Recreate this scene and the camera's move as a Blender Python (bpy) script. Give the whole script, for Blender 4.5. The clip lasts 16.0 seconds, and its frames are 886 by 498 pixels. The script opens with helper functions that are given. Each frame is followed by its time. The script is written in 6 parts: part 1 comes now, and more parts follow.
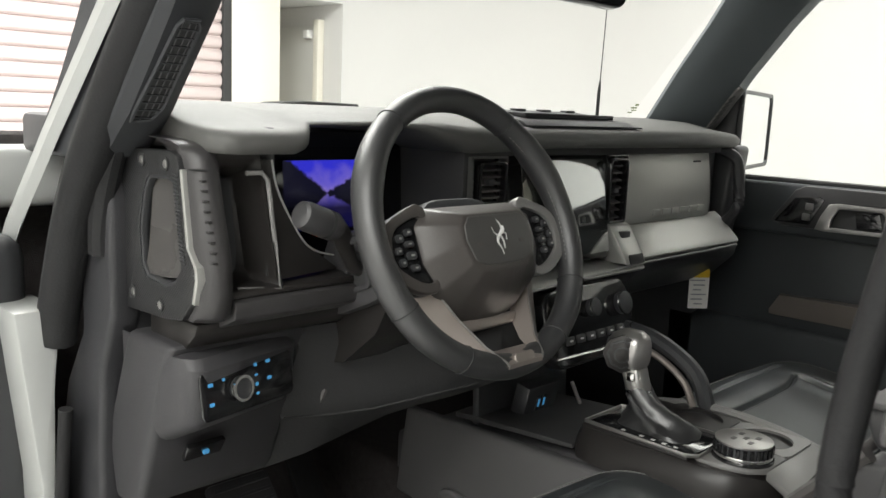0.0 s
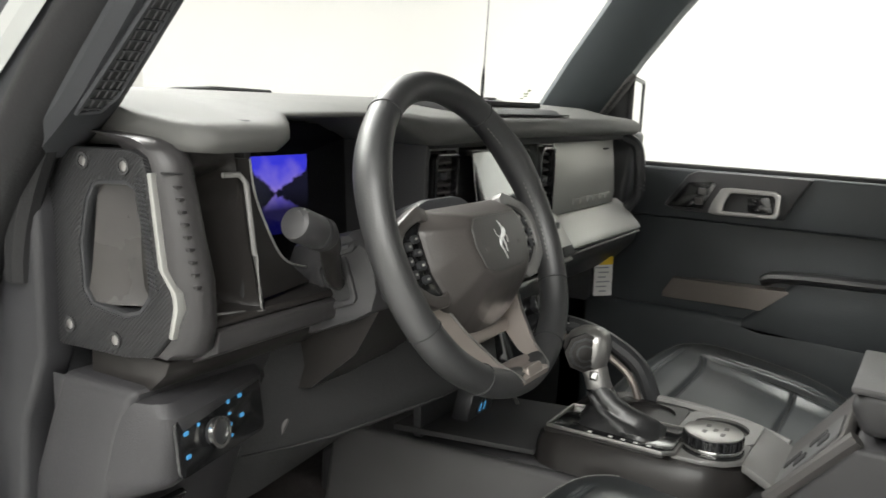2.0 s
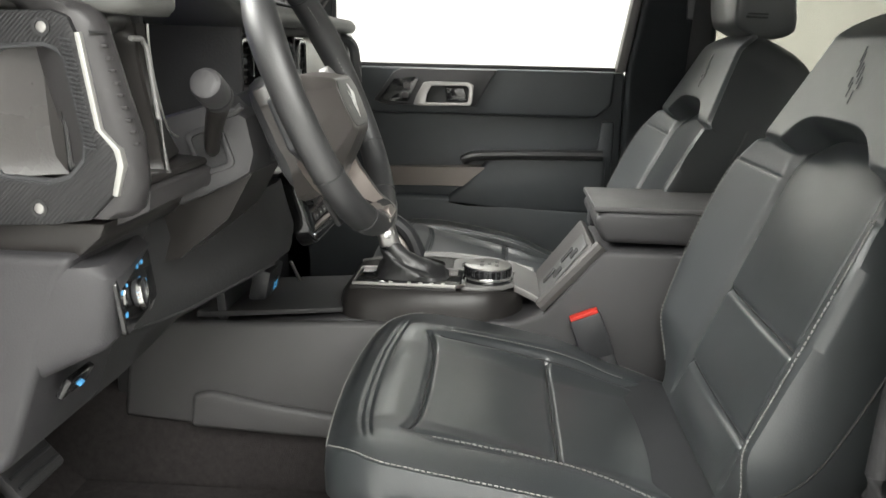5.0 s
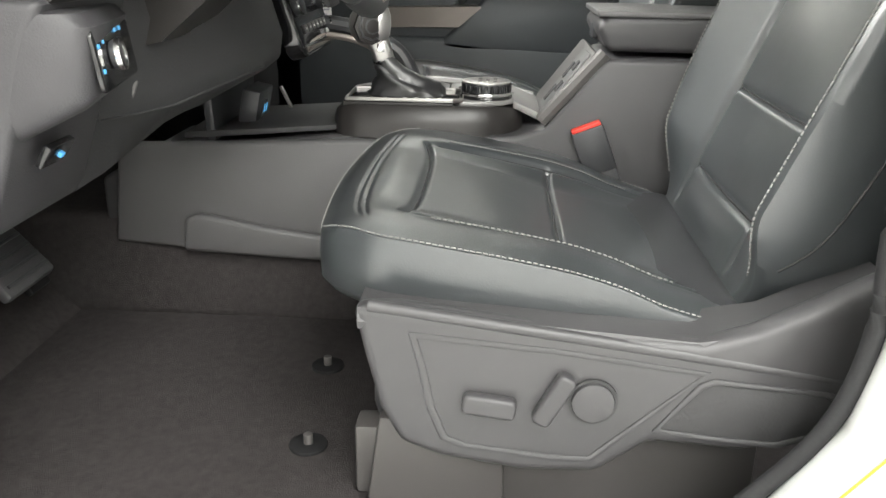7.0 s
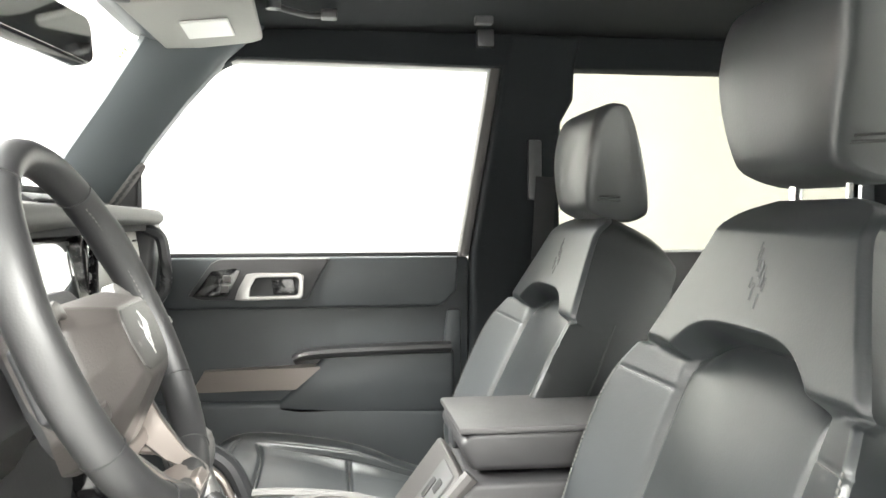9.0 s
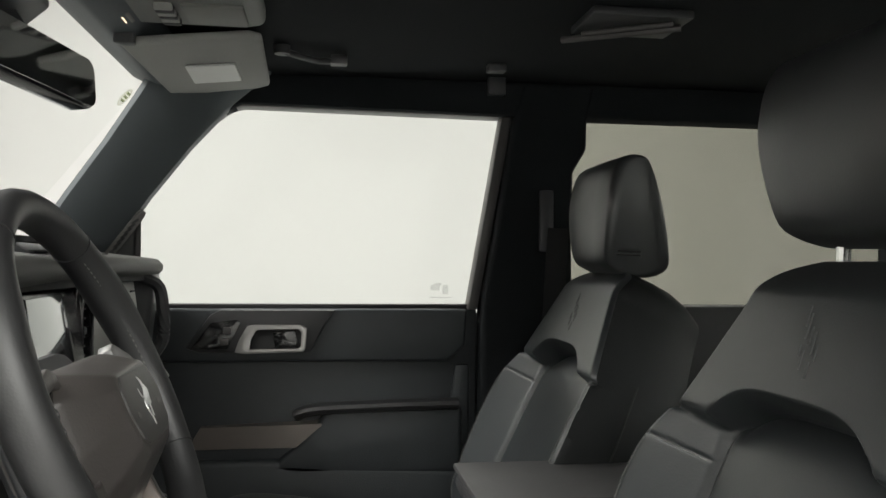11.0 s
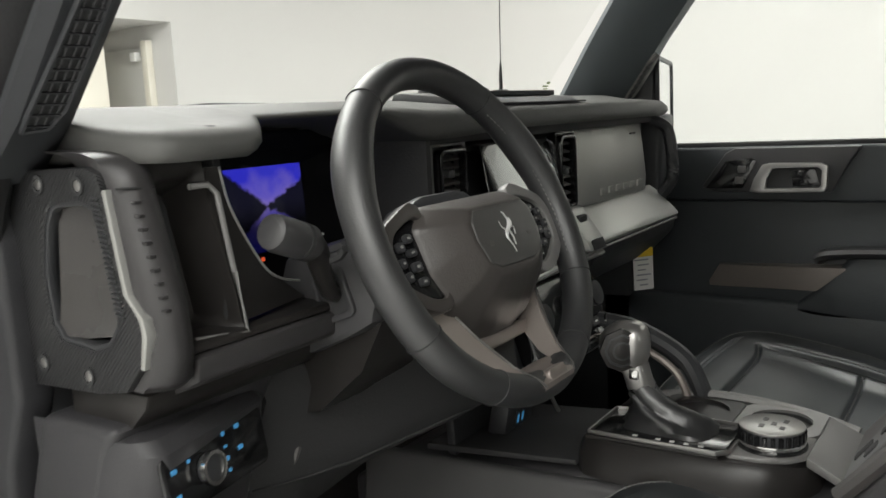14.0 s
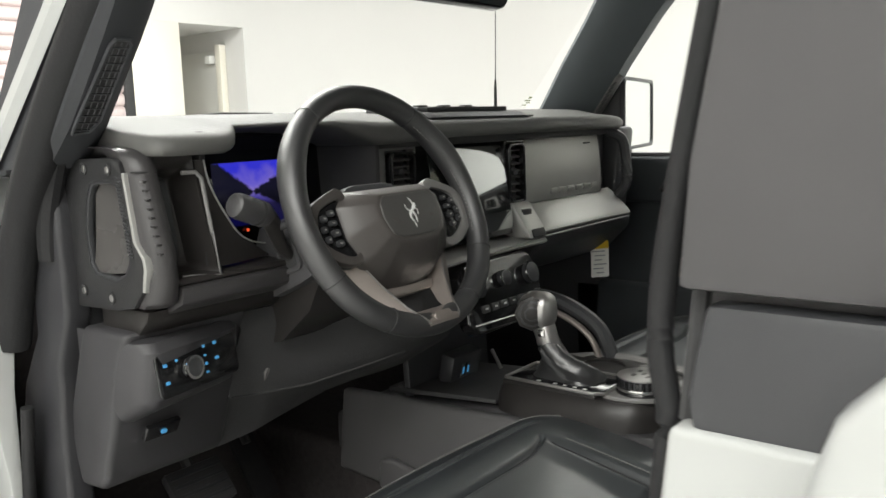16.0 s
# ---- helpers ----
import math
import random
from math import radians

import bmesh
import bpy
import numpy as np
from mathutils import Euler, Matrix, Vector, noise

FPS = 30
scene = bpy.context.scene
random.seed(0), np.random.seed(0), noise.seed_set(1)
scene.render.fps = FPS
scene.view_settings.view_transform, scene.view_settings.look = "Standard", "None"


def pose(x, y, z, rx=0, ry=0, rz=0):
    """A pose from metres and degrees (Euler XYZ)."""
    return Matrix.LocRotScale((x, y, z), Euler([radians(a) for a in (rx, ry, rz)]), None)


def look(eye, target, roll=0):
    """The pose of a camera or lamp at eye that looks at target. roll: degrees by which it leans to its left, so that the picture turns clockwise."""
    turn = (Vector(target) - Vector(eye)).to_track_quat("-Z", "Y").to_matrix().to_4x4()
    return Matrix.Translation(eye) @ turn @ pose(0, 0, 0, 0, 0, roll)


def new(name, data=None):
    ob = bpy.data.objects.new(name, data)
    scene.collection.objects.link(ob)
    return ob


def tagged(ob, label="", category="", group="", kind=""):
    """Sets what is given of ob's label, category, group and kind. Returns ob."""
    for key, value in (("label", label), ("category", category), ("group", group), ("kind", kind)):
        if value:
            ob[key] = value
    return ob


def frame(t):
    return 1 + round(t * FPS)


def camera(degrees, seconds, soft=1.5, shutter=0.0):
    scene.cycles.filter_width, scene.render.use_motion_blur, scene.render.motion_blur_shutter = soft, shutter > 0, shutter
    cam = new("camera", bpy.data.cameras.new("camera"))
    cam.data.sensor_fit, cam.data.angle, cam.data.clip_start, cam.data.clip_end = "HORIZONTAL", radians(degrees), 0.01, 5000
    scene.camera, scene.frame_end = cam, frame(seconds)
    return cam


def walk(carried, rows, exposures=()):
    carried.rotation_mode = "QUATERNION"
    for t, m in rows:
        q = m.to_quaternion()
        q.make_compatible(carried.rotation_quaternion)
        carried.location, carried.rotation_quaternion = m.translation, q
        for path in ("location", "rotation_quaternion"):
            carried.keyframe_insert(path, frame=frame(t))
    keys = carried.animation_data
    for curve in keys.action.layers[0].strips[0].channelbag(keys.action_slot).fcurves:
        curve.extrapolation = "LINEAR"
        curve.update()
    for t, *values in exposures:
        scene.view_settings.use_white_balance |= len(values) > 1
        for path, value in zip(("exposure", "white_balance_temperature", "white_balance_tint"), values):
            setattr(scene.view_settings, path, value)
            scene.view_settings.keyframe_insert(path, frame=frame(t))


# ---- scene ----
cam = camera(55.2, 16.0, shutter=0.35)
PATH = [
    (0, (-0.738, -0.631, 1.366), (0.679, 0.741, 1.035), 2.5),
    (0.5, (-0.76, -0.581, 1.364), (0.688, 0.757, 1.027), 2.6),
    (1, (-0.778, -0.526, 1.365), (0.727, 0.744, 1.016), 3.0),
    (1.5, (-0.778, -0.458, 1.362), (0.808, 0.706, 1.004), 3.0),
    (2, (-0.783, -0.394, 1.362), (0.917, 0.602, 1.014), 2.6),
    (2.5, (-0.822, -0.336, 1.36), (1.006, 0.403, 1.025), 1.7),
    (3, (-0.918, -0.286, 1.36), (0.997, 0.189, 1.036), 0.8),
    (5.5, (-1.014, -0.177, 1.246), (0.923, -0.083, 0.758), 1.6),
    (6, (-1.009, -0.177, 1.203), (0.908, -0.074, 0.641), 1.1),
    (6.5, (-1.011, -0.179, 1.161), (0.882, -0.076, 0.523), 0.9),
    (7, (-1.011, -0.18, 1.145), (0.866, -0.076, 0.462), 0.9),
    (7.5, (-0.989, -0.18, 1.172), (0.915, -0.137, 0.561), 1.1),
    (8, (-0.929, -0.165, 1.255), (1.034, -0.274, 0.887), 1.0),
    (8.5, (-0.835, -0.169, 1.311), (1.146, -0.4, 1.161), -0.3),
    (11, (-0.713, -0.146, 1.334), (1.267, -0.425, 1.368), 0.5),
    (11.5, (-0.7, -0.169, 1.336), (1.297, -0.257, 1.256), -0.6),
    (12, (-0.665, -0.19, 1.336), (1.32, -0.015, 1.165), -1.8),
    (12.5, (-0.617, -0.223, 1.334), (1.304, 0.279, 1.092), -2.6),
    (13, (-0.6, -0.269, 1.334), (1.206, 0.54, 1.049), -3.3),
    (13.5, (-0.621, -0.325, 1.335), (1.084, 0.677, 1.034), -3.2),
    (14, (-0.693, -0.397, 1.333), (0.946, 0.706, 1.021), -3.1),
    (14.5, (-0.781, -0.491, 1.332), (0.811, 0.675, 1.008), -3.0),
    (15, (-0.829, -0.557, 1.339), (0.75, 0.626, 1.011), -2.7),
    (15.5, (-0.843, -0.632, 1.337), (0.717, 0.579, 1.021), -2.5),
    (16, (-0.839, -0.728, 1.337), (0.705, 0.508, 1.04), -1.9),
]
EXPOSURES = ((0.0, 0.4), (1.0, 0.5), (2.0, 0.62), (3.0, 0.55), (5.5, 1.12), (7.0, 1.47), (7.5, 1.85), (8.0, 2.3), (8.5, 2.25), (8.7, 2.25), (10.8, 0.0), (11.5, -0.15), (13.0, -0.2), (14.0, 0.1), (14.5, 0.3), (16.0, 0.45))
walk(cam, [(t, look(eye, target, roll)) for t, eye, target, roll in PATH], EXPOSURES)

# ---- world, lights, exposure ----
world = bpy.data.worlds.new("hall_air")
scene.world = world
world.use_nodes = True
world.node_tree.nodes["Background"].inputs[0].default_value = (0.9, 0.95, 1.0, 1)
world.node_tree.nodes["Background"].inputs[1].default_value = 0.05


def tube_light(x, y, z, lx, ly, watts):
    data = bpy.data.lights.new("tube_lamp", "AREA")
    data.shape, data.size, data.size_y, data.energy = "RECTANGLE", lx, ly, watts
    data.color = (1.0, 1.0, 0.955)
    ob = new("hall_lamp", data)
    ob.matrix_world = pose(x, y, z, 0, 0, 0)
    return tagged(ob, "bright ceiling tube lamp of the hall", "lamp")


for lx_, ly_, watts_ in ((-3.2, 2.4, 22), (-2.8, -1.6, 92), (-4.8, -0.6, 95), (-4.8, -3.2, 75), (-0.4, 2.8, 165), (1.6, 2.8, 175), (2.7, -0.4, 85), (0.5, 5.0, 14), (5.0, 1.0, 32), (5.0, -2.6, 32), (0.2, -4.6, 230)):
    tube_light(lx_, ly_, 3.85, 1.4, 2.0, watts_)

# ---- materials ----
def node(nt, kind, **inputs):
    n = nt.nodes.new(kind)
    for key, value in inputs.items():
        n.inputs[key].default_value = value
    return n


def surface(name, colour, rough=0.5, metal=0.0, grain=300.0, bump=0.1, vary=0.15, wear=6.0, coat=0.0, spec=0.5):
    """A surface with fine relief, and with stains and uneven gloss at a larger scale."""
    m = bpy.data.materials.new(name)
    m.use_nodes = True
    nt = m.node_tree
    b = nt.nodes["Principled BSDF"]
    tex = nt.nodes.new("ShaderNodeTexCoord")
    big = node(nt, "ShaderNodeTexNoise", Scale=wear, Detail=5.0, Roughness=0.6)
    fine = node(nt, "ShaderNodeTexNoise", Scale=grain, Detail=3.0)
    nt.links.new(tex.outputs["Object"], big.inputs["Vector"])
    nt.links.new(tex.outputs["Object"], fine.inputs["Vector"])
    ramp = nt.nodes.new("ShaderNodeMapRange")
    ramp.inputs["To Min"].default_value, ramp.inputs["To Max"].default_value = 1 - vary, 1 + vary
    nt.links.new(big.outputs[0], ramp.inputs[0])
    mix = nt.nodes.new("ShaderNodeVectorMath")
    mix.operation = "SCALE"
    mix.inputs[0].default_value = colour
    nt.links.new(ramp.outputs[0], mix.inputs["Scale"])
    nt.links.new(mix.outputs[0], b.inputs["Base Color"])
    rr = nt.nodes.new("ShaderNodeMapRange")
    rr.inputs["To Min"].default_value, rr.inputs["To Max"].default_value = max(0.02, rough - 0.08), min(1, rough + 0.08)
    nt.links.new(big.outputs[0], rr.inputs[0])
    nt.links.new(rr.outputs[0], b.inputs["Roughness"])
    b.inputs["Metallic"].default_value = metal
    b.inputs["Coat Weight"].default_value = coat
    b.inputs["Coat Roughness"].default_value = 0.8 * rough
    b.inputs["Specular IOR Level"].default_value = spec
    if bump:
        bp = node(nt, "ShaderNodeBump", Strength=bump, Distance=0.002)
        nt.links.new(fine.outputs[0], bp.inputs["Height"])
        nt.links.new(bp.outputs[0], b.inputs["Normal"])
    return m


def leather(name, colour, rough, coat=0.45):
    """Pebbled leather with soft creases."""
    m = surface(name, colour, rough, 0, 40, 0, 0.2, 8, spec=1.0, coat=coat)
    nt = m.node_tree
    b = nt.nodes["Principled BSDF"]
    tex = nt.nodes.new("ShaderNodeTexCoord")
    cells = node(nt, "ShaderNodeTexVoronoi", Scale=420.0)
    folds = node(nt, "ShaderNodeTexNoise", Scale=14.0, Detail=3.0)
    nt.links.new(tex.outputs["Object"], cells.inputs["Vector"])
    nt.links.new(tex.outputs["Object"], folds.inputs["Vector"])
    b1 = node(nt, "ShaderNodeBump", Strength=0.08, Distance=0.001)
    b2 = node(nt, "ShaderNodeBump", Strength=0.12, Distance=0.006)
    nt.links.new(cells.outputs[0], b1.inputs["Height"])
    nt.links.new(folds.outputs[0], b2.inputs["Height"])
    nt.links.new(b1.outputs[0], b2.inputs["Normal"])
    nt.links.new(b2.outputs[0], b.inputs["Normal"])
    return m


def glow(name, colour, strength):
    m = bpy.data.materials.new(name)
    m.use_nodes = True
    b = m.node_tree.nodes["Principled BSDF"]
    b.inputs["Base Color"].default_value = (*colour, 1)
    b.inputs["Emission Color"].default_value = (*colour, 1)
    b.inputs["Emission Strength"].default_value = strength
    return m


def clear_glass(name, tint, gloss=0.06):
    """A thin pane: light passes straight, with a faint reflection."""
    m = bpy.data.materials.new(name)
    m.use_nodes = True
    nt = m.node_tree
    nt.nodes.remove(nt.nodes["Principled BSDF"])
    out = nt.nodes["Material Output"]
    t = nt.nodes.new("ShaderNodeBsdfTransparent")
    t.inputs[0].default_value = (*tint, 1)
    g = nt.nodes.new("ShaderNodeBsdfGlossy")
    g.inputs["Roughness"].default_value = 0.02
    mx = nt.nodes.new("ShaderNodeMixShader")
    mx.inputs[0].default_value = gloss
    nt.links.new(t.outputs[0], mx.inputs[1])
    nt.links.new(g.outputs[0], mx.inputs[2])
    nt.links.new(mx.outputs[0], out.inputs[0])
    return m


M_soft = surface("soft_black_plastic", (0.041, 0.042, 0.045), 0.40, 0, 1200, 0.12, 0.2)
M_trim = surface("dark_grey_plastic", (0.050, 0.049, 0.051), 0.42, 0, 1500, 0.12, 0.15)
M_trim2 = surface("warm_grey_plastic", (0.090, 0.085, 0.083), 0.42, 0, 1500, 0.12, 0.12)
M_pad = surface("grained_dash_pad", (0.105, 0.105, 0.100), 0.55, 0, 1100, 0.3, 0.12, spec=0.4)
M_gloss = surface("gloss_black", (0.012, 0.012, 0.013), 0.12, 0, 50, 0, 0.1, coat=0.5)
M_black = surface("matt_black", (0.032, 0.032, 0.033), 0.7, 0, 300, 0.2, 0.2)
M_satin = surface("satin_grey_metal", (0.24, 0.235, 0.23), 0.42, 0.3, 700, 0.05, 0.08)
M_silver = surface("satin_silver", (0.42, 0.41, 0.40), 0.35, 0.9, 700, 0.05, 0.08)
M_chrome = surface("bright_chrome", (0.75, 0.75, 0.74), 0.12, 1.0, 50, 0, 0.04)
M_panel = surface("brushed_grey_panel", (0.44, 0.44, 0.42), 0.42, 0.55, 500, 0.06, 0.08)
M_bronze = surface("warm_metal_trim", (0.34, 0.30, 0.275), 0.4, 0.6, 500, 0.06, 0.08)
M_leather = leather("black_leather", (0.038, 0.043, 0.046), 0.37, 0.40)
M_leather2 = leather("wheel_leather", (0.022, 0.022, 0.023), 0.50, 0.1)
M_headleather = leather("headrest_leather", (0.030, 0.033, 0.034), 0.42, 0.12)
# darkened, duller seat covering: shade on the passenger backrest's sides
M_sideshade = surface("shaded_seat_side", (0.022, 0.024, 0.025), 0.55, 0, 700, 0.2, 0.2, spec=0.3)
M_door = surface("door_grain_plastic", (0.052, 0.058, 0.063), 0.45, 0, 500, 0.3, 0.2)
M_thread = surface("grey_thread", (0.23, 0.23, 0.22), 0.7, 0, 900, 0.3, 0.1)
M_carpet = surface("black_carpet", (0.047, 0.042, 0.042), 0.95, 0, 650, 1.0, 0.55, 90, spec=0.2)
M_liner = surface("black_headliner", (0.018, 0.020, 0.022), 0.95, 0, 900, 0.6, 0.2, spec=0.15)
M_seal = surface("rubber_seal", (0.015, 0.015, 0.016), 0.65, 0, 300, 0.2, 0.3, spec=0.3)
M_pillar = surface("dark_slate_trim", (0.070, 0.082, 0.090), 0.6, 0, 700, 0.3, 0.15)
M_paint = surface("white_car_paint", (0.40, 0.41, 0.40), 0.3, 0, 30, 0, 0.03, coat=0.6)
M_wall = surface("white_wall_paint", (0.64, 0.635, 0.625), 0.8, 0, 60, 0.05, 0.03, 1.2)
M_cream = surface("cream_wall_paint", (0.74, 0.71, 0.63), 0.8, 0, 60, 0.05, 0.05, 1.2)
M_shutter = surface("pale_shutter_metal", (0.62, 0.53, 0.52), 0.5, 0.1, 80, 0.05, 0.08, 2)
M_shutter2 = surface("grey_shutter_metal", (0.62, 0.62, 0.60), 0.5, 0.2, 80, 0.05, 0.1, 2)
M_floor = surface("hall_concrete", (0.50, 0.50, 0.49), 0.6, 0, 40, 0.2, 0.15, 1.5)
M_visor = surface("visor_cloth", (0.36, 0.36, 0.34), 0.9, 0, 900, 0.5, 0.08)
M_console = surface("overhead_grey", (0.20, 0.20, 0.19), 0.6, 0, 600, 0.2, 0.1)
M_mirror = surface("mirror_silvering", (0.85, 0.86, 0.86), 0.02, 1.0, 50, 0, 0.0)
M_white = surface("white_plastic", (0.75, 0.75, 0.73), 0.5, 0, 300, 0.05, 0.03)
M_red = surface("red_plastic", (0.65, 0.035, 0.02), 0.4, 0, 300, 0.05, 0.05)
M_yellow = surface("yellow_card", (0.75, 0.52, 0.03), 0.7, 0, 300, 0.05, 0.05)
M_card = surface("white_card", (0.78, 0.77, 0.74), 0.7, 0, 300, 0.05, 0.05)
M_ink = surface("grey_ink", (0.35, 0.36, 0.38), 0.8, 0, 300, 0, 0.05)
M_blue = glow("blue_backlight", (0.06, 0.26, 0.50), 0.32)
M_amber = glow("red_telltale", (0.75, 0.09, 0.03), 0.7)
M_lamp = glow("warm_lamp_lens", (1.0, 0.75, 0.5), 3.0)
M_screenoff = surface("dark_screen_glass", (0.010, 0.010, 0.012), 0.06, 0, 50, 0, 0.0)
M_screen = surface("coated_screen_glass", (0.42, 0.43, 0.43), 0.05, 1.0, 50, 0, 0.0)
M_glass = clear_glass("window_glass", (0.95, 0.96, 0.95), 0.012)
M_tint = clear_glass("tinted_glass", (0.57, 0.57, 0.53), 0.015)
M_etch = clear_glass("etched_glass_mark", (0.90, 0.90, 0.90), 0.0)


def ribbed():
    """Black plastic with fine slanting ribs."""
    m = surface("ribbed_black_plastic", (0.017, 0.017, 0.018), 0.5, 0, 500, 0, 0.2)
    nt = m.node_tree
    tex = nt.nodes.new("ShaderNodeTexCoord")
    wave = nt.nodes.new("ShaderNodeTexWave")
    wave.bands_direction = "DIAGONAL"
    wave.inputs["Scale"].default_value = 150.0
    bp = node(nt, "ShaderNodeBump", Strength=0.5, Distance=0.001)
    nt.links.new(tex.outputs["Object"], wave.inputs["Vector"])
    nt.links.new(wave.outputs[1], bp.inputs["Height"])
    nt.links.new(bp.outputs[0], nt.nodes["Principled BSDF"].inputs["Normal"])
    return m


M_ribbed = ribbed()
M_boot = leather("boot_leather", (0.022, 0.022, 0.023), 0.45)
M_insert = surface("warm_grey_insert", (0.042, 0.039, 0.037), 0.30, 0, 500, 0.08, 0.08)
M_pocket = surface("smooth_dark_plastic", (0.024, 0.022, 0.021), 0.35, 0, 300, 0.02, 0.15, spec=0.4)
M_end = surface("dash_end_plastic", (0.040, 0.038, 0.039), 0.40, 0, 1500, 0.12, 0.12)
M_badge = surface("badge_plate_plastic", (0.060, 0.058, 0.056), 0.45, 0, 600, 0.12, 0.1)
M_mark = surface("bright_satin_silver", (0.78, 0.78, 0.77), 0.42, 0.35, 500, 0.03, 0.05)
M_hub = surface("airbag_cover", (0.062, 0.056, 0.053), 0.36, 0, 500, 0.12, 0.12)
M_bcover = surface("smooth_pillar_cover", (0.062, 0.060, 0.062), 0.5, 0, 300, 0.05, 0.15)
M_jamb = surface("jamb_plastic", (0.042, 0.041, 0.044), 0.5, 0, 500, 0.2, 0.2)
M_side = surface("tunnel_side_plastic", (0.092, 0.090, 0.091), 0.45, 0, 600, 0.3, 0.15)
# driver side copy of M_pillar, darkened to carry the shade there
M_pillarshade = surface("shaded_pillar_trim", (0.034, 0.036, 0.040), 0.6, 0, 900, 0.15, 0.15)
M_stick = clear_glass("sticker_film", (0.88, 0.88, 0.84), 0.0)
M_stick2 = clear_glass("sticker_print", (0.62, 0.66, 0.52), 0.0)
M_jambtrim = surface("dark_jamb_trim", (0.026, 0.026, 0.029), 0.5, 0, 500, 0.2, 0.2)
M_face = surface("satin_grey_face", (0.17, 0.17, 0.165), 0.45, 0.0, 600, 0.06, 0.08)
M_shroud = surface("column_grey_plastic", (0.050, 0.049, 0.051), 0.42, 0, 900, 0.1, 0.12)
M_insert2 = surface("satin_switch_insert", (0.13, 0.13, 0.13), 0.4, 0.1, 500, 0.05, 0.08)

# ---- tools for building ----
def thing(name, label, category, at=(0, 0, 0), group="", kind=""):
    ob = new(name)
    ob.empty_display_size = 0.02
    ob.location = at
    return tagged(ob, label, category, group, kind)


def finish(name, bm, material, sharp=35):
    bmesh.ops.recalc_face_normals(bm, faces=bm.faces)
    me = bpy.data.meshes.new(name)
    bm.to_mesh(me)
    bm.free()
    me.materials.append(material)
    me.polygons.foreach_set("use_smooth", [True] * len(me.polygons))
    me.set_sharp_from_angle(angle=radians(sharp))
    return me


def part(name, bm, material, parent, label="", sharp=35):
    """One mesh as a part of a thing; its points are given in world metres."""
    ob = new(name, finish(name, bm, material, sharp))
    ob.parent = parent
    shift = Vector((0, 0, 0))
    up = parent
    while up is not None:
        shift += up.location
        up = up.parent
    ob.location = -shift
    return tagged(ob, label)


def lone(name, bm, material, label, category, group="", kind="", sharp=35):
    return tagged(new(name, finish(name, bm, material, sharp)), label, category, group, kind)


def bevelled(bm, r, seg=2):
    if r > 0:
        edges = [e for e in bm.edges if len(e.link_faces) == 2 and e.calc_face_angle(0) > 0.5]
        bmesh.ops.bevel(bm, geom=edges, offset=r, segments=seg, profile=0.5, affect="EDGES", clamp_overlap=True)
    return bm


def to3(axis, a, p):
    return {"x": (a, p[0], p[1]), "y": (p[0], a, p[1]), "z": (p[0], p[1], a)}[axis]


def slab(axis, pts, a, b, r=0.003, seg=2, bm=None):
    """A prism: an outline across the axis, from a to b along it, with rounded edges."""
    one = bmesh.new()
    va = [one.verts.new(to3(axis, a, p)) for p in pts]
    vb = [one.verts.new(to3(axis, b, p)) for p in pts]
    one.faces.new(va)
    one.faces.new(vb[::-1])
    for i in range(len(pts)):
        j = (i + 1) % len(pts)
        one.faces.new((va[j], va[i], vb[i], vb[j]))
    bmesh.ops.recalc_face_normals(one, faces=one.faces)
    bevelled(one, r, seg)
    return join(bm, one)


def join(bm, one):
    if bm is None:
        return one
    me = bpy.data.meshes.new("tmp")
    one.to_mesh(me)
    one.free()
    bm.from_mesh(me)
    bpy.data.meshes.remove(me)
    return bm


def box(x0, x1, y0, y1, z0, z1, r=0.003, seg=2, bm=None):
    return slab("z", ((x0, y0), (x1, y0), (x1, y1), (x0, y1)), z0, z1, r, seg, bm)


def obox(m, sx, sy, sz, r=0.002, seg=2, bm=None):
    """A box round the origin of the pose m."""
    one = box(-sx / 2, sx / 2, -sy / 2, sy / 2, -sz / 2, sz / 2, r, seg)
    one.transform(m)
    return join(bm, one)


def oslab(m, pts, depth, r=0.002, seg=2, bm=None):
    """An outline in the plane of the pose m, with depth along its z."""
    one = slab("z", pts, 0, depth, r, seg)
    one.transform(m)
    return join(bm, one)


def loft(rings, caps=True, closed=True, bm=None):
    """Skin over rings of equally many points."""
    one = bmesh.new()
    rows = [[one.verts.new(p) for p in ring] for ring in rings]
    n = len(rows[0])
    for a, b in zip(rows, rows[1:]):
        for i in range(n if closed else n - 1):
            j = (i + 1) % n
            one.faces.new((a[i], a[j], b[j], b[i]))
    if caps and closed:
        one.faces.new(rows[0][::-1])
        one.faces.new(rows[-1])
    return join(bm, one)


def smooth_line(pts, steps=6, closed=False):
    """A Catmull-Rom line through the points."""
    pts = [Vector(p) for p in pts]
    n = len(pts)
    out = []
    for i in range(n if closed else n - 1):
        if closed:
            p0, p1, p2, p3 = pts[i - 1], pts[i], pts[(i + 1) % n], pts[(i + 2) % n]
        else:
            p0, p1, p2, p3 = pts[max(i - 1, 0)], pts[i], pts[i + 1], pts[min(i + 2, n - 1)]
        for k in range(steps):
            t = k / steps
            out.append(0.5 * (2 * p1 + (p2 - p0) * t + (2 * p0 - 5 * p1 + 4 * p2 - p3) * t * t + (3 * p1 - p0 - 3 * p2 + p3) * t**3))
    if not closed:
        out.append(pts[-1])
    return out


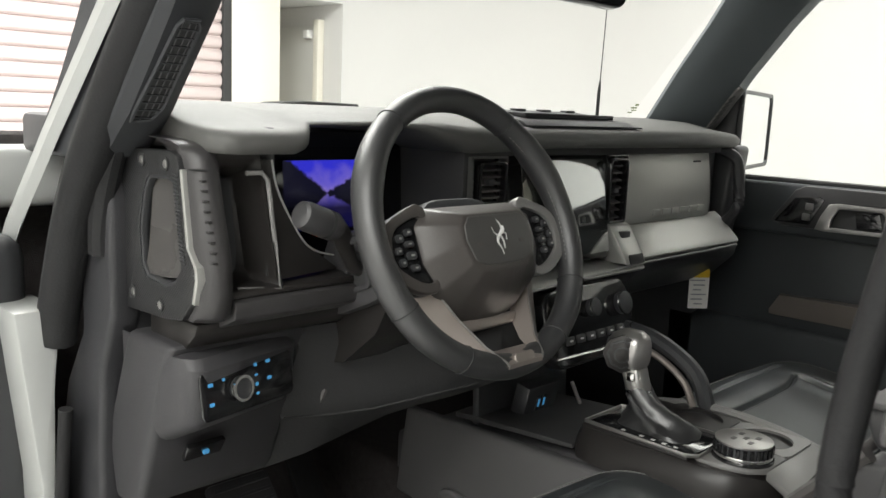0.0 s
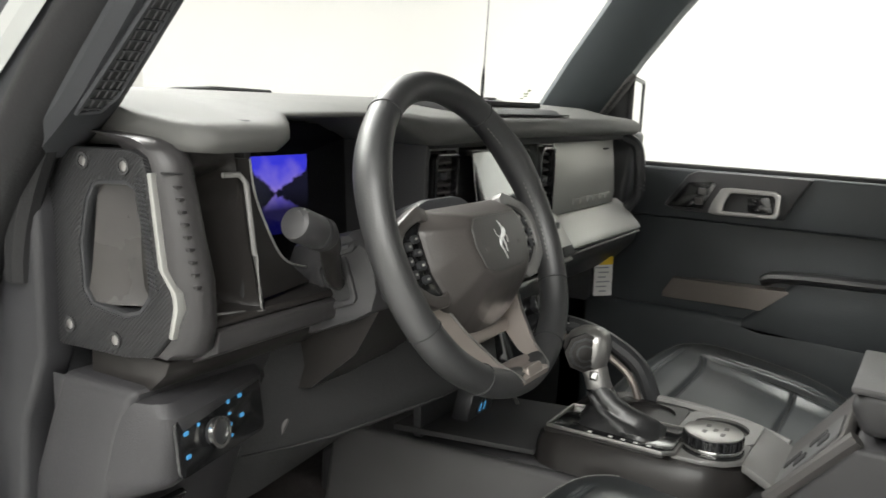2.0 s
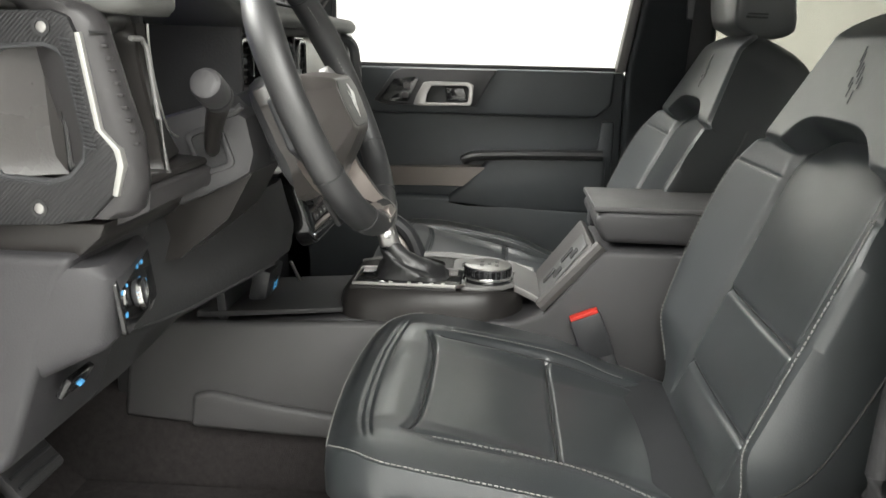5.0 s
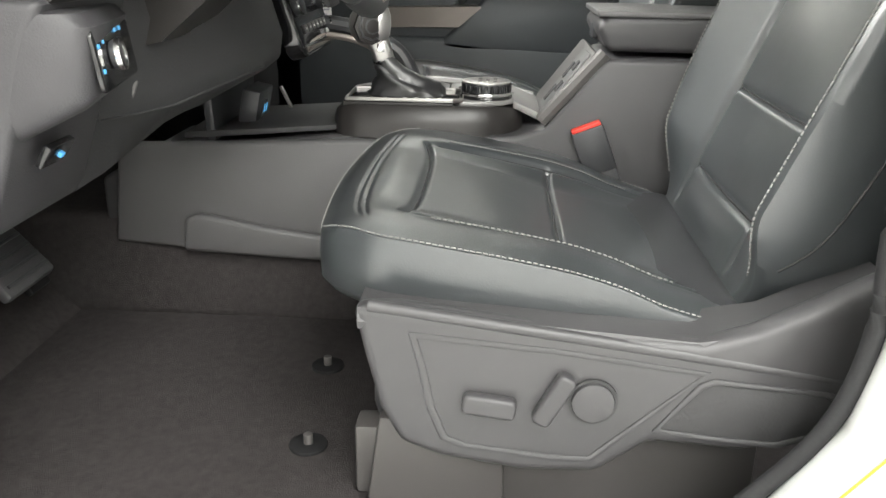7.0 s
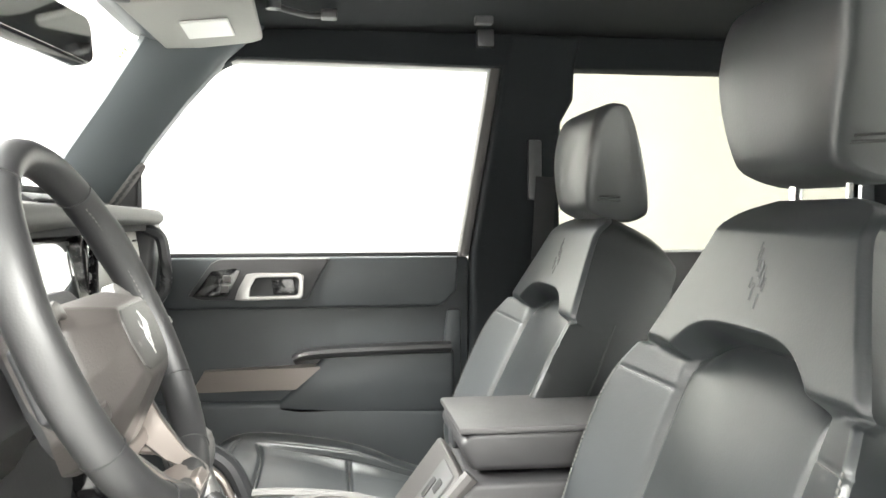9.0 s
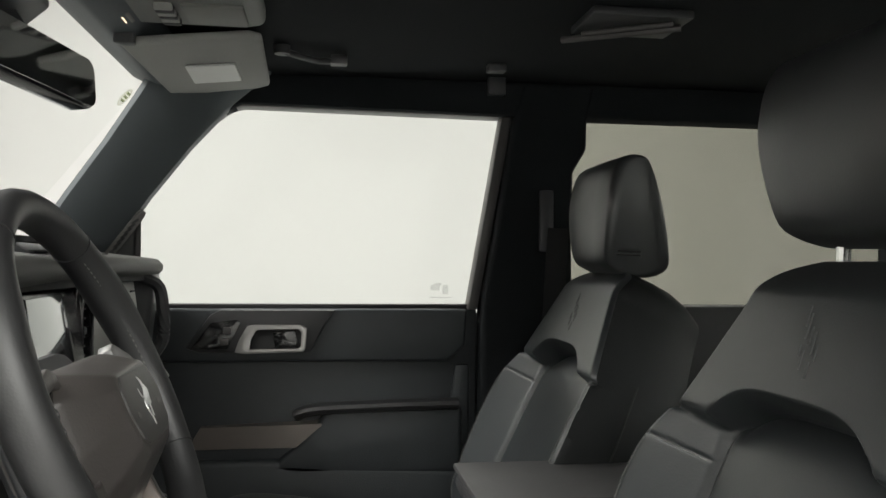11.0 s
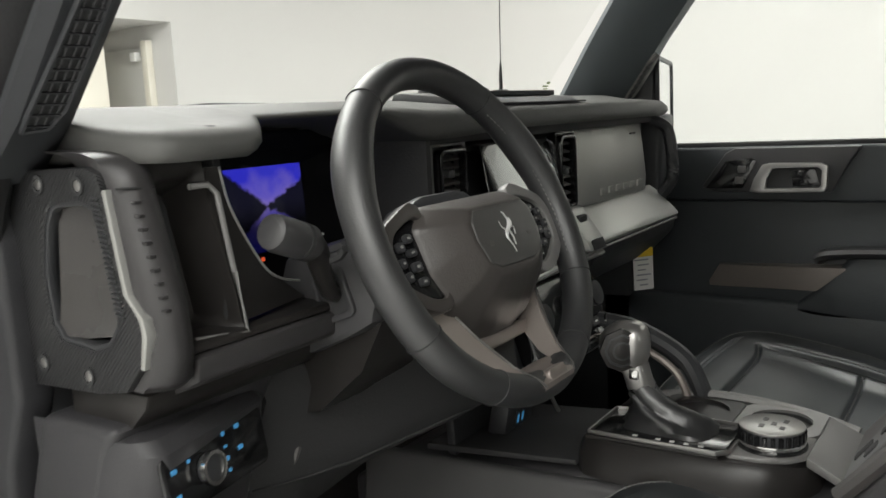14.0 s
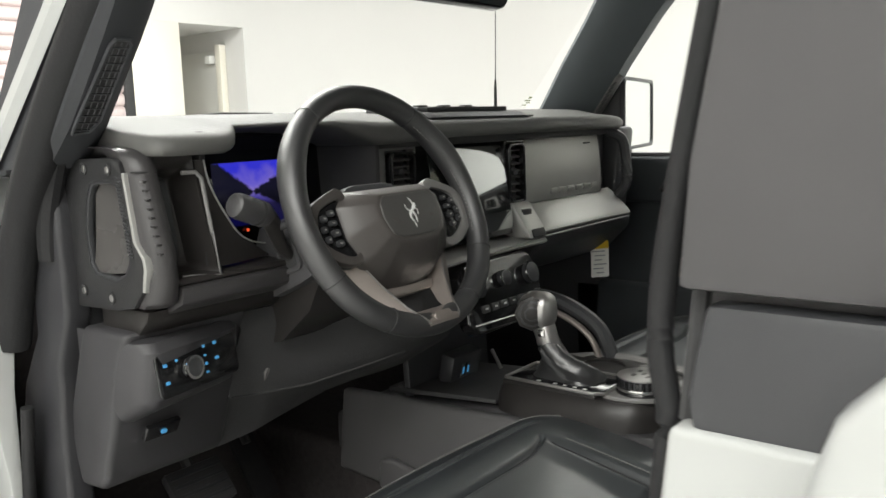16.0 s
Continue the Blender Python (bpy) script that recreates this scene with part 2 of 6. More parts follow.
def tube(pts, radius, sides=8, closed=False, bm=None, flat=1.0, up=(0, 0, 1)):
    """A bar along points; radius may be a list. flat: thickness along up against width."""
    pts = [Vector(p) for p in pts]
    n = len(pts)
    rings = []
    for i, p in enumerate(pts):
        q = pts[(i + 1) % n] if closed else pts[min(i + 1, n - 1)]
        o = pts[i - 1] if closed else pts[max(i - 1, 0)]
        d = (q - o).normalized()
        s = d.cross(Vector(up))
        if s.length < 1e-4:
            s = d.cross(Vector((0, 1, 0)))
        s.normalize()
        u = s.cross(d)
        r = radius[i] if isinstance(radius, (list, tuple)) else radius
        rings.append([p + s * r * math.cos(a) + u * r * flat * math.sin(a) for a in (2 * math.pi * k / sides for k in range(sides))])
    if closed:
        return loft(rings + [rings[0]], caps=False, bm=bm)
    return loft(rings, bm=bm)


def disc(m, r, depth, sides=28, bev=0.001, bm=None, hole=0.0):
    """A round plate along z of the pose m; hole: the inner radius."""
    if hole:
        prof = [(hole, 0), (r, 0), (r, depth), (hole, depth)]
        rings = [[m @ Vector((a * math.cos(t), a * math.sin(t), z)) for a, z in prof] for t in (2 * math.pi * k / sides for k in range(sides + 1))]
        one = loft(rings, caps=False)
        bmesh.ops.remove_doubles(one, verts=one.verts, dist=1e-6)
        return join(bm, one)
    pts = [(r * math.cos(2 * math.pi * k / sides), r * math.sin(2 * math.pi * k / sides)) for k in range(sides)]
    return oslab(m, pts, depth, bev, 2, bm)


def dashes(pts, length, gap, r, bm=None):
    """A row of short stitches along a line of points."""
    pts = [Vector(p) for p in pts]
    bm = bm or bmesh.new()
    at = [0.0]
    for a, b in zip(pts, pts[1:]):
        at.append(at[-1] + (b - a).length)

    def on(s):
        k = max(0, min(len(pts) - 2, sum(1 for v in at if v <= s) - 1))
        f = (s - at[k]) / max(1e-9, at[k + 1] - at[k])
        return pts[k].lerp(pts[k + 1], min(1, max(0, f)))

    s = 0.0
    while s + length < at[-1]:
        tube((on(s), on(s + length)), r, 5, bm=bm)
        s += length + gap
    return bm


def rounded(w, h, r, n=4):
    """A rectangle's outline round the origin, with round corners."""
    out = []
    for cx, cy, a0 in ((w / 2 - r, h / 2 - r, 0), (-w / 2 + r, h / 2 - r, 90), (-w / 2 + r, -h / 2 + r, 180), (w / 2 - r, -h / 2 + r, 270)):
        out += [(cx + r * math.cos(radians(a0 + 90 * k / n)), cy + r * math.sin(radians(a0 + 90 * k / n))) for k in range(n + 1)]
    return out


def ring_plate(m, outer, inner, depth, bm=None, r=0.001):
    """A frame between two outlines of equally many points."""
    rings = [[m @ Vector((*p, z)) for p in line] for line, z in ((outer, 0), (outer, depth), (inner, depth), (inner, 0), (outer, 0))]
    one = loft(rings, caps=False)
    bmesh.ops.remove_doubles(one, verts=one.verts, dist=1e-6)
    bmesh.ops.recalc_face_normals(one, faces=one.faces)
    bevelled(one, r, 2)
    return join(bm, one)


def step(t, lo, hi):
    t = min(1.0, max(0.0, (t - lo) / (hi - lo)))
    return t * t * (3 - 2 * t)


def along(table, v):
    """A value read from (key, value) pairs, in between on a line."""
    for (a, p), (b, q) in zip(table, table[1:]):
        if v <= b:
            k = max(0.0, (v - a) / (b - a))
            return p + (q - p) * k
    return table[-1][1]

def curve(table, v):
    """As along(), but bent smoothly through the pairs."""
    n = len(table)
    v = min(max(v, table[0][0]), table[-1][0])
    k = max(0, min(n - 2, sum(1 for a, _ in table if a <= v) - 1))
    def slope(i):
        a, b = table[max(i - 1, 0)], table[min(i + 1, n - 1)]
        return (b[1] - a[1]) / (b[0] - a[0])
    (x0, y0), (x1, y1) = table[k], table[k + 1]
    h = x1 - x0
    t = (v - x0) / h
    return y0 * (1 + 2 * t) * (1 - t) ** 2 + slope(k) * h * t * (1 - t) ** 2 + y1 * t * t * (3 - 2 * t) + slope(k + 1) * h * t * t * (t - 1)


# ---- the hall round the car ----
floor_bm = box(-6.2, 6.7, -6.2, 7.4, -0.12, 0.0, 0)
lone("floor", floor_bm, M_floor, "smooth grey concrete floor of the hall", "floor", kind="structure")
lone("ceiling", box(-6.2, 6.7, -6.2, 7.4, 4.0, 4.1, 0), M_wall, "white ceiling of the hall", "ceiling", kind="structure")
lone("wall_east", box(6.5, 6.7, -6.0, 4.1, 0, 4.0, 0), M_wall, "plain white painted hall wall", "wall", kind="structure")
lone("wall_west", box(-6.2, -6.0, -6.0, 6.0, 0, 4.0, 0), M_wall, "plain white painted hall wall", "wall", kind="structure")
lone("wall_south", box(-6.2, 6.7, -6.2, -6.0, 0, 4.0, 0), M_wall, "plain white painted hall wall", "wall", kind="structure")
cove = [(4.58, 7.2), (4.58, 6.0)] + [(4.6 + 1.9 * math.sin(radians(a)), 4.1 + 1.9 * math.cos(radians(a))) for a in range(0, 91, 5)] + [(6.7, 4.1), (6.7, 7.2)]
lone("wall_north_1", slab("z", cove, 0, 4.0, 0), M_wall, "plain white painted hall wall beside a doorway recess", "wall", kind="structure")
lone("wall_north_2", box(3.36, 3.86, 6.0, 7.2, 0, 2.3, 0.004), M_cream, "cream painted wall pier beside the shutter", "wall", kind="structure")
lone("wall_north_3", box(3.36, 4.58, 6.0, 7.2, 2.3, 4.0, 0), M_wall, "white wall over the doorway recess", "wall", kind="structure")
lone("wall_north_4", box(3.86, 4.58, 7.05, 7.2, 0, 2.3, 0), M_cream, "cream back wall of the doorway recess", "wall", kind="structure")
lone("wall_north_5", box(-6.2, 3.36, 6.0, 6.2, 3.2, 4.0, 0), M_wall, "white wall over the roller shutter", "wall", kind="structure")
lone("wall_north_6", box(-6.2, -1.2, 6.0, 6.2, 0, 3.2, 0), M_wall, "white wall beside the roller shutter", "wall", kind="structure")
door_1 = thing("door_1", "narrow cream door in a grey metal frame in the recess", "door", (4.5, 6.6, 0), kind="structure")
part("door_frame", box(4.50, 4.575, 6.28, 6.36, 0, 2.16, 0.006), M_cream, door_1)
part("door_leaf", box(4.535, 4.57, 6.36, 7.0, 0.01, 2.1, 0.004), M_shutter2, door_1)
part("door_closer", box(4.46, 4.535, 6.40, 6.48, 1.98, 2.06, 0.008), M_white, door_1, "small white box at the door head")

# roller shutter with its slats
shutter = thing("roller_shutter", "closed pale roller shutter of narrow horizontal slats", "shutter", (1.0, 6.1, 0), kind="structure")
slat_me = finish("slat", slab("x", ((6.06, 0.0), (6.035, 0.02), (6.03, 0.055), (6.035, 0.09), (6.06, 0.108), (6.085, 0.108), (6.085, 0.0)), -1.2, 3.28, 0.002, 1), M_shutter)
for k in range(29):
    s_ob = new("slat", slat_me)
    s_ob.parent, s_ob.location = shutter, (-1.0, -6.1, 0.02 + 0.11 * k)
part("guide_rail", box(3.28, 3.36, 6.0, 6.1, 0, 3.2, 0.004), M_black, shutter, "black shutter guide rail")

# ---- the car's shell ----
XC = 0.36


def mirrored(x):
    return 2 * XC - x


carpet = lone("cabin_floor", box(-0.33, 1.08, -1.75, 0.78, 0.50, 0.55, 0.0), M_carpet, "black looped carpet on the cabin floor", "carpet", kind="structure")
lone("firewall", slab("x", ((0.50, 0.55), (0.72, 0.72), (0.72, 1.30), (0.80, 1.30), (0.80, 0.50), (0.50, 0.50)), -0.30, 1.05, 0.01), M_carpet, "dark carpeted footwell front", "footwell", kind="structure")

# roof with its headliner
roof_outline = ((0.20, 1.700), (0.10, 1.712), (-0.3, 1.722), (-1.0, 1.722), (-1.75, 1.70), (-1.75, 1.76), (-0.3, 1.785), (0.15, 1.765), (0.22, 1.73))
lone("ceiling_cabin", slab("x", roof_outline, -0.36, 1.10, 0.004), M_liner, "black cloth headliner under the car roof", "headliner", kind="structure")
lone("windscreen_header", slab("x", ((0.235, 1.70), (0.17, 1.668), (0.13, 1.672), (0.10, 1.705), (0.15, 1.72), (0.235, 1.73)), -0.30, 1.03, 0.006), M_pillar, "dark trim over the windscreen", "trim", kind="structure")

# pillars
def a_pillar(name, side, label):
    """A raked windscreen pillar: trim with a soft bead and an outer shell."""
    f = (lambda x: x) if side > 0 else mirrored
    th = thing(name, label, "pillar", (f(1.02), 0.3, 1.35), kind="structure")
    rings = []
    for z, yr, yf, xi, xo in ((1.20, 0.36, 0.50, 0.99, 1.09), (1.30, 0.315, 0.455, 0.985, 1.085), (1.36, 0.268, 0.412, 0.975, 1.075), (1.46, 0.200, 0.345, 0.965, 1.07), (1.56, 0.122, 0.275, 0.96, 1.065), (1.65, 0.040, 0.215, 0.95, 1.06), (1.72, -0.04, 0.17, 0.94, 1.06)):
        rings.append([(f(x), y, z) for x, y in ((xo, yr), (xo - 0.05, yr - 0.004), (xi + 0.03, yr + 0.03), (xi + 0.004, yf - 0.06), (xi, yf - 0.015), (xi + 0.012, yf), (xo, yf))])
    part("trim", loft(rings), M_pillar, th)
    return th


pillar_r = a_pillar("pillar_a_passenger", 1, "dark slate windscreen pillar trim on the passenger side")
lone("kick_panel_passenger", box(1.055, 1.12, 0.28, 0.80, 0.5, 1.33, 0.01), M_soft, "dark side trim of the passenger footwell", "trim", kind="structure")
vent = part("pillar_vent", tube(((1.030, 0.282, 1.335), (1.026, 0.256, 1.366), (1.020, 0.212, 1.424), (1.022, 0.206, 1.432)), [0.009, 0.010, 0.009, 0.006], 8), M_trim2, pillar_r, "grey slotted side window vent")
for k in range(8):
    part("slot", obox(pose(1.0165 - 0.0008 * k, 0.268 - 0.0068 * k, 1.346 + 0.0092 * k, -37, 0, 20), 0.007, 0.017, 0.0045, 0.0005), M_black, vent)

# roof rails, window frame, middle pillar and rear side on the passenger side
lone("roof_rail_passenger", slab("x", ((0.10, 1.72), (-1.75, 1.72), (-1.75, 1.644), (-0.52, 1.647), (0.02, 1.655), (0.07, 1.63)), 1.035, 1.10, 0.008), M_liner, "black roof rail trim over the side windows", "trim", kind="structure")
mid = thing("pillar_b_passenger", "black middle pillar between the side windows", "pillar", (1.07, -0.6, 1.2), kind="structure")
part("trim", slab("x", ((-0.475, 0.56), (-0.475, 1.244), (-0.545, 1.652), (-0.56, 1.72), (-0.72, 1.72), (-0.702, 1.645), (-0.70, 1.58), (-0.672, 1.53), (-0.668, 1.40), (-0.672, 1.246), (-0.70, 0.56)), 1.03, 1.10, 0.012, 3), M_liner, mid)
part("belt_guide", box(1.018, 1.032, -0.625, -0.595, 1.36, 1.49, 0.005), M_soft, mid, "black seat belt height guide")
part("belt_strap", obox(pose(1.014, -0.62, 1.16, 3, 0, 0), 0.004, 0.045, 0.50, 0.001), M_seal, mid, "black woven seat belt strap")
rear = thing("rear_side_passenger", "dark rear side panel below the tinted window", "side panel", (1.07, -1.2, 0.9), kind="structure")
part("panel", slab("x", ((-0.68, 0.55), (-1.75, 0.55), (-1.75, 1.246), (-0.68, 1.246)), 1.05, 1.12, 0.01), M_soft, rear)
part("rear_post", box(1.04, 1.10, -1.75, -1.42, 1.246, 1.72, 0.01), M_liner, rear)
w2 = lone("window_rear", box(1.085, 1.089, -1.45, -0.66, 1.24, 1.66, 0), M_tint, "dark tinted rear side window", "window", kind="structure")
w2.visible_shadow = False
tg = thing("tailgate_wall", "dark trimmed tailgate with a window at the cabin's end", "tailgate", (0.37, -1.78, 0.5), kind="structure")
part("lower_panel", box(-0.36, 1.10, -1.80, -1.75, 0.5, 1.22, 0.01), M_soft, tg)
part("header", box(-0.36, 1.10, -1.80, -1.75, 1.66, 1.76, 0.01), M_soft, tg)
for x0, x1 in ((-0.36, -0.26), (1.0, 1.10)):
    part("corner_post", box(x0, x1, -1.80, -1.75, 1.22, 1.66, 0.008), M_soft, tg)
tgw = part("back_window", box(-0.26, 1.0, -1.777, -1.773, 1.22, 1.66, 0), M_glass, tg, "clear back window")
tgw.visible_shadow = False

# windscreen
ws = bmesh.new()
vs = [ws.verts.new(p) for p in ((-0.27, 0.47, 1.345), (0.99, 0.47, 1.345), (0.97, 0.18, 1.70), (-0.25, 0.18, 1.70))]
ws.faces.new(vs)
bmesh.ops.solidify(ws, geom=ws.faces[:], thickness=0.005)
wsob = lone("windscreen", ws, M_glass, "clear laminated windscreen", "windscreen", kind="structure")
wsob.visible_shadow = False
cowl = lone("cowl", box(-0.30, 1.05, 0.47, 0.62, 1.28, 1.335, 0.01), M_soft, "black plastic cowl before the windscreen", "cowl")

wip = thing("windscreen_wiper", "black wiper arm and blade lying at the windscreen foot", "wiper", (0.1, 0.50, 1.34))
part("blade", tube(smooth_line(((-0.02, 0.505, 1.345), (0.05, 0.502, 1.353), (0.16, 0.502, 1.356), (0.32, 0.505, 1.352), (0.45, 0.512, 1.345)), 4), 0.0045, 6), M_black, wip)
part("arm", tube(((-0.04, 0.53, 1.335), (0.03, 0.515, 1.355), (0.10, 0.508, 1.361), (0.21, 0.506, 1.360)), [0.008, 0.007, 0.005, 0.004], 8), M_seal, wip)

lab = thing("windscreen_label", "small pale printed label low on the windscreen", "label", (0.975, 0.44, 1.38))
LB = Matrix.Translation((0.978, 0.4385, 1.3815)) @ Euler((radians(130), 0, 0)).to_matrix().to_4x4()
for k, (dx, dy, w, h) in enumerate(((0.0, 0.010, 0.014, 0.006), (-0.004, 0.001, 0.026, 0.004), (0.004, -0.006, 0.020, 0.003), (-0.006, -0.013, 0.018, 0.003))):
    part("print_bar", oslab(LB @ pose(dx, dy, 0), rounded(w, h, 0.001, 2), 0.0006, 0), M_stick2, lab)


def moved_box(m, x0, x1, y0, y1, z0, z1, r):
    bm = box(x0, x1, y0, y1, z0, z1, r, 3)
    bm.transform(m)
    return bm


# ---- passenger door ----
door = thing("passenger_door", "closed black passenger door with silver pull handle", "car door", (1.09, -0.1, 0.6))
part("panel", slab("x", ((0.40, 0.58), (-0.474, 0.58), (-0.474, 1.236), (0.30, 1.236)), 1.082, 1.13, 0.006), M_door, door)
part("upper_panel", slab("x", ((0.30, 1.128), (-0.41, 1.128), (-0.445, 1.16), (-0.450, 1.238), (0.28, 1.238)), 1.062, 1.084, 0.007, 3), M_door, door, "soft padded door top")
part("window_sill_strip", box(1.072, 1.098, -0.452, 0.30, 1.236, 1.247, 0.003), M_black, door, "black window weatherstrip")
part("end_panel", slab("x", ((-0.405, 0.95), (-0.455, 0.95), (-0.455, 1.12), (-0.425, 1.12)), 1.066, 1.084, 0.006), M_door, door)
part("lower_panel", slab("x", ((0.36, 0.60), (-0.44, 0.60), (-0.44, 0.90), (-0.05, 0.93), (0.36, 0.93)), 1.055, 1.084, 0.02, 3), M_door, door, "hard black plastic lower panel")
arm = part("armrest", slab("x", ((-0.152, 1.020), (-0.100, 0.962), (-0.030, 0.905), (-0.10, 0.893), (-0.44, 0.893), (-0.44, 1.034), (-0.17, 1.034)), 1.055, 1.084, 0.012, 3), M_door, door, "black padded armrest")
part("armrest_pad", tube(smooth_line(((1.070, -0.095, 1.016), (1.062, -0.130, 1.030), (1.056, -0.28, 1.037), (1.060, -0.43, 1.039)), 5), 0.019, 10, flat=0.65), M_leather2, arm, "padded armrest cushion")
part("accent_strip", loft([[(x0, y, z0), (x0 - 0.003, y, z1), (1.090, y, z1 + 0.004), (1.090, y, z0)] for y, x0, z0, z1 in ((0.120, 1.080, 0.948, 0.958), (0.098, 1.076, 0.948, 0.994), (0.0, 1.068, 0.951, 0.997), (-0.094, 1.058, 0.953, 1.000), (-0.146, 1.056, 0.997, 1.002))]), M_bronze, door, "warm grey metallic armrest accent", 25)
part("pull_shelf", loft([[(x0 + 0.006, y, 0.90), (x0 + 0.004, y, z1 - 0.002), (1.090, y, z1 - 0.002), (1.090, y, 0.90)] for y, x0, z1 in ((0.115, 1.080, 0.948), (0.0, 1.070, 0.951), (-0.095, 1.060, 0.953))]), M_door, door)
# handle housing
hous = part("handle_housing", slab("x", ((0.128, 1.158), (0.080, 1.226), (0.060, 1.236), (-0.170, 1.236), (-0.150, 1.205), (-0.120, 1.148), (0.100, 1.148)), 1.052, 1.066, 0.004), M_trim, door, "dark grey lever housing")
part("switch_plate", slab("x", ((0.118, 1.156), (0.078, 1.210), (0.028, 1.216), (0.018, 1.210), (0.045, 1.156)), 1.049, 1.054, 0.001), M_gloss, hous, "gloss black lock switch plate")
for k in range(2):
    part("lock_switch", box(1.0455, 1.050, 0.043 - 0.005 * k, 0.059 - 0.005 * k, 1.165 + 0.022 * k, 1.179 + 0.022 * k, 0.0015), M_trim2, hous)
outer = [(-0.112, 1.158), (-0.106, 1.150), (0.010, 1.147), (0.030, 1.150), (0.022, 1.175), (0.006, 1.203), (-0.010, 1.206), (-0.10, 1.206), (-0.114, 1.199)]
inner = [(-0.102, 1.162), (-0.097, 1.157), (0.000, 1.156), (0.0, 1.157), (-0.002, 1.175), (-0.012, 1.194), (-0.020, 1.196), (-0.096, 1.197), (-0.103, 1.191)]
YZ = Matrix(((0, 0, -1, 0), (1, 0, 0, 0), (0, 1, 0, 0), (0, 0, 0, 1)))
part("handle_bezel", ring_plate(Matrix.Translation((1.053, 0, 0)) @ YZ, outer, inner, 0.010), M_silver, hous, "satin silver handle surround")
part("handle_cup", slab("x", inner, 1.060, 1.0515, 0.0), M_black, hous)
part("pull_lever", slab("x", ((-0.100, 1.160), (-0.050, 1.158), (-0.045, 1.19), (-0.09, 1.194)), 1.0495, 1.0525, 0.001), M_gloss, hous, "black pull lever")
part("window_frame", slab("x", ((-0.448, 1.236), (-0.470, 1.236), (-0.542, 1.650), (-0.519, 1.650)), 1.05, 1.10, 0.005), M_trim2, door, "grey rear edge of the window frame")
part("frame_rail", slab("x", ((0.085, 1.615), (0.045, 1.645), (0.02, 1.652), (-0.53, 1.645), (-0.53, 1.660), (0.02, 1.672), (0.07, 1.655), (0.11, 1.61)), 1.05, 1.10, 0.003), M_trim2, door, "grey window frame top rail")
pane = part("window_pane", slab("x", ((0.33, 1.23), (-0.47, 1.23), (-0.54, 1.66), (0.03, 1.66), (0.10, 1.615), (0.28, 1.38)), 1.087, 1.091, 0), M_glass, door, "clear side window glass")
pane.visible_shadow = False
for k, (a, b, c) in enumerate(((-0.405, 0.012, 0.02), (-0.383, 0.02, 0.012), (-0.395, 0.05, 0.002), (-0.39, 0.014, 0.006))):
    part("glass_mark", box(1.0855, 1.0865, a - b / 2, a + b / 2, 1.268 + 0.008 * (k == 1) + 0.018 * (k == 3) - 0.008 * (k == 2), 1.268 + 0.008 * (k == 1) + c + 0.018 * (k == 3) - 0.008 * (k == 2), 0), M_etch, door)

# exterior mirror on the passenger door
em = thing("exterior_mirror", "square black framed exterior mirror on the passenger door", "mirror", (1.25, 0.3, 1.3))
EM = Matrix.Translation((1.245, 0.27, 1.342)) @ Euler((radians(90), 0, radians(14))).to_matrix().to_4x4()
part("shell", oslab(EM @ Matrix.Translation((0, 0, -0.06)), rounded(0.36, 0.178, 0.022), 0.058, 0.008, 3), M_soft, em)
part("rim", ring_plate(EM @ Matrix.Translation((0, 0, -0.004)), rounded(0.362, 0.18, 0.022), rounded(0.345, 0.163, 0.018), 0.010), M_soft, em, "thin black mirror rim")
part("mirror_glass", oslab(EM @ Matrix.Translation((0, 0, -0.001)), rounded(0.348, 0.166, 0.018), 0.003, 0), M_mirror, em, "silver mirror glass")
part("foot", box(1.08, 1.20, 0.26, 0.33, 1.235, 1.275, 0.012, 3), M_soft, em)

# antenna on the cowl
ant = thing("radio_antenna", "thin black whip antenna on a tapered rubber base", "antenna", (1.065, 0.60, 1.28))
part("antenna_base", tube(((1.065, 0.600, 1.26), (1.065, 0.598, 1.42), (1.065, 0.597, 1.445)), [0.005, 0.0042, 0.0022], 8), M_seal, ant)
part("whip", tube(((1.065, 0.597, 1.44), (1.067, 0.590, 1.75), (1.07, 0.58, 2.0)), 0.0013, 6), M_black, ant)


# ---- driver's side: open doorway, pillars, outer body ----
lp = thing("pillar_a_driver", "dark windscreen pillar trim with an air grille at the open door", "pillar", (-0.29, 0.3, 1.3), kind="structure")
rings = []
for z, yr, yf in ((1.295, 0.290, 0.42), (1.325, 0.252, 0.41), (1.345, 0.228, 0.39), (1.39, 0.186, 0.35), (1.44, 0.140, 0.31), (1.52, 0.072, 0.25), (1.62, -0.010, 0.17), (1.74, -0.10, 0.10)):
    rings.append([(x, y, z) for x, y in ((-0.343, yr + 0.045), (-0.339, yr + 0.012), (-0.329, yr), (-0.290, yr + 0.002), (-0.276, yr + 0.012), (-0.262, yr + 0.05), (-0.252, yf), (-0.34, yf + 0.02), (-0.345, yr + 0.10))])
# same trim as on the passenger pillar, with shade put into its colour
part("trim", loft(rings), M_pillarshade, lp)
# air grille: a slanting recess with a net of bars
def on_pillar(s, t, lift=0.0):
    """A point on the grille's face: s up along the pillar, t across it."""
    z = 1.337 + 0.098 * s
    return Vector((-0.3085 + 0.002 * s + 0.85 * t, along(((1.325, 0.252), (1.345, 0.228), (1.39, 0.186), (1.44, 0.140), (1.52, 0.072)), z) - 0.0015 - lift, z))


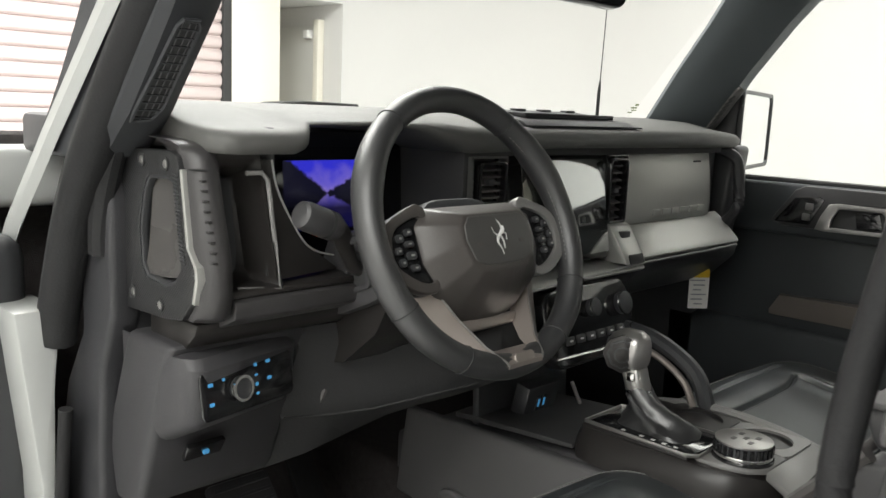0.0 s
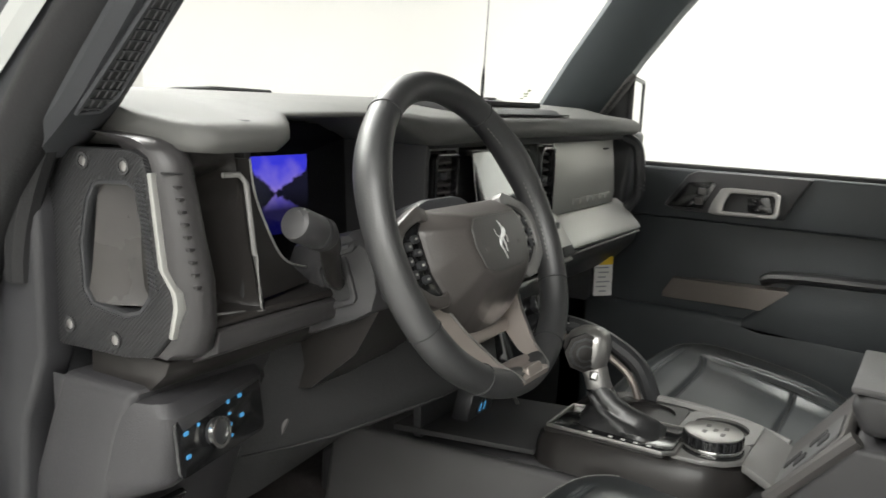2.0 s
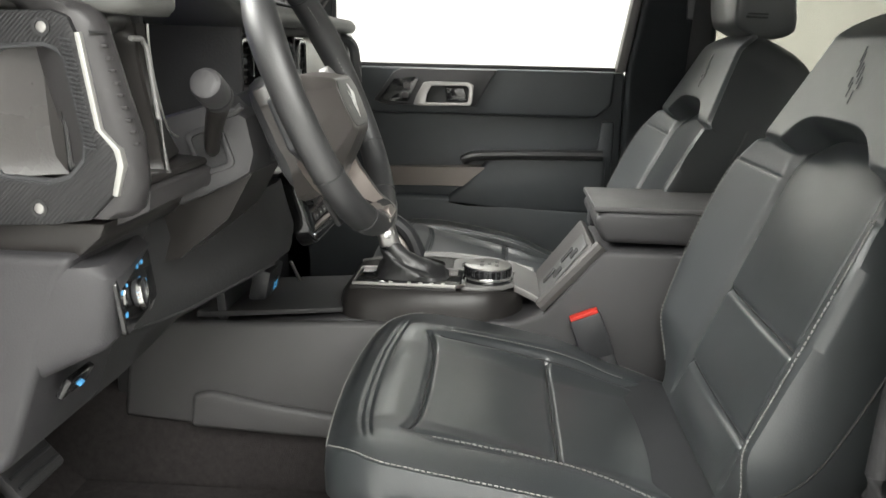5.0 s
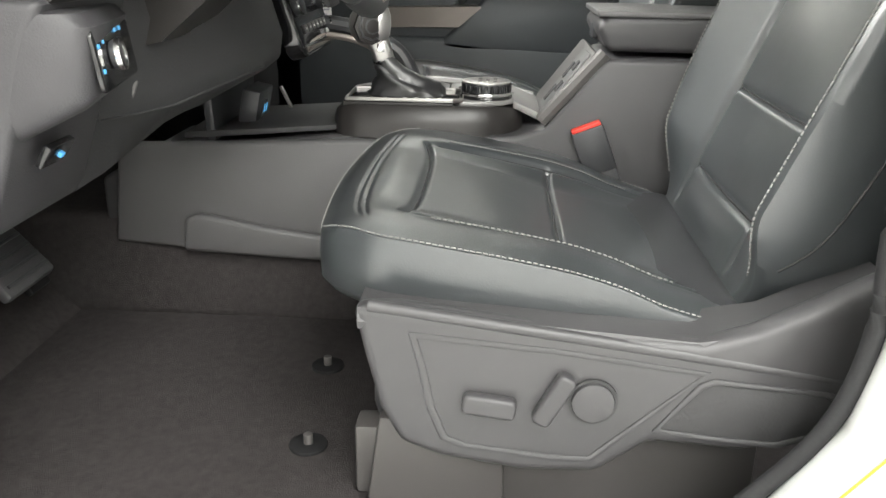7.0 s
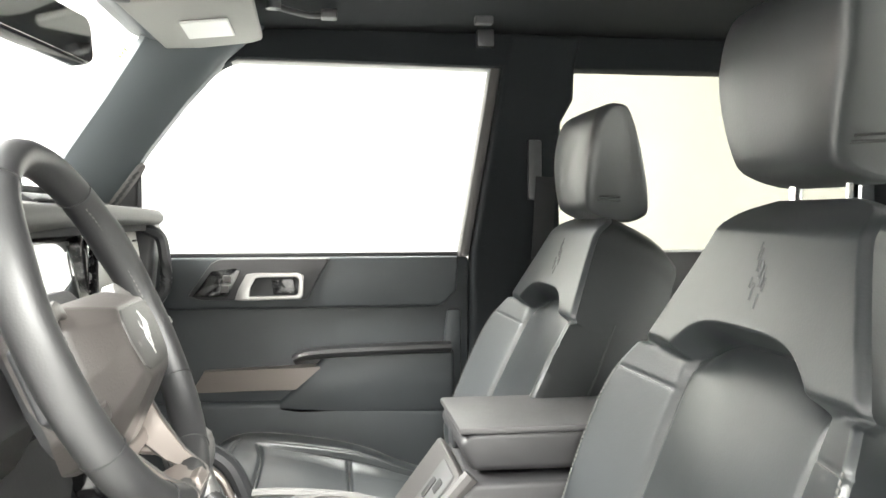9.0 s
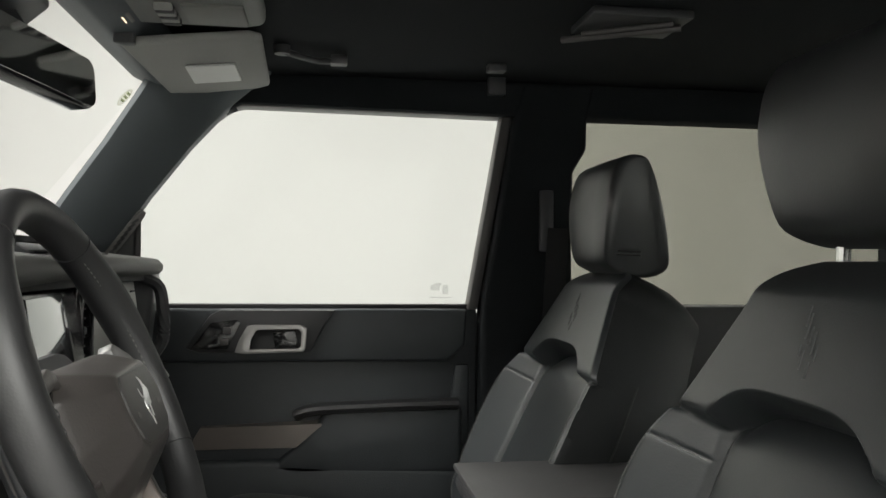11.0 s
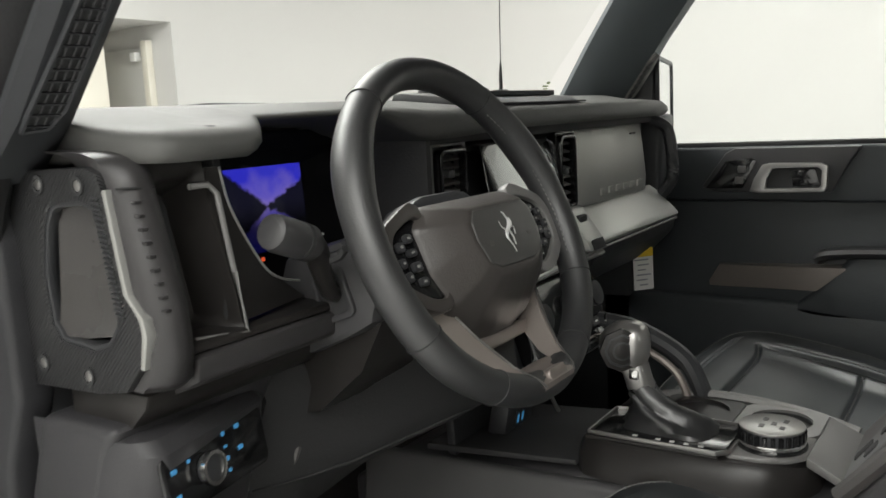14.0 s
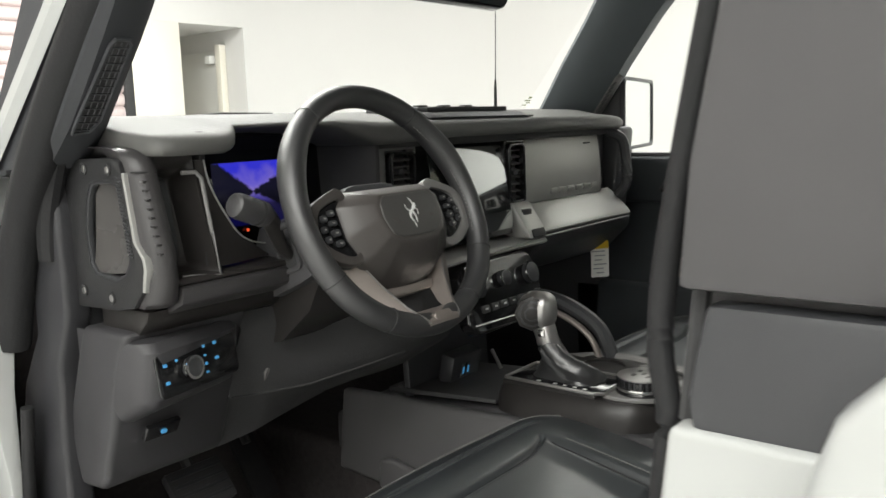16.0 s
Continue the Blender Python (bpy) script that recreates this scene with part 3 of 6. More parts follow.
gr_o = [on_pillar(s, t) for s, t in ((0.0, -0.018), (0.02, 0.006), (0.16, 0.016), (0.6, 0.016), (0.97, 0.015), (1.03, 0.010), (1.03, -0.010), (0.97, -0.014), (0.5, -0.017), (0.1, -0.020))]
g0 = bmesh.new()
va = [g0.verts.new(p) for p in gr_o]
vb = [g0.verts.new(p + Vector((0, 0.012, 0))) for p in gr_o]
g0.faces.new(va)
g0.faces.new(vb[::-1])
for i in range(10):
    g0.faces.new((va[(i + 1) % 10], va[i], vb[i], vb[(i + 1) % 10]))
grille = part("air_grille", g0, M_black, lp, "black air grille", 20)
for k in range(12):
    part("grille_bar", tube((on_pillar(0.04 + 0.082 * k, -0.017, 0.0015), on_pillar(0.04 + 0.082 * k, 0.013, 0.0015)), 0.0012, 5), M_soft, grille)
for t in (-0.008, 0.001, 0.009):
    part("grille_bar", tube([on_pillar(s_, t, 0.001) for s_ in (0.02, 0.25, 0.5, 0.75, 1.0)], 0.0009, 5), M_soft, grille)
part("grille_rim", tube([p + Vector((0, -0.001, 0)) for p in gr_o], 0.0026, 6, closed=True), M_pillarshade, lp)

jamb = thing("door_jamb", "dark door jamb with black seals on the driver side", "door jamb", (-0.33, 0.4, 0.6), kind="structure")
part("jamb_trim", slab("x", ((0.318, 1.30), (0.306, 1.24), (0.304, 1.108), (0.335, 1.040), (0.345, 0.93), (0.345, 0.60), (0.48, 0.55), (0.47, 0.90), (0.44, 1.0), (0.390, 1.075), (0.388, 1.16), (0.345, 1.30)), -0.318, -0.28, 0.008, 3), M_jambtrim, jamb, "dark grey jamb trim")
part("pillar_seal", tube(smooth_line(((-0.338, 0.420, 1.06), (-0.336, 0.395, 1.14), (-0.334, 0.350, 1.24), (-0.332, 0.288, 1.33), (-0.330, 0.198, 1.43), (-0.326, 0.078, 1.55), (-0.32, -0.055, 1.67)), 6), 0.025, 12), M_seal, jamb, "thick black fabric faced door seal")
part("inner_seal", tube(smooth_line(((-0.314, 0.335, 1.18), (-0.316, 0.320, 1.26), (-0.314, 0.272, 1.345), (-0.310, 0.185, 1.435), (-0.305, 0.08, 1.545), (-0.30, -0.05, 1.67)), 6), 0.016, 10), M_seal, jamb)
ring = ((-0.342, 0.385, 0.98), (-0.345, 0.405, 0.80), (-0.345, 0.385, 0.66), (-0.345, 0.30, 0.592), (-0.345, 0.10, 0.572), (-0.345, -0.22, 0.580), (-0.350, -0.36, 0.620), (-0.352, -0.440, 0.695), (-0.354, -0.485, 0.765), (-0.355, -0.503, 0.85), (-0.355, -0.500, 0.95), (-0.352, -0.510, 1.08), (-0.351, -0.516, 1.145), (-0.349, -0.509, 1.19), (-0.347, -0.511, 1.24), (-0.345, -0.521, 1.31), (-0.342, -0.543, 1.43), (-0.338, -0.573, 1.56), (-0.335, -0.599, 1.70))
part("opening_seal", tube(smooth_line(ring, 6), 0.0085, 12), M_seal, jamb, "black rubber seal round the door opening")

shell = thing("car_body", "white painted car body round the open driver doorway", "car body", (-0.40, 0.0, 0.3))
part("hinge_pillar", slab("y", ((-0.391, 1.103), (-0.336, 1.103), (-0.346, 1.0), (-0.349, 0.85), (-0.352, 0.55), (-0.358, 0.55), (-0.366, 0.88), (-0.380, 1.0)), 0.405, 0.50, 0.006, 2), M_paint, shell, "white hinge pillar")
part("pillar_shell", loft([[(x, y + dy, z + dz) for x, dy, dz in ((-0.350, -0.014, -0.003), (-0.357, 0.0, 0), (-0.357, 0.014, 0.006), (-0.345, 0.024, 0.012), (-0.330, 0.02, 0.01))] for y, z in ((0.552, 1.14), (0.505, 1.195), (0.375, 1.315), (0.212, 1.458), (0.01, 1.64), (-0.09, 1.73))]), M_paint, shell, "white outer windscreen pillar", 30)
part("sill", slab("x", ((0.62, 0.34), (0.62, 0.50), (0.42, 0.52), (0.36, 0.575), (0.28, 0.578), (-0.20, 0.566), (-0.34, 0.598), (-0.44, 0.60), (-0.60, 0.52), (-0.60, 0.34)), -0.41, -0.345, 0.012, 3), M_paint, shell, "white door sill")
part("middle_pillar", slab("x", ((-0.352, 0.60), (-0.44, 0.682), (-0.492, 0.76), (-0.512, 0.85), (-0.509, 0.95), (-0.518, 1.08), (-0.526, 1.152), (-0.66, 1.152), (-0.66, 0.50), (-0.36, 0.50)), -0.378, -0.352, 0.006, 3), M_paint, shell, "white middle pillar")
part("yellow_line", tube(((-0.380, -0.475, 0.680), (-0.3795, -0.492, 0.701), (-0.3795, -0.507, 0.720), (-0.380, -0.525, 0.744)), 0.0012, 5), M_yellow, shell, "thin yellow paint line")
part("quarter_panel", slab("x", ((-0.600, 0.34), (-0.622, 1.10), (-0.628, 1.17), (-0.640, 1.205), (-0.668, 1.235), (-0.75, 1.25), (-1.80, 1.25), (-1.80, 0.34)), -0.475, -0.425, 0.014, 3), M_paint, shell, "white rear side panel")
part("front_wing", box(-0.47, -0.36, 0.60, 1.55, 0.40, 1.14, 0.03, 3), M_paint, shell, "white front wing")
part("bonnet", slab("x", ((0.62, 1.20), (0.62, 1.285), (1.0, 1.28), (1.6, 1.25), (1.6, 1.18)), -0.40, 1.12, 0.015, 3), M_paint, shell, "white bonnet")
part("roof_skin", slab("x", ((0.24, 1.745), (0.16, 1.775), (-0.3, 1.795), (-1.80, 1.775), (-1.80, 1.80), (-0.3, 1.815), (0.18, 1.795), (0.26, 1.755)), -0.40, 1.13, 0.004), M_paint, shell, "roof skin")
part("far_side", slab("x", ((0.62, 0.40), (0.62, 1.22), (-1.80, 1.24), (-1.80, 0.40)), 1.125, 1.16, 0.01), M_paint, shell, "white far side panel")

# wheels that carry the car
for wx, wy in ((-0.30, 1.10), (1.02, 1.10), (-0.30, -1.40), (1.02, -1.40)):
    prof = ((-0.11, 0.24), (-0.118, 0.34), (-0.095, 0.392), (0.0, 0.40), (0.095, 0.392), (0.118, 0.34), (0.11, 0.24))
    wh = part("wheel", loft([[(wx + dx, wy + r * math.cos(2 * math.pi * k / 32), 0.40 + r * math.sin(2 * math.pi * k / 32)) for k in range(32)] for dx, r in prof]), M_seal, shell, "black rubber tyre")
    part("rim", disc(Matrix.Translation((wx, wy, 0.40)) @ YZ @ pose(0, 0, -0.12), 0.235, 0.24, 32, 0.004), M_trim2, wh, "grey wheel rim")

bp = thing("pillar_b_driver", "dark grey middle pillar cover behind the driver seat", "pillar", (-0.36, -0.6, 1.2), kind="structure")
part("cover", slab("x", ((-0.524, 1.150), (-0.530, 1.22), (-0.534, 1.31), (-0.556, 1.43), (-0.585, 1.56), (-0.61, 1.72), (-0.78, 1.72), (-0.76, 1.150)), -0.352, -0.30, 0.006, 2), M_bcover, bp)
part("outer_cover", slab("x", ((-0.531, 1.236), (-0.537, 1.31), (-0.559, 1.43), (-0.588, 1.56), (-0.612, 1.72), (-0.78, 1.72), (-0.76, 1.236)), -0.378, -0.350, 0.005, 2), M_bcover, bp, "smooth grey outer cover")
part("lower_cover", slab("x", ((-0.540, 1.136), (-0.535, 1.17), (-0.546, 1.228), (-0.76, 1.228), (-0.76, 1.12), (-0.58, 1.122)), -0.372, -0.350, 0.006, 2), M_soft, bp, "black textured lower cover")
part("cover_bead", tube(((-0.353, -0.529, 1.15), (-0.353, -0.537, 1.23), (-0.353, -0.541, 1.31), (-0.350, -0.563, 1.43), (-0.345, -0.60, 1.60)), 0.006, 8), M_black, bp)
part("inner_side", box(-0.33, -0.28, -1.75, -0.56, 0.55, 1.24, 0.01), M_liner, bp, "dark rear side lining")
part("upper_side", box(-0.33, -0.28, -1.75, -0.56, 1.65, 1.72, 0.01), M_liner, bp)
part("rear_post", box(-0.33, -0.28, -1.75, -1.52, 1.24, 1.65, 0.01), M_liner, bp)
part("belt_post", box(-0.33, -0.28, -0.76, -0.56, 1.24, 1.65, 0.01), M_liner, bp)
rsw = part("rear_window", box(-0.322, -0.318, -1.52, -0.76, 1.24, 1.65, 0), M_glass, bp, "clear rear side glass")
rsw.visible_shadow = False

od = thing("driver_door", "black trimmed driver door swung wide open", "car door", (-0.40, 0.56, 0.6))
OD = pose(-0.405, 0.575, 0, 0, 0, 148)
part("hinge_edge", box(-0.47, -0.346, 0.468, 0.60, 0.5, 1.185, 0.03, 3), M_soft, od, "black hinge end of the door")
part("inner_panel", moved_box(OD, 0.0, 0.98, -0.02, 0.03, 0.55, 1.20, 0.02), M_soft, od)
part("outer_skin", moved_box(OD, 0.0, 1.0, -0.07, -0.02, 0.50, 1.22, 0.015), M_paint, od, "white outer skin")
part("door_armrest", moved_box(OD, 0.15, 0.65, 0.03, 0.10, 0.90, 1.0, 0.02), M_soft, od)
part("check_strap", moved_box(OD, -0.03, 0.08, 0.0, 0.02, 0.84, 0.87, 0.003), M_silver, od)

# ---- overhead things ----
vis = thing("sun_visor", "pale grey cloth sun visor folded against the roof", "sun visor", (0.75, 0.05, 1.68))
vis_pts = ((0.60, 0.158), (0.965, 0.150), (0.985, 0.13), (0.965, -0.02), (0.945, -0.040), (0.62, -0.048), (0.598, -0.03))
vb_ = slab("z", vis_pts, 1.664, 1.680, 0.006, 3)
for v in vb_.verts:
    v.co.z += 0.10 * (0.15 - v.co.y) - 0.010
part("visor_board", vb_, M_visor, vis)
vm = slab("z", ((0.735, 0.085), (0.86, 0.088), (0.86, 0.005), (0.735, 0.004)), 1.6605, 1.665, 0.001, 1)
for v in vm.verts:
    v.co.z += 0.10 * (0.15 - v.co.y) - 0.0125
part("vanity_cover", vm, M_white, vis, "white vanity mirror cover")
part("visor_rod", tube(((0.60, 0.152, 1.662), (0.975, 0.145, 1.664)), 0.005, 8), M_visor, vis)
part("visor_clip", box(0.582, 0.604, 0.135, 0.165, 1.655, 1.69, 0.003), M_soft, vis)

oc = thing("overhead_console", "grey overhead console with lamp and switches", "overhead console", (0.43, 0.05, 1.69))
ob_ = slab("z", ((0.26, 0.185), (0.545, 0.185), (0.575, 0.15), (0.580, -0.03), (0.560, -0.058), (0.26, -0.058)), 1.682, 1.715, 0.010, 3)
part("console_body", ob_, M_console, oc)
part("console_lid", slab("z", ((0.46, 0.05), (0.548, 0.05), (0.552, -0.035), (0.46, -0.035)), 1.676, 1.684, 0.004, 2), M_console, oc, "sunglasses lid")
ol = part("map_lamp", box(0.50, 0.545, 0.125, 0.165, 1.674, 1.684, 0.003), M_console, oc)
part("lamp_lens", box(0.508, 0.538, 0.134, 0.156, 1.6715, 1.675, 0.001), M_lamp, ol, "warm lit lamp lens")
for k in range(6):
    part("rocker_switch", box(0.462 + 0.015 * k, 0.472 + 0.015 * k, 0.060, 0.085, 1.673, 1.684, 0.002), M_trim if k % 2 else M_visor, oc)

rm = thing("rear_view_mirror", "frameless black rear view mirror with rounded corners", "mirror", (0.37, 0.19, 1.58))
RM = Matrix.Translation((0.365, 0.196, 1.577)) @ Euler((radians(84), radians(3), radians(-14))).to_matrix().to_4x4()
part("mirror_shell", oslab(RM @ pose(0, 0, -0.03), rounded(0.255, 0.070, 0.018), 0.032, 0.006, 3), M_gloss, rm)
part("mirror_glass", oslab(RM @ pose(0, 0, 0.0018), rounded(0.248, 0.064, 0.016), 0.002, 0), M_mirror, rm, "silver mirror glass")
part("mirror_arm", tube(((0.365, 0.215, 1.60), (0.365, 0.24, 1.64), (0.365, 0.262, 1.66)), 0.012, 10), M_soft, rm)
part("sensor_box", slab("x", ((0.215, 1.70), (0.20, 1.655), (0.24, 1.62), (0.275, 1.60), (0.285, 1.615), (0.225, 1.69)), 0.30, 0.42, 0.006, 2), M_soft, rm)

hook = thing("visor_hook", "small black roof hook beside the visor", "hook", (0.90, -0.1, 1.71))
part("hook_bar", tube(((0.80, -0.075, 1.705), (0.81, -0.10, 1.700), (0.84, -0.13, 1.700), (0.845, -0.165, 1.702)), 0.006, 8), M_trim, hook)
part("hook_foot", disc(pose(0.80, -0.07, 1.70), 0.014, 0.016), M_soft, hook)
part("hook_end", box(0.83, 0.86, -0.185, -0.155, 1.695, 1.712, 0.003), M_trim, hook)
lat = thing("roof_latch", "black and chrome roof panel latch on the headliner", "latch", (0.56, -0.62, 1.715))
part("latch_plate", box(0.50, 0.62, -0.70, -0.54, 1.708, 1.722, 0.004), M_soft, lat)
part("latch_lever", tube(((0.53, -0.69, 1.702), (0.60, -0.55, 1.698), (0.63, -0.53, 1.702)), 0.006, 8), M_trim2, lat, "grey latch lever")
part("latch_lever", tube(((0.51, -0.67, 1.702), (0.575, -0.545, 1.698)), 0.004, 8), M_trim2, lat)
for k, (x, y) in enumerate(((0.90, -0.475), (1.02, -0.50))):
    c = lone("roof_clip", box(x - 0.012, x + 0.012, y - 0.018, y + 0.018, 1.706 - 0.02 * k, 1.722, 0.003), M_soft, "small dark clip on the headliner", "clip", group="roof clips")

stk = thing("windscreen_sticker", "round pale sticker at the top of the windscreen", "sticker", (0.9, 0.2, 1.66))
part("sticker_disc", disc(Matrix.Translation((0.893, 0.216, 1.632)) @ Euler((radians(130), 0, 0)).to_matrix().to_4x4(), 0.020, 0.0008, 28, 0), M_stick, stk)
for k in range(3):
    part("sticker_mark", oslab(Matrix.Translation((0.893, 0.216, 1.632)) @ Euler((radians(130), 0, 0)).to_matrix().to_4x4() @ pose(0, 0.009 - 0.008 * k, 0.0009), rounded(0.022, 0.005, 0.001, 2), 0.0005, 0), M_stick2, stk)

tag = thing("hang_tag", "white paper tag with a yellow top hanging under the dash", "tag", (0.9, 0.2, 1.0))
TG = Matrix.Translation((0.893, 0.196, 1.012)) @ Euler((radians(88), 0, radians(-38))).to_matrix().to_4x4()
part("card", oslab(TG, rounded(0.044, 0.084, 0.003), 0.0008, 0), M_card, tag)
part("yellow_band", oslab(TG @ pose(0, 0.033, 0.0009), rounded(0.044, 0.018, 0.003), 0.0006, 0), M_yellow, tag, "yellow heading band")
part("tag_string", tube(((0.893, 0.198, 1.056), (0.893, 0.203, 1.082), (0.890, 0.21, 1.102)), [0.008, 0.005, 0.004], 6, flat=0.2), M_card, tag)
for k in range(6):
    part("print_bar", oslab(TG @ pose(-0.004 + 0.004 * (k % 2), 0.018 - 0.010 * k, 0.0009), rounded(0.032 - 0.007 * (k % 3), 0.0028, 0.0008, 2), 0.0005, 0), M_ink, tag)

ped = thing("brake_pedal", "black rubber brake pedal in the driver footwell", "pedal", (-0.06, 0.42, 0.75))
BP = pose(-0.075, 0.405, 0.765, 48, 0, 0)
part("pedal_pad", obox(BP, 0.105, 0.075, 0.018, 0.006), M_trim, ped)
part("pedal_arm", tube(((-0.075, 0.415, 0.770), (-0.07, 0.48, 0.84), (-0.06, 0.55, 1.02)), 0.010, 8), M_black, ped)
for k in range(4):
    part("pad_rib", obox(BP @ pose(0, -0.024 + 0.016 * k, 0.010), 0.092, 0.005, 0.004, 0.001), M_soft, ped)
ac = thing("accelerator_pedal", "long black accelerator pedal in the driver footwell", "pedal", (0.13, 0.53, 0.65))
part("pedal_pad", obox(pose(0.13, 0.53, 0.70, 55, 0, 0), 0.055, 0.14, 0.015, 0.005), M_seal, ac)
part("pedal_arm", tube(((0.13, 0.545, 0.74), (0.13, 0.62, 0.86)), 0.009, 8), M_black, ac)
for x, y in ((-0.112, 0.034), (0.096, 0.049)):
    cb = thing("mat_fastener", "round black mat fastener on the carpet", "fastener", (x, y, 0.55), group="mat fasteners")
    part("foot", disc(pose(x, y, 0.55), 0.024, 0.005, 20, 0.001), M_seal, cb)
    part("stud", disc(pose(x, y, 0.554), 0.006, 0.014, 12, 0.001), M_trim2, cb)

# ---- seats ----
def seat_cushion_z(u, y):
    """Top of the cushion: a flat panel between raised borders with a crisp outer edge."""
    z = curve(((-0.48, 0.775), (-0.40, 0.792), (-0.26, 0.824), (-0.105, 0.864), (-0.045, 0.873), (-0.012, 0.869), (0.006, 0.860)), y)
    a = abs(u)
    z += curve(((-0.48, 0.004), (-0.36, 0.014), (-0.31, 0.024), (-0.25, 0.026), (-0.10, 0.010), (0.0, 0.001)), y) * step(a, 0.115, 0.195)
    z -= curve(((-0.48, 0.010), (-0.30, 0.006), (-0.12, 0.003), (0.0, 0.006)), y) * step(a, 0.205, 0.270)
    z += 0.004 * (1 - (a / 0.20) ** 2) * math.exp(-(((y + 0.070) / 0.026) ** 2)) if a < 0.20 else 0.0
    if a < 0.165:
        z -= 0.008 * math.exp(-(((y + 0.100 - 0.012 * (a / 0.165) ** 4) / 0.004) ** 2)) + 0.007 * math.exp(-(((y + 0.262) / 0.004) ** 2))
        z += (0.006 * math.exp(-(((y + 0.180) / 0.06) ** 2)) + 0.005 * math.exp(-(((y + 0.34) / 0.06) ** 2))) * (1 - (a / 0.165) ** 2)
    z -= 0.006 * math.exp(-(((a - 0.165) / 0.006) ** 2)) * step(-y, 0.085, 0.115)
    z -= 0.003 * math.exp(-(((a - 0.186) / 0.003) ** 2)) * step(-y, 0.10, 0.14)
    for k in range(2):
        z -= 0.0030 * math.exp(-(((y + 0.030 + 0.009 * k + 0.014 * (a / 0.2) ** 4) / 0.0024) ** 2)) * (1 - step(a, 0.175, 0.205))
    return z


BACK_HALF = ((-0.02, 0.19), (0.05, 0.226), (0.15, 0.248), (0.27, 0.256), (0.34, 0.247), (0.40, 0.216), (0.46, 0.182), (0.52, 0.150), (0.550, 0.138), (0.567, 0.118), (0.578, 0.08))


def back_half(w):
    """Half the backrest's width, on the row that the arch has bent down."""
    return curve(BACK_HALF, w - 0.0403 * math.exp(-(((w - 0.428) / 0.055) ** 2)))


def seat_back_d(u, w):
    """Relief of the backrest: slanted side bolsters, a centre panel that dips under the arched head panel."""
    a = abs(u)
    low = 0.050 * min(1.0, max(0.0, (a - 0.136) / 0.115)) ** 0.9 * step(w, 0.0, 0.10)
    low -= 0.026 * (1 - step(a, 0.115, 0.15)) * math.exp(-max(0.0, 0.428 - w) / 0.024)
    low -= 0.008 * math.exp(-(((w - 0.182) / 0.004) ** 2)) * (1 - step(a, 0.130, 0.138))
    low -= 0.007 * math.exp(-(((a - 0.138) / 0.0045) ** 2)) * step(w, 0.0, 0.03) * (1 - step(w, 0.405, 0.428))
    low -= 0.0014 * math.exp(-(((w - 0.352) / 0.003) ** 2)) * step(a, 0.14, 0.15)
    low -= 0.007 * math.exp(-(((w - 0.066) / 0.004) ** 2)) * (1 - step(a, 0.130, 0.138))
    hollow = max(0, 1 - (a / 0.136) ** 2)
    low += (0.007 * math.exp(-(((w - 0.27) / 0.09) ** 2)) + 0.008 * math.exp(-(((w - 0.12) / 0.05) ** 2)) + 0.010 * math.exp(-(((w - 0.030) / 0.024) ** 2))) * hollow
    high = 0.034 - 0.03 * step(w, 0.530, 0.595)
    seam = 0.428
    d = low + (high - low) * step(w, seam - 0.007, seam + 0.004)
    d -= 0.006 * math.exp(-(((w - seam) / 0.004) ** 2)) * step(a, 0.12, 0.14)
    edge = back_half(w)
    return d - 0.007 * step(a, edge - 0.012, edge)


CUSHION_HALF = ((-0.48, 0.225), (-0.40, 0.25), (-0.20, 0.262), (-0.08, 0.256), (-0.03, 0.232), (0.0, 0.205), (0.014, 0.17))


def cushion_mesh():
    bm = bmesh.new()
    nx, ny = 150, 230
    half = CUSHION_HALF
    ys = [0.006 - 0.486 * (j / ny) for j in range(ny + 1)]
    rows = [[bm.verts.new((curve(half, y) * (2 * i / nx - 1), y - 0.012 * (2 * i / nx - 1) ** 2 * step(y, -0.1, 0.01), seat_cushion_z(curve(half, y) * (2 * i / nx - 1), y))) for i in range(nx + 1)] for y in ys]
    for a, b in zip(rows, rows[1:]):
        for i in range(nx):
            bm.faces.new((a[i], a[i + 1], b[i + 1], b[i]))
    rim = rows[0][:] + [r[-1] for r in rows[1:]] + rows[-1][-2::-1] + [r[0] for r in rows[-2:0:-1]]
    last = rim
    for out, drop, depth in ((1.004, 0.0, 0.08), (1.010, 0.0, 0.4), (1.006, 0.0, 0.8), (0.965, 0.0, 1.0)):
        ring = []
        for v in rim:
            low = 0.775 + 0.02 * step(v.co.y, -0.35, 0.0)
            ring.append(bm.verts.new((v.co.x * out, (v.co.y + 0.22) * out - 0.22, v.co.z + (low - v.co.z) * depth)))
        for i in range(len(rim)):
            j = (i + 1) % len(rim)
            bm.faces.new((last[i], last[j], ring[j], ring[i]))
        last = ring
    bm.faces.new(last)
    return bm


BACK = Matrix.Translation((0, -0.44, 0.80)) @ Euler((radians(22), 0, 0)).to_matrix().to_4x4()


def bowed(u, w):
    """Rows near the neck opening follow its arch."""
    return w - 0.030 * (min(abs(u), 0.14) / 0.13) ** 4 * math.exp(-(((w - 0.428) / 0.055) ** 2))


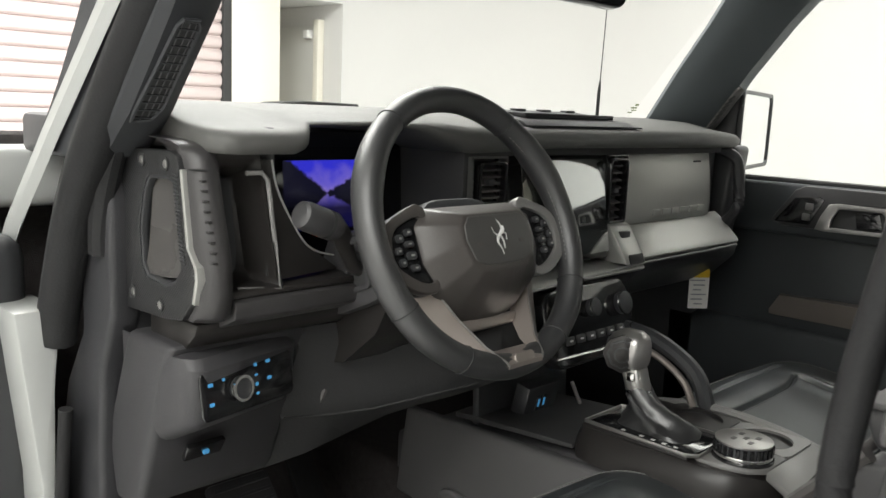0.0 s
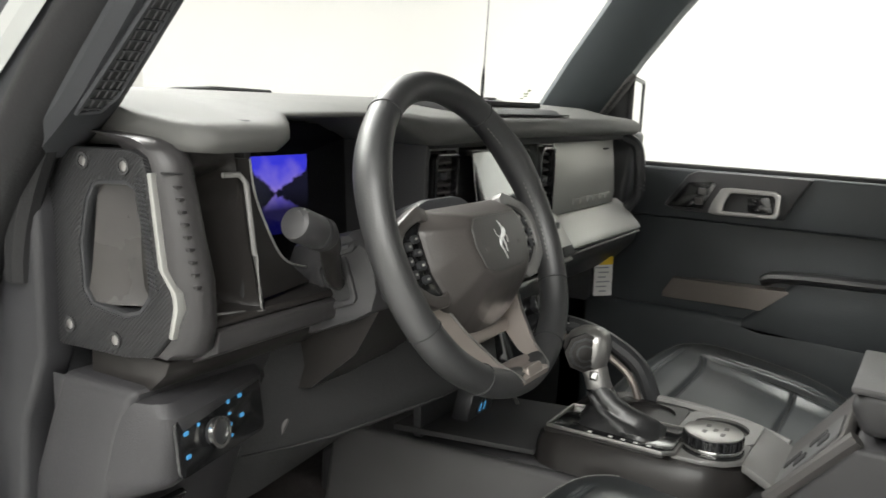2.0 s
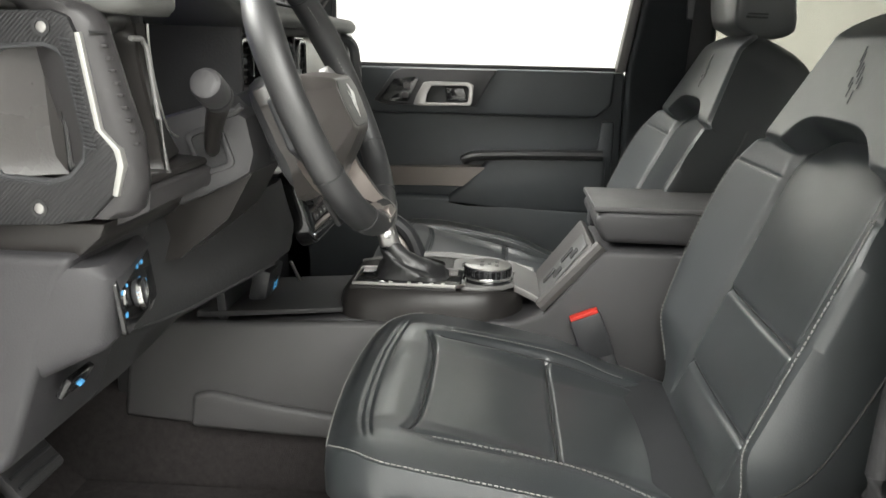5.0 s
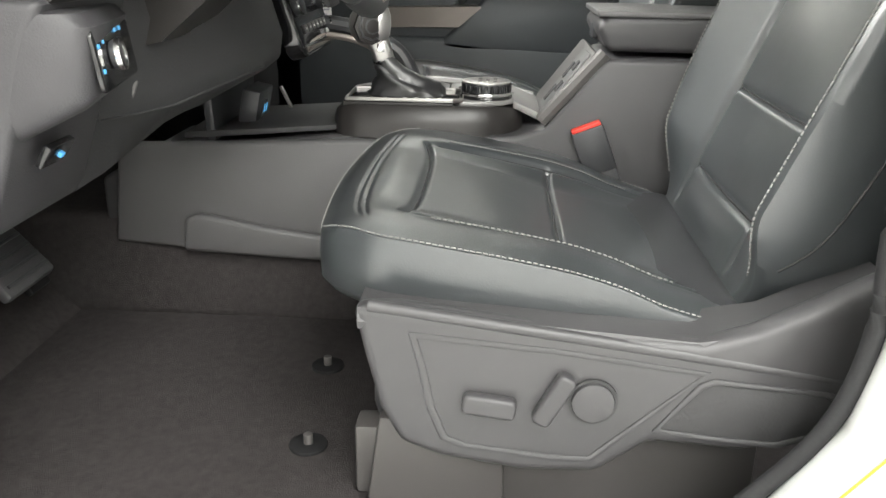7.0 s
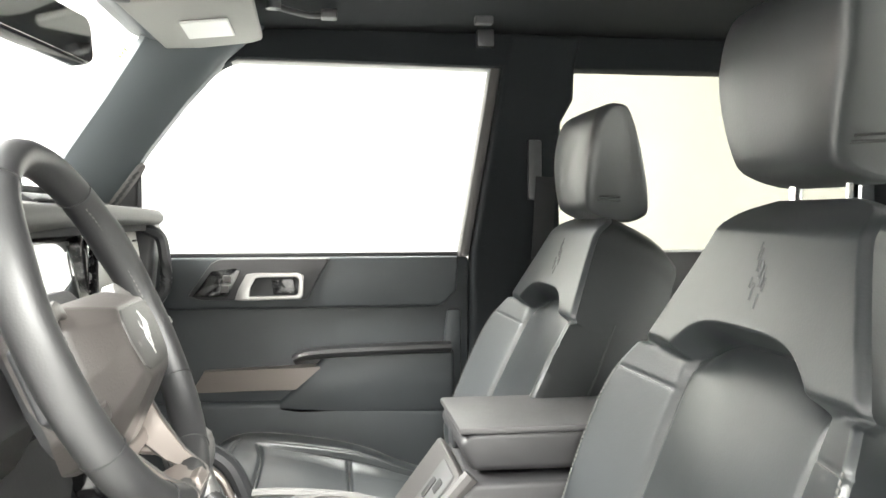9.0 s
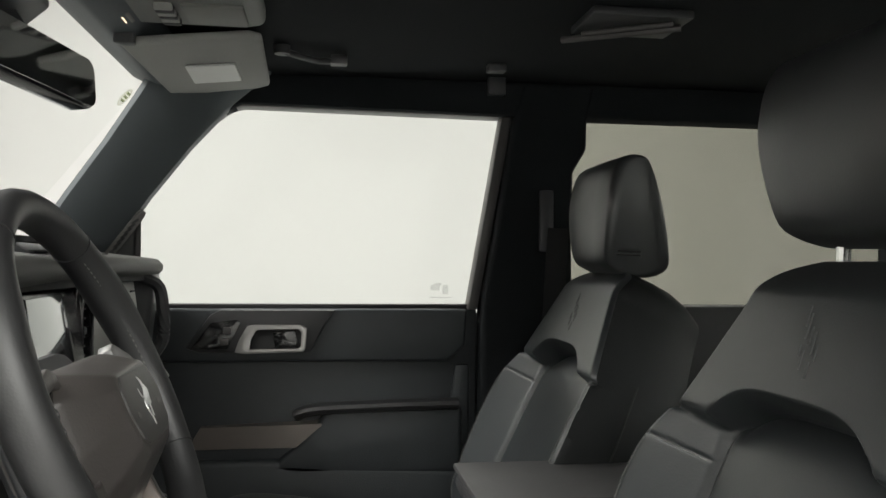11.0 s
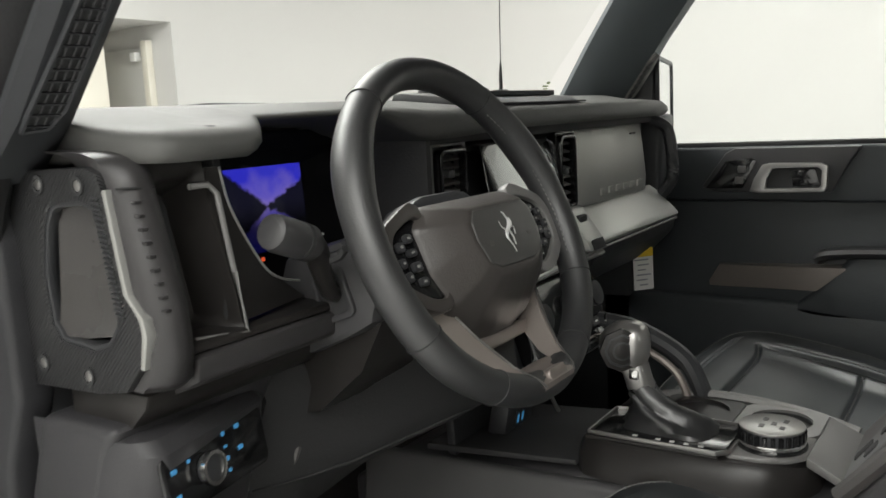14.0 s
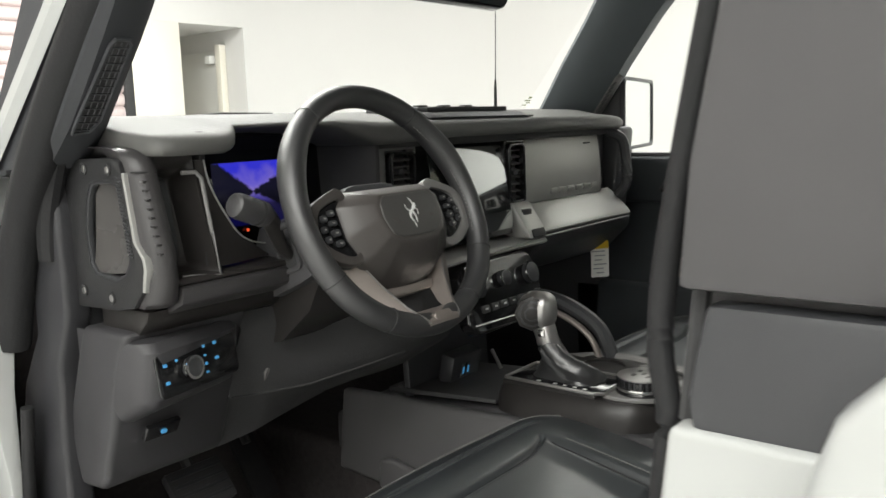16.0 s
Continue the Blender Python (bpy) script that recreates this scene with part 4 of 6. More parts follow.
def back_mesh():
    """The backrest: x across, z up along the back, y forward."""
    bm = bmesh.new()
    nx, nw = 140, 190
    ws = sorted([-0.02 + 0.598 * (j / nw) for j in range(nw + 1)] + [0.4235, 0.4250, 0.4265, 0.4295, 0.4310, 0.4325])
    rows = [[bm.verts.new((back_half(w) * (2 * i / nx - 1), seat_back_d(back_half(w) * (2 * i / nx - 1), w), bowed(back_half(w) * (2 * i / nx - 1), w))) for i in range(nx + 1)] for w in ws]
    for a, b in zip(rows, rows[1:]):
        for i in range(nx):
            bm.faces.new((a[i], a[i + 1], b[i + 1], b[i]))
    rim = rows[0][:] + [r[-1] for r in rows[1:]] + rows[-1][-2::-1] + [r[0] for r in rows[-2:0:-1]]
    last = rim
    for out, y, k in ((1.006, -0.012, 0.0), (1.008, -0.045, 0.1), (1.0, -0.075, 0.7), (0.97, -0.10, 1.0), (0.9, -0.13, 1.0)):
        ring = [bm.verts.new((v.co.x * out, v.co.y * (1 - k) + y, (v.co.z - 0.28) * (1 + (out - 1) * 0.6) + 0.28)) for v in rim]
        for i in range(len(rim)):
            j = (i + 1) % len(rim)
            bm.faces.new((last[i], last[j], ring[j], ring[i])).material_index = 1
        last = ring
    bm.faces.new(last).material_index = 1
    bm.transform(BACK)
    return bm


def moved(bm, m):
    bm.transform(m)
    return bm


def front_seat(cx, label, fwd=0.0, lean=0.0, head=0.0, slide=0.0, lift=0.0, side=M_leather):
    S = Matrix.Translation((cx, 0, 0))
    SC = Matrix.Translation((0, fwd + slide, 0.2 * fwd + lift))
    SB = Matrix.Translation((0, fwd - 0.44, 0.80)) @ pose(0, 0, 0, lean, 0, 0) @ Matrix.Translation((0, 0.44, -0.80))
    SH = SB @ Matrix.Translation((0, 0, head))
    th = thing("front_seat", label, "car seat", (cx, -0.25, 0.55), group="front seats")
    cush = part("seat_cushion", moved(cushion_mesh(), SC @ S), M_leather, th, "black leather cushion with grey stitching", 60)
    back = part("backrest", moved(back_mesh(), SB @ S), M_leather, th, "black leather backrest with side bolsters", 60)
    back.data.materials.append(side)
    # stitching and piping along the edges
    for sgn in (-1, 1):
        edge_line = []
        for y in [0.003 - 0.43 * k / 60 for k in range(61)]:
            u = curve(CUSHION_HALF, y) - 0.004
            edge_line.append(SC @ Vector((cx + sgn * u, y - 0.012 * (u / (u + 0.004)) ** 2 * step(y, -0.1, 0.01), seat_cushion_z(u, y) + 0.0010)))
        part("stitching", dashes(edge_line, 0.0042, 0.0020, 0.0009), M_thread, cush)
        inner = [SC @ Vector((cx + sgn * 0.180, y, seat_cushion_z(0.180, y) + 0.0008)) for y in [-0.12 - 0.26 * k / 40 for k in range(41)]]
        part("stitching", dashes(inner, 0.004, 0.0024, 0.0009), M_thread, cush)
        side = []
        for w in [0.03 + 0.33 * k / 30 for k in range(31)]:
            u = back_half(w) - 0.009
            side.append(SB @ S @ BACK @ Vector((sgn * u, seat_back_d(u, w) + 0.0012, bowed(u, w))))
        part("stitching", dashes(side, 0.0042, 0.002, 0.0010), M_thread, back)
        for w_ in (0.349,):
            across = [SB @ S @ BACK @ Vector((sgn * u, seat_back_d(u, w_) + 0.001, bowed(u, w_))) for u in [0.150 + 0.085 * k / 10 for k in range(11)]]
            part("stitching", dashes(across, 0.004, 0.002, 0.0006), M_thread, back)
        # seam on the side of the backrest
        run = [SB @ S @ BACK @ Vector((sgn * (back_half(w) * 1.008 + 0.0008), -0.030 + 0.030 * math.exp(-(((w - 0.02) / 0.05) ** 2)), w)) for w in [0.05 + 0.36 * k / 24 for k in range(25)]]
        part("side_seam", tube(run, 0.0016, 6), M_black, back)
    front_edge = [SC @ Vector((cx + curve(CUSHION_HALF, 0.003) * s_, 0.005 - 0.012 * s_**2, seat_cushion_z(curve(CUSHION_HALF, 0.003) * s_, 0.003) + 0.0008)) for s_ in [k / 20 - 1 for k in range(41)]]
    part("stitching", dashes(front_edge, 0.0045, 0.0022, 0.0008), M_thread, cush)
    # seams: black tubes in the grooves stand for the shade inside them
    us = [k / 24 - 1 for k in range(49)]
    for y0, bow in ((-0.100, 0.012), (-0.262, 0.0)):
        pts = [(0.160 * f, y0 + bow * f**4) for f in us]
        part("seam", tube([SC @ Vector((cx + u, y, seat_cushion_z(u, y) + 0.0006)) for u, y in pts], 0.0016, 5), M_black, cush)
    for sgn in (-1, 1):
        pts = [SC @ Vector((cx + sgn * 0.165, y, seat_cushion_z(0.165, y) + 0.0006)) for y in [-0.105 - 0.30 * k / 40 for k in range(41)]]
        part("seam", tube(pts, 0.0014, 5), M_black, cush)
        pts = [SB @ S @ BACK @ Vector((sgn * 0.138, seat_back_d(0.138, w) + 0.0006, bowed(0.138, w))) for w in [0.02 + 0.385 * k / 40 for k in range(41)]]
        part("seam", tube(pts, 0.0014, 5), M_black, back)
    for w_ in (0.066, 0.182):
        pts = [SB @ S @ BACK @ Vector((0.130 * f, seat_back_d(0.130 * f, w_) + 0.0006, bowed(0.130 * f, w_))) for f in us]
        part("seam", tube(pts, 0.0014, 5), M_black, back)
    # lumbar emblem pressed into the upper back, as plain strokes
    for k, (du, w0, w1) in enumerate(((-0.016, 0.470, 0.485), (-0.008, 0.476, 0.498), (0.0, 0.484, 0.502), (0.008, 0.490, 0.515), (0.014, 0.502, 0.522), (-0.012, 0.452, 0.468), (0.002, 0.460, 0.478), (0.010, 0.472, 0.484))):
        pts = [SB @ S @ BACK @ Vector((du + 0.1 * (w - w0), seat_back_d(du, w) + 0.0005, bowed(du, w))) for w in (w0, (w0 + w1) / 2, w1)]
        part("embossing", tube(pts, 0.0013, 6, flat=0.5), M_leather, back)
    # headrest
    prof = ((-0.622, 1.342), (-0.605, 1.365), (-0.598, 1.44), (-0.604, 1.50), (-0.622, 1.525), (-0.650, 1.530), (-0.668, 1.515), (-0.690, 1.45), (-0.716, 1.37), (-0.712, 1.342), (-0.67, 1.330))
    rings = []
    for f, g in ((-1.0, 0.70), (-0.992, 0.86), (-0.96, 0.955), (-0.90, 1.0), (-0.4, 1.02), (0.0, 1.03), (0.4, 1.02), (0.90, 1.0), (0.96, 0.955), (0.992, 0.86), (1.0, 0.70)):
        rings.append([(cx + 0.118 * f * (0.72 + 0.28 * step(z, 1.325, 1.425)) * (1 - 0.07 * step(z, 1.47, 1.53)), -0.66 + (y + 0.66) * g, 1.435 + (z - 1.435) * (0.75 + 0.25 * g)) for y, z in prof])
    head = part("headrest", moved(loft([smooth_line(r, 3, True) for r in rings]), SH), M_headleather, th, "black leather headrest", 50)
    for dz, rr in ((1.366, 0.0018), (1.372, 0.0014)):
        part("seam", tube([SH @ Vector((cx + 0.1195 * s, -0.606 - 0.05 * s**4, dz)) for s in [k / 8 - 1 for k in range(17)]], rr, 6), M_black, head)
    for sgn in (-1, 1):
        part("post", moved(tube(((cx + sgn * 0.05, -0.655, 1.28), (cx + sgn * 0.05, -0.660, 1.40)), 0.007, 10), SB), M_chrome, th, "chrome headrest post")
        part("post_collar", disc(SB @ pose(cx + sgn * 0.05, -0.656, 1.308), 0.013, 0.014), M_soft, th)
    # base
    part("seat_base", box(cx - 0.215, cx + 0.215, -0.45, -0.06, 0.64, 0.80, 0.02, 3), M_soft, th)
    for sgn in (-1, 1):
        part("seat_rail", box(cx + sgn * 0.20 - 0.02, cx + sgn * 0.20 + 0.02, -0.48, -0.04, 0.552, 0.64, 0.006), M_trim2, th, "grey seat rail cover")
    return th


driver_seat = front_seat(0.015, "black leather driver seat with power adjusters on its side", 0.0, 0.0, 0.022)
vx = -0.262
outline = ((-0.055, 0.822), (-0.066, 0.77), (-0.080, 0.715), (-0.100, 0.677), (-0.14, 0.662), (-0.22, 0.650), (-0.295, 0.652), (-0.345, 0.690), (-0.43, 0.684), (-0.52, 0.700), (-0.56, 0.735), (-0.57, 0.86), (-0.54, 0.872), (-0.50, 0.850), (-0.43, 0.812), (-0.385, 0.797), (-0.25, 0.806), (-0.10, 0.824))
val = part("side_cover", slab("x", outline, vx, vx - 0.03, 0.011, 3), M_trim, driver_seat, "dark grey plastic side cover")
part("cover_top", loft([[(vx - 0.024, y, z), (vx - 0.030, y, z - 0.012), (vx - 0.028, y, z - 0.02), (vx + 0.05, y, z - 0.02), (vx + 0.05, y, z)] for y, z in ((-0.06, 0.820), (-0.20, 0.811), (-0.38, 0.797), (-0.45, 0.81), (-0.55, 0.86))]), M_trim, val)
frame_o = [(-0.108, 0.800), (-0.118, 0.762), (-0.126, 0.720), (-0.140, 0.684), (-0.160, 0.676), (-0.25, 0.666), (-0.288, 0.666), (-0.312, 0.690), (-0.345, 0.722), (-0.395, 0.770), (-0.25, 0.788)]
cxo, czo = -0.245, 0.730
frame_i = [(cxo + (y - cxo) * 0.93, czo + (z - czo) * 0.89) for y, z in frame_o]
part("raised_border", ring_plate(Matrix.Translation((vx - 0.0275, 0, 0)) @ YZ, frame_o, frame_i, 0.0042, r=0.002), M_trim, val)
part("cover_ridge", tube(smooth_line(((vx - 0.0235, -0.070, 0.822), (vx - 0.025, -0.202, 0.806), (vx - 0.025, -0.387, 0.782), (vx - 0.024, -0.53, 0.762)), 6), 0.0065, 12), M_trim, val)
po = [(-0.352, 0.708), (-0.388, 0.752), (-0.40, 0.757), (-0.50, 0.749), (-0.514, 0.742), (-0.508, 0.722), (-0.492, 0.708), (-0.461, 0.698), (-0.40, 0.702)]
pm = [(-0.437 + (y + 0.437) * 1.10, 0.727 + (z - 0.727) * 1.22) for y, z in po]
part("inset_rim", ring_plate(Matrix.Translation((vx - 0.0280, 0, 0)) @ YZ, pm, po, 0.0045, r=0.002), M_trim, val)
part("rear_inset", slab("x", po, vx - 0.0285, vx - 0.0308, 0.001), M_black, val, "darker grained inset")
part("seat_switch", oslab(Matrix.Translation((vx - 0.029, -0.187, 0.7275)) @ YZ @ pose(0, 0, 0, 0, 0, 7), rounded(0.052, 0.021, 0.006), 0.014, 0.004, 3), M_trim, val, "grey seat slide switch")
part("recline_switch", oslab(Matrix.Translation((vx - 0.029, -0.248, 0.7375)) @ YZ @ pose(0, 0, 0, 0, 0, -62), rounded(0.058, 0.019, 0.006), 0.015, 0.004, 3), M_trim, val, "grey recline switch")
lum = part("lumbar_knob", disc(Matrix.Translation((vx - 0.029, -0.2855, 0.735)) @ YZ, 0.0205, 0.009, 32, 0.002), M_trim, val, "round grey lumbar switch")
part("knob_ring", disc(Matrix.Translation((vx - 0.029, -0.2855, 0.735)) @ YZ, 0.0235, 0.005, 32, hole=0.0208), M_black, lum)
part("front_foot", slab("x", ((-0.055, 0.552), (-0.070, 0.665), (-0.205, 0.655), (-0.208, 0.552)), -0.225, -0.20, 0.006), M_trim2, driver_seat, "grey front rail cover")

# its backrest sides are coloured darker than the driver seat's, as shaded
front_seat(0.708, "black leather passenger seat beside the far door", 0.045, 4.0, 0.0, 0.014, 0.004, M_sideshade)

buck = thing("seat_belt_buckle", "black seat belt buckle with a red release button", "buckle", (0.28, -0.35, 0.86))
BK = pose(0.263, -0.336, 0.850, -22, 0, 0)
part("housing", obox(BK, 0.026, 0.05, 0.072, 0.004), M_soft, buck)
part("release_button", obox(BK @ pose(0, 0.0, 0.037), 0.021, 0.045, 0.008, 0.002), M_red, buck, "red release button")
part("stalk", obox(BK @ pose(0, -0.01, -0.065), 0.014, 0.028, 0.07, 0.003), M_soft, buck)

# ---- centre console ----
con = thing("centre_console", "dark centre console with silver top and padded armrest box", "console", (0.375, -0.1, 0.55))
part("body", slab("x", ((0.44, 0.70), (0.44, 0.78), (0.36, 0.825), (0.05, 0.862), (-0.22, 0.866), (-0.262, 0.880), (-0.345, 0.985), (-0.62, 0.985), (-0.62, 0.66)), 0.268, 0.482, 0.008, 3), M_trim, con)
lone("tunnel", box(0.262, 0.488, -1.2, 0.75, 0.54, 0.72, 0.02, 3), M_carpet, "black carpet over the transmission tunnel", "carpet", kind="structure")
part("side_panel", slab("x", ((0.42, 0.68), (0.40, 0.842), (0.02, 0.858), (-0.10, 0.852), (-0.15, 0.66), (0.30, 0.672)), 0.249, 0.272, 0.008, 3), M_side, con, "grey plastic tunnel side panel")
part("side_bump", slab("x", ((0.305, 0.672), (0.300, 0.728), (0.27, 0.735), (0.16, 0.715), (0.03, 0.70), (0.02, 0.66)), 0.235, 0.252, 0.01, 3), M_side, con)
skirt = [[(x0, y, z0), (x0 + 0.001, y, z0 + 0.02), (x0 + 0.008, y, z1 - 0.006), (x0 + 0.014, y, z1), (0.475, y, z1), (0.487, y, z0)] for y, x0, z0, z1 in ((0.066, 0.300, 0.862, 0.893), (0.060, 0.280, 0.862, 0.900), (0.048, 0.268, 0.861, 0.905), (0.02, 0.263, 0.860, 0.908), (-0.05, 0.262, 0.861, 0.908), (-0.13, 0.264, 0.862, 0.908), (-0.17, 0.270, 0.863, 0.907), (-0.195, 0.283, 0.864, 0.905), (-0.213, 0.303, 0.865, 0.900), (-0.228, 0.330, 0.866, 0.893))]
part("shifter_plinth", loft(skirt), M_pocket, con, "dark plinth under the shifter")


def square_line(w, h, n):
    """An outline of a rectangle with n points, facing those of a circle."""
    out = []
    for k in range(n):
        t = 2 * math.pi * k / n
        c, s = math.cos(t), math.sin(t)
        f = min(w / 2 / abs(c) if abs(c) > 1e-6 else 9, h / 2 / abs(s) if abs(s) > 1e-6 else 9)
        out.append((c * f, s * f))
    return out


ZT = 0.909
part("top_plate", slab("z", ((0.300, -0.120), (0.386, -0.120), (0.386, -0.214), (0.325, -0.214), (0.304, -0.196), (0.292, -0.165), (0.290, -0.130)), ZT - 0.003, ZT + 0.004, 0.0015), M_satin, con, "satin silver console top")
part("gate_bed", box(0.280, 0.386, -0.121, 0.050, ZT - 0.004, ZT + 0.003, 0.0015), M_pocket, con)
for cy in (-0.055, -0.162):
    cell = part("cup_plate", ring_plate(pose(0.432, cy, ZT - 0.003), square_line(0.092, 0.1055, 32), [(0.039 * math.cos(2 * math.pi * k / 32), 0.039 * math.sin(2 * math.pi * k / 32)) for k in range(32)], 0.007, r=0), M_pocket if cy > -0.1 else M_satin, con)
    cup = part("cup_holder", disc(pose(0.432, cy, ZT - 0.05), 0.0405, 0.05, 32, hole=0.0385), M_black, con, "round black cup holder")
    part("cup_floor", disc(pose(0.432, cy, ZT - 0.052), 0.040, 0.003, 32, 0), M_black, cup)
pe = slab("z", ((0.322, -0.213), (0.400, -0.214), (0.478, -0.212), (0.472, -0.262), (0.330, -0.266), (0.314, -0.258)), ZT - 0.010, ZT + 0.002, 0.002)
for v in pe.verts:
    v.co.z -= 0.42 * max(0.0, -0.214 - v.co.y)
part("plate_end", pe, M_satin, con)
part("side_rail", tube(smooth_line(((0.483, 0.06, 0.897), (0.490, -0.05, 0.914), (0.489, -0.17, 0.908), (0.480, -0.25, 0.893)), 5), 0.009, 8, flat=0.8), M_satin, con, "silver console side rail")

# shifter
sh = thing("gear_shifter", "gear shifter with leather boot and silver knob in a black gate", "gear shifter", (0.33, -0.02, ZT))
part("gate_panel", slab("z", ((0.284, 0.040), (0.374, 0.040), (0.378, 0.02), (0.378, -0.118), (0.366, -0.128), (0.292, -0.128), (0.281, -0.115)), ZT + 0.004, ZT + 0.008, 0.0012), M_gloss, sh)
go = [(0.279, 0.046), (0.378, 0.046), (0.384, 0.02), (0.384, -0.122), (0.370, -0.135), (0.288, -0.135), (0.276, -0.120)]
gi = [(0.331 + (x - 0.331) * 0.955, -0.045 + (y + 0.045) * 0.975) for x, y in go]
part("gate_ring", ring_plate(pose(0, 0, ZT + 0.004), go, gi, 0.006), M_silver, sh, "satin silver gate ring")
for k in range(5):
    part("gate_mark", box(0.2865, 0.2915, -0.018 - 0.018 * k - 0.012 * (k > 0), -0.012 - 0.018 * k - 0.012 * (k > 0), ZT + 0.0078, ZT + 0.0086, 0), M_white, sh)
boot = []
for z, cx_, cy_, rx, ry in ((ZT + 0.004, 0.333, -0.048, 0.038, 0.066), (ZT + 0.012, 0.334, -0.047, 0.037, 0.062), (ZT + 0.022, 0.334, -0.042, 0.031, 0.050), (ZT + 0.030, 0.334, -0.034, 0.029, 0.041), (ZT + 0.038, 0.333, -0.027, 0.024, 0.031), (ZT + 0.046, 0.332, -0.020, 0.023, 0.026), (ZT + 0.054, 0.331, -0.015, 0.0195, 0.0205), (ZT + 0.062, 0.330, -0.010, 0.0185, 0.0185)):
    boot.append([(cx_ + rx * math.cos(a) * (1 + 0.14 * math.sin(5 * a + z * 160)), cy_ + ry * math.sin(a) * (1 + 0.13 * math.sin(4 * a + z * 210)), z + 0.0045 * math.sin(3 * a + z * 100)) for a in (2 * math.pi * k / 40 for k in range(40))])
part("boot", loft(boot), M_boot, sh, "creased black leather boot", 60)
neck = []
for z, cy_, hx, hy in ((0.966, -0.009, 0.0165, 0.0155), (0.969, -0.009, 0.0175, 0.0165), (0.985, -0.004, 0.017, 0.0165), (1.000, 0.003, 0.018, 0.019), (1.006, 0.006, 0.016, 0.017)):
    neck.append([(0.331 + math.copysign(abs(math.cos(a)) ** 0.6, math.cos(a)) * hx, cy_ + math.copysign(abs(math.sin(a)) ** 0.6, math.sin(a)) * hy, z) for a in (2 * math.pi * k / 32 for k in range(32))])
kn = part("knob_neck", loft(neck), M_silver, sh, "satin silver neck of the knob", 50)
head_ = []
for z, cy_, rx, ry in ((0.992, 0.008, 0.014, 0.016), (0.998, 0.010, 0.021, 0.024), (1.008, 0.012, 0.0255, 0.030), (1.022, 0.013, 0.027, 0.0325), (1.036, 0.012, 0.0255, 0.031), (1.046, 0.010, 0.021, 0.026), (1.053, 0.008, 0.013, 0.017), (1.055, 0.008, 0.004, 0.006)):
    head_.append([(0.331 + rx * math.copysign(abs(math.cos(a)) ** 0.7, math.cos(a)), cy_ + ry * math.copysign(abs(math.sin(a)) ** 0.7, math.sin(a)), z) for a in (2 * math.pi * k / 32 for k in range(32))])
hd = part("knob_head", loft(head_), M_silver, sh, "rounded silver knob", 50)
KB = Matrix.Translation((0.3105, 0.010, 1.022)) @ pose(0, 0, 0, 0, 0, 32) @ YZ
for r_, h_, mt in ((0.0285, 0.0075, M_pocket), (0.0225, 0.0092, M_soft), (0.0195, 0.0104, M_pocket), (0.0125, 0.0112, M_soft), (0.0100, 0.0118, M_pocket)):
    part("button_ring", disc(KB, r_, h_, 8 if r_ > 0.015 else 24, 0.001), mt, hd)
part("knob_switch", box(0.3105, 0.3155, -0.012, 0.000, 0.983, 0.996, 0.001), M_chrome, kn)
part("boot_collar", disc(pose(0.330, -0.010, 0.963), 0.0185, 0.006, 28, 0.002), M_gloss, sh)

# rotary mode dial
dial = thing("mode_dial", "round silver drive mode dial on the console", "dial", (0.345, -0.172, ZT))
part("dial_foot", disc(pose(0.343, -0.170, ZT + 0.002), 0.0415, 0.006, 36, 0.002), M_gloss, dial)
part("chrome_band", disc(pose(0.343, -0.170, ZT + 0.008), 0.0395, 0.006, 36, 0.001), M_chrome, dial, "chrome band")
for k in range(26):
    a = 2 * math.pi * k / 26
    part("grip_rib", obox(pose(0.343 + 0.0378 * math.cos(a), -0.170 + 0.0378 * math.sin(a), ZT + 0.020, 0, 0, math.degrees(a)), 0.004, 0.0055, 0.012, 0.0008, 1), M_gloss, dial)
part("grip", disc(pose(0.343, -0.170, ZT + 0.013), 0.0370, 0.014, 36, 0.001), M_soft, dial)
part("dial_face", disc(pose(0.343, -0.170, ZT + 0.027), 0.0385, 0.003, 36, 0.001), M_silver, dial, "satin silver dial face")
for k, (dx, dy) in enumerate(((-0.012, 0.012), (0.012, 0.012), (-0.012, -0.012), (0.012, -0.012), (0, 0))):
    part("dial_mark", box(0.345 + dx - 0.005, 0.345 + dx + 0.005, -0.172 + dy - 0.003, -0.172 + dy + 0.003, ZT + 0.0298, ZT + 0.0306, 0), M_trim2, dial)

# sloped switch panel and armrest box
slope = Matrix.Translation((0.378, -0.300, 0.938)) @ Euler((radians(-53), 0, 0)).to_matrix().to_4x4()
sp = part("switch_slope", oslab(slope @ pose(0, 0, -0.004), rounded(0.20, 0.125, 0.008), 0.014, 0.003), M_trim2, con, "grey sloping switch panel")
part("silver_insert", oslab(slope @ pose(-0.045, 0, 0.010), rounded(0.085, 0.110, 0.006), 0.003, 0.001), M_insert2, sp, "satin grey switch insert")
for dx, dy, sx, sy in ((-0.06, -0.028, 0.022, 0.018), (-0.06, 0.012, 0.022, 0.020), (-0.03, 0.03, 0.018, 0.03), (-0.03, -0.015, 0.018, 0.03)):
    part("switch", oslab(slope @ pose(dx, dy, 0.012), rounded(sx, sy, 0.003), 0.003, 0.001), M_black, sp)
part("edge_bar", tube(((0.283, -0.255, 0.888), (0.279, -0.345, 0.992)), 0.011, 8), M_trim2, con, "grey edge bar beside the switches")
lid = part("armrest_lid", slab("x", ((-0.330, 1.030), (-0.348, 0.994), (-0.61, 0.992), (-0.61, 1.046), (-0.345, 1.046)), 0.287, 0.478, 0.010, 4), M_trim, con, "padded dark armrest lid")
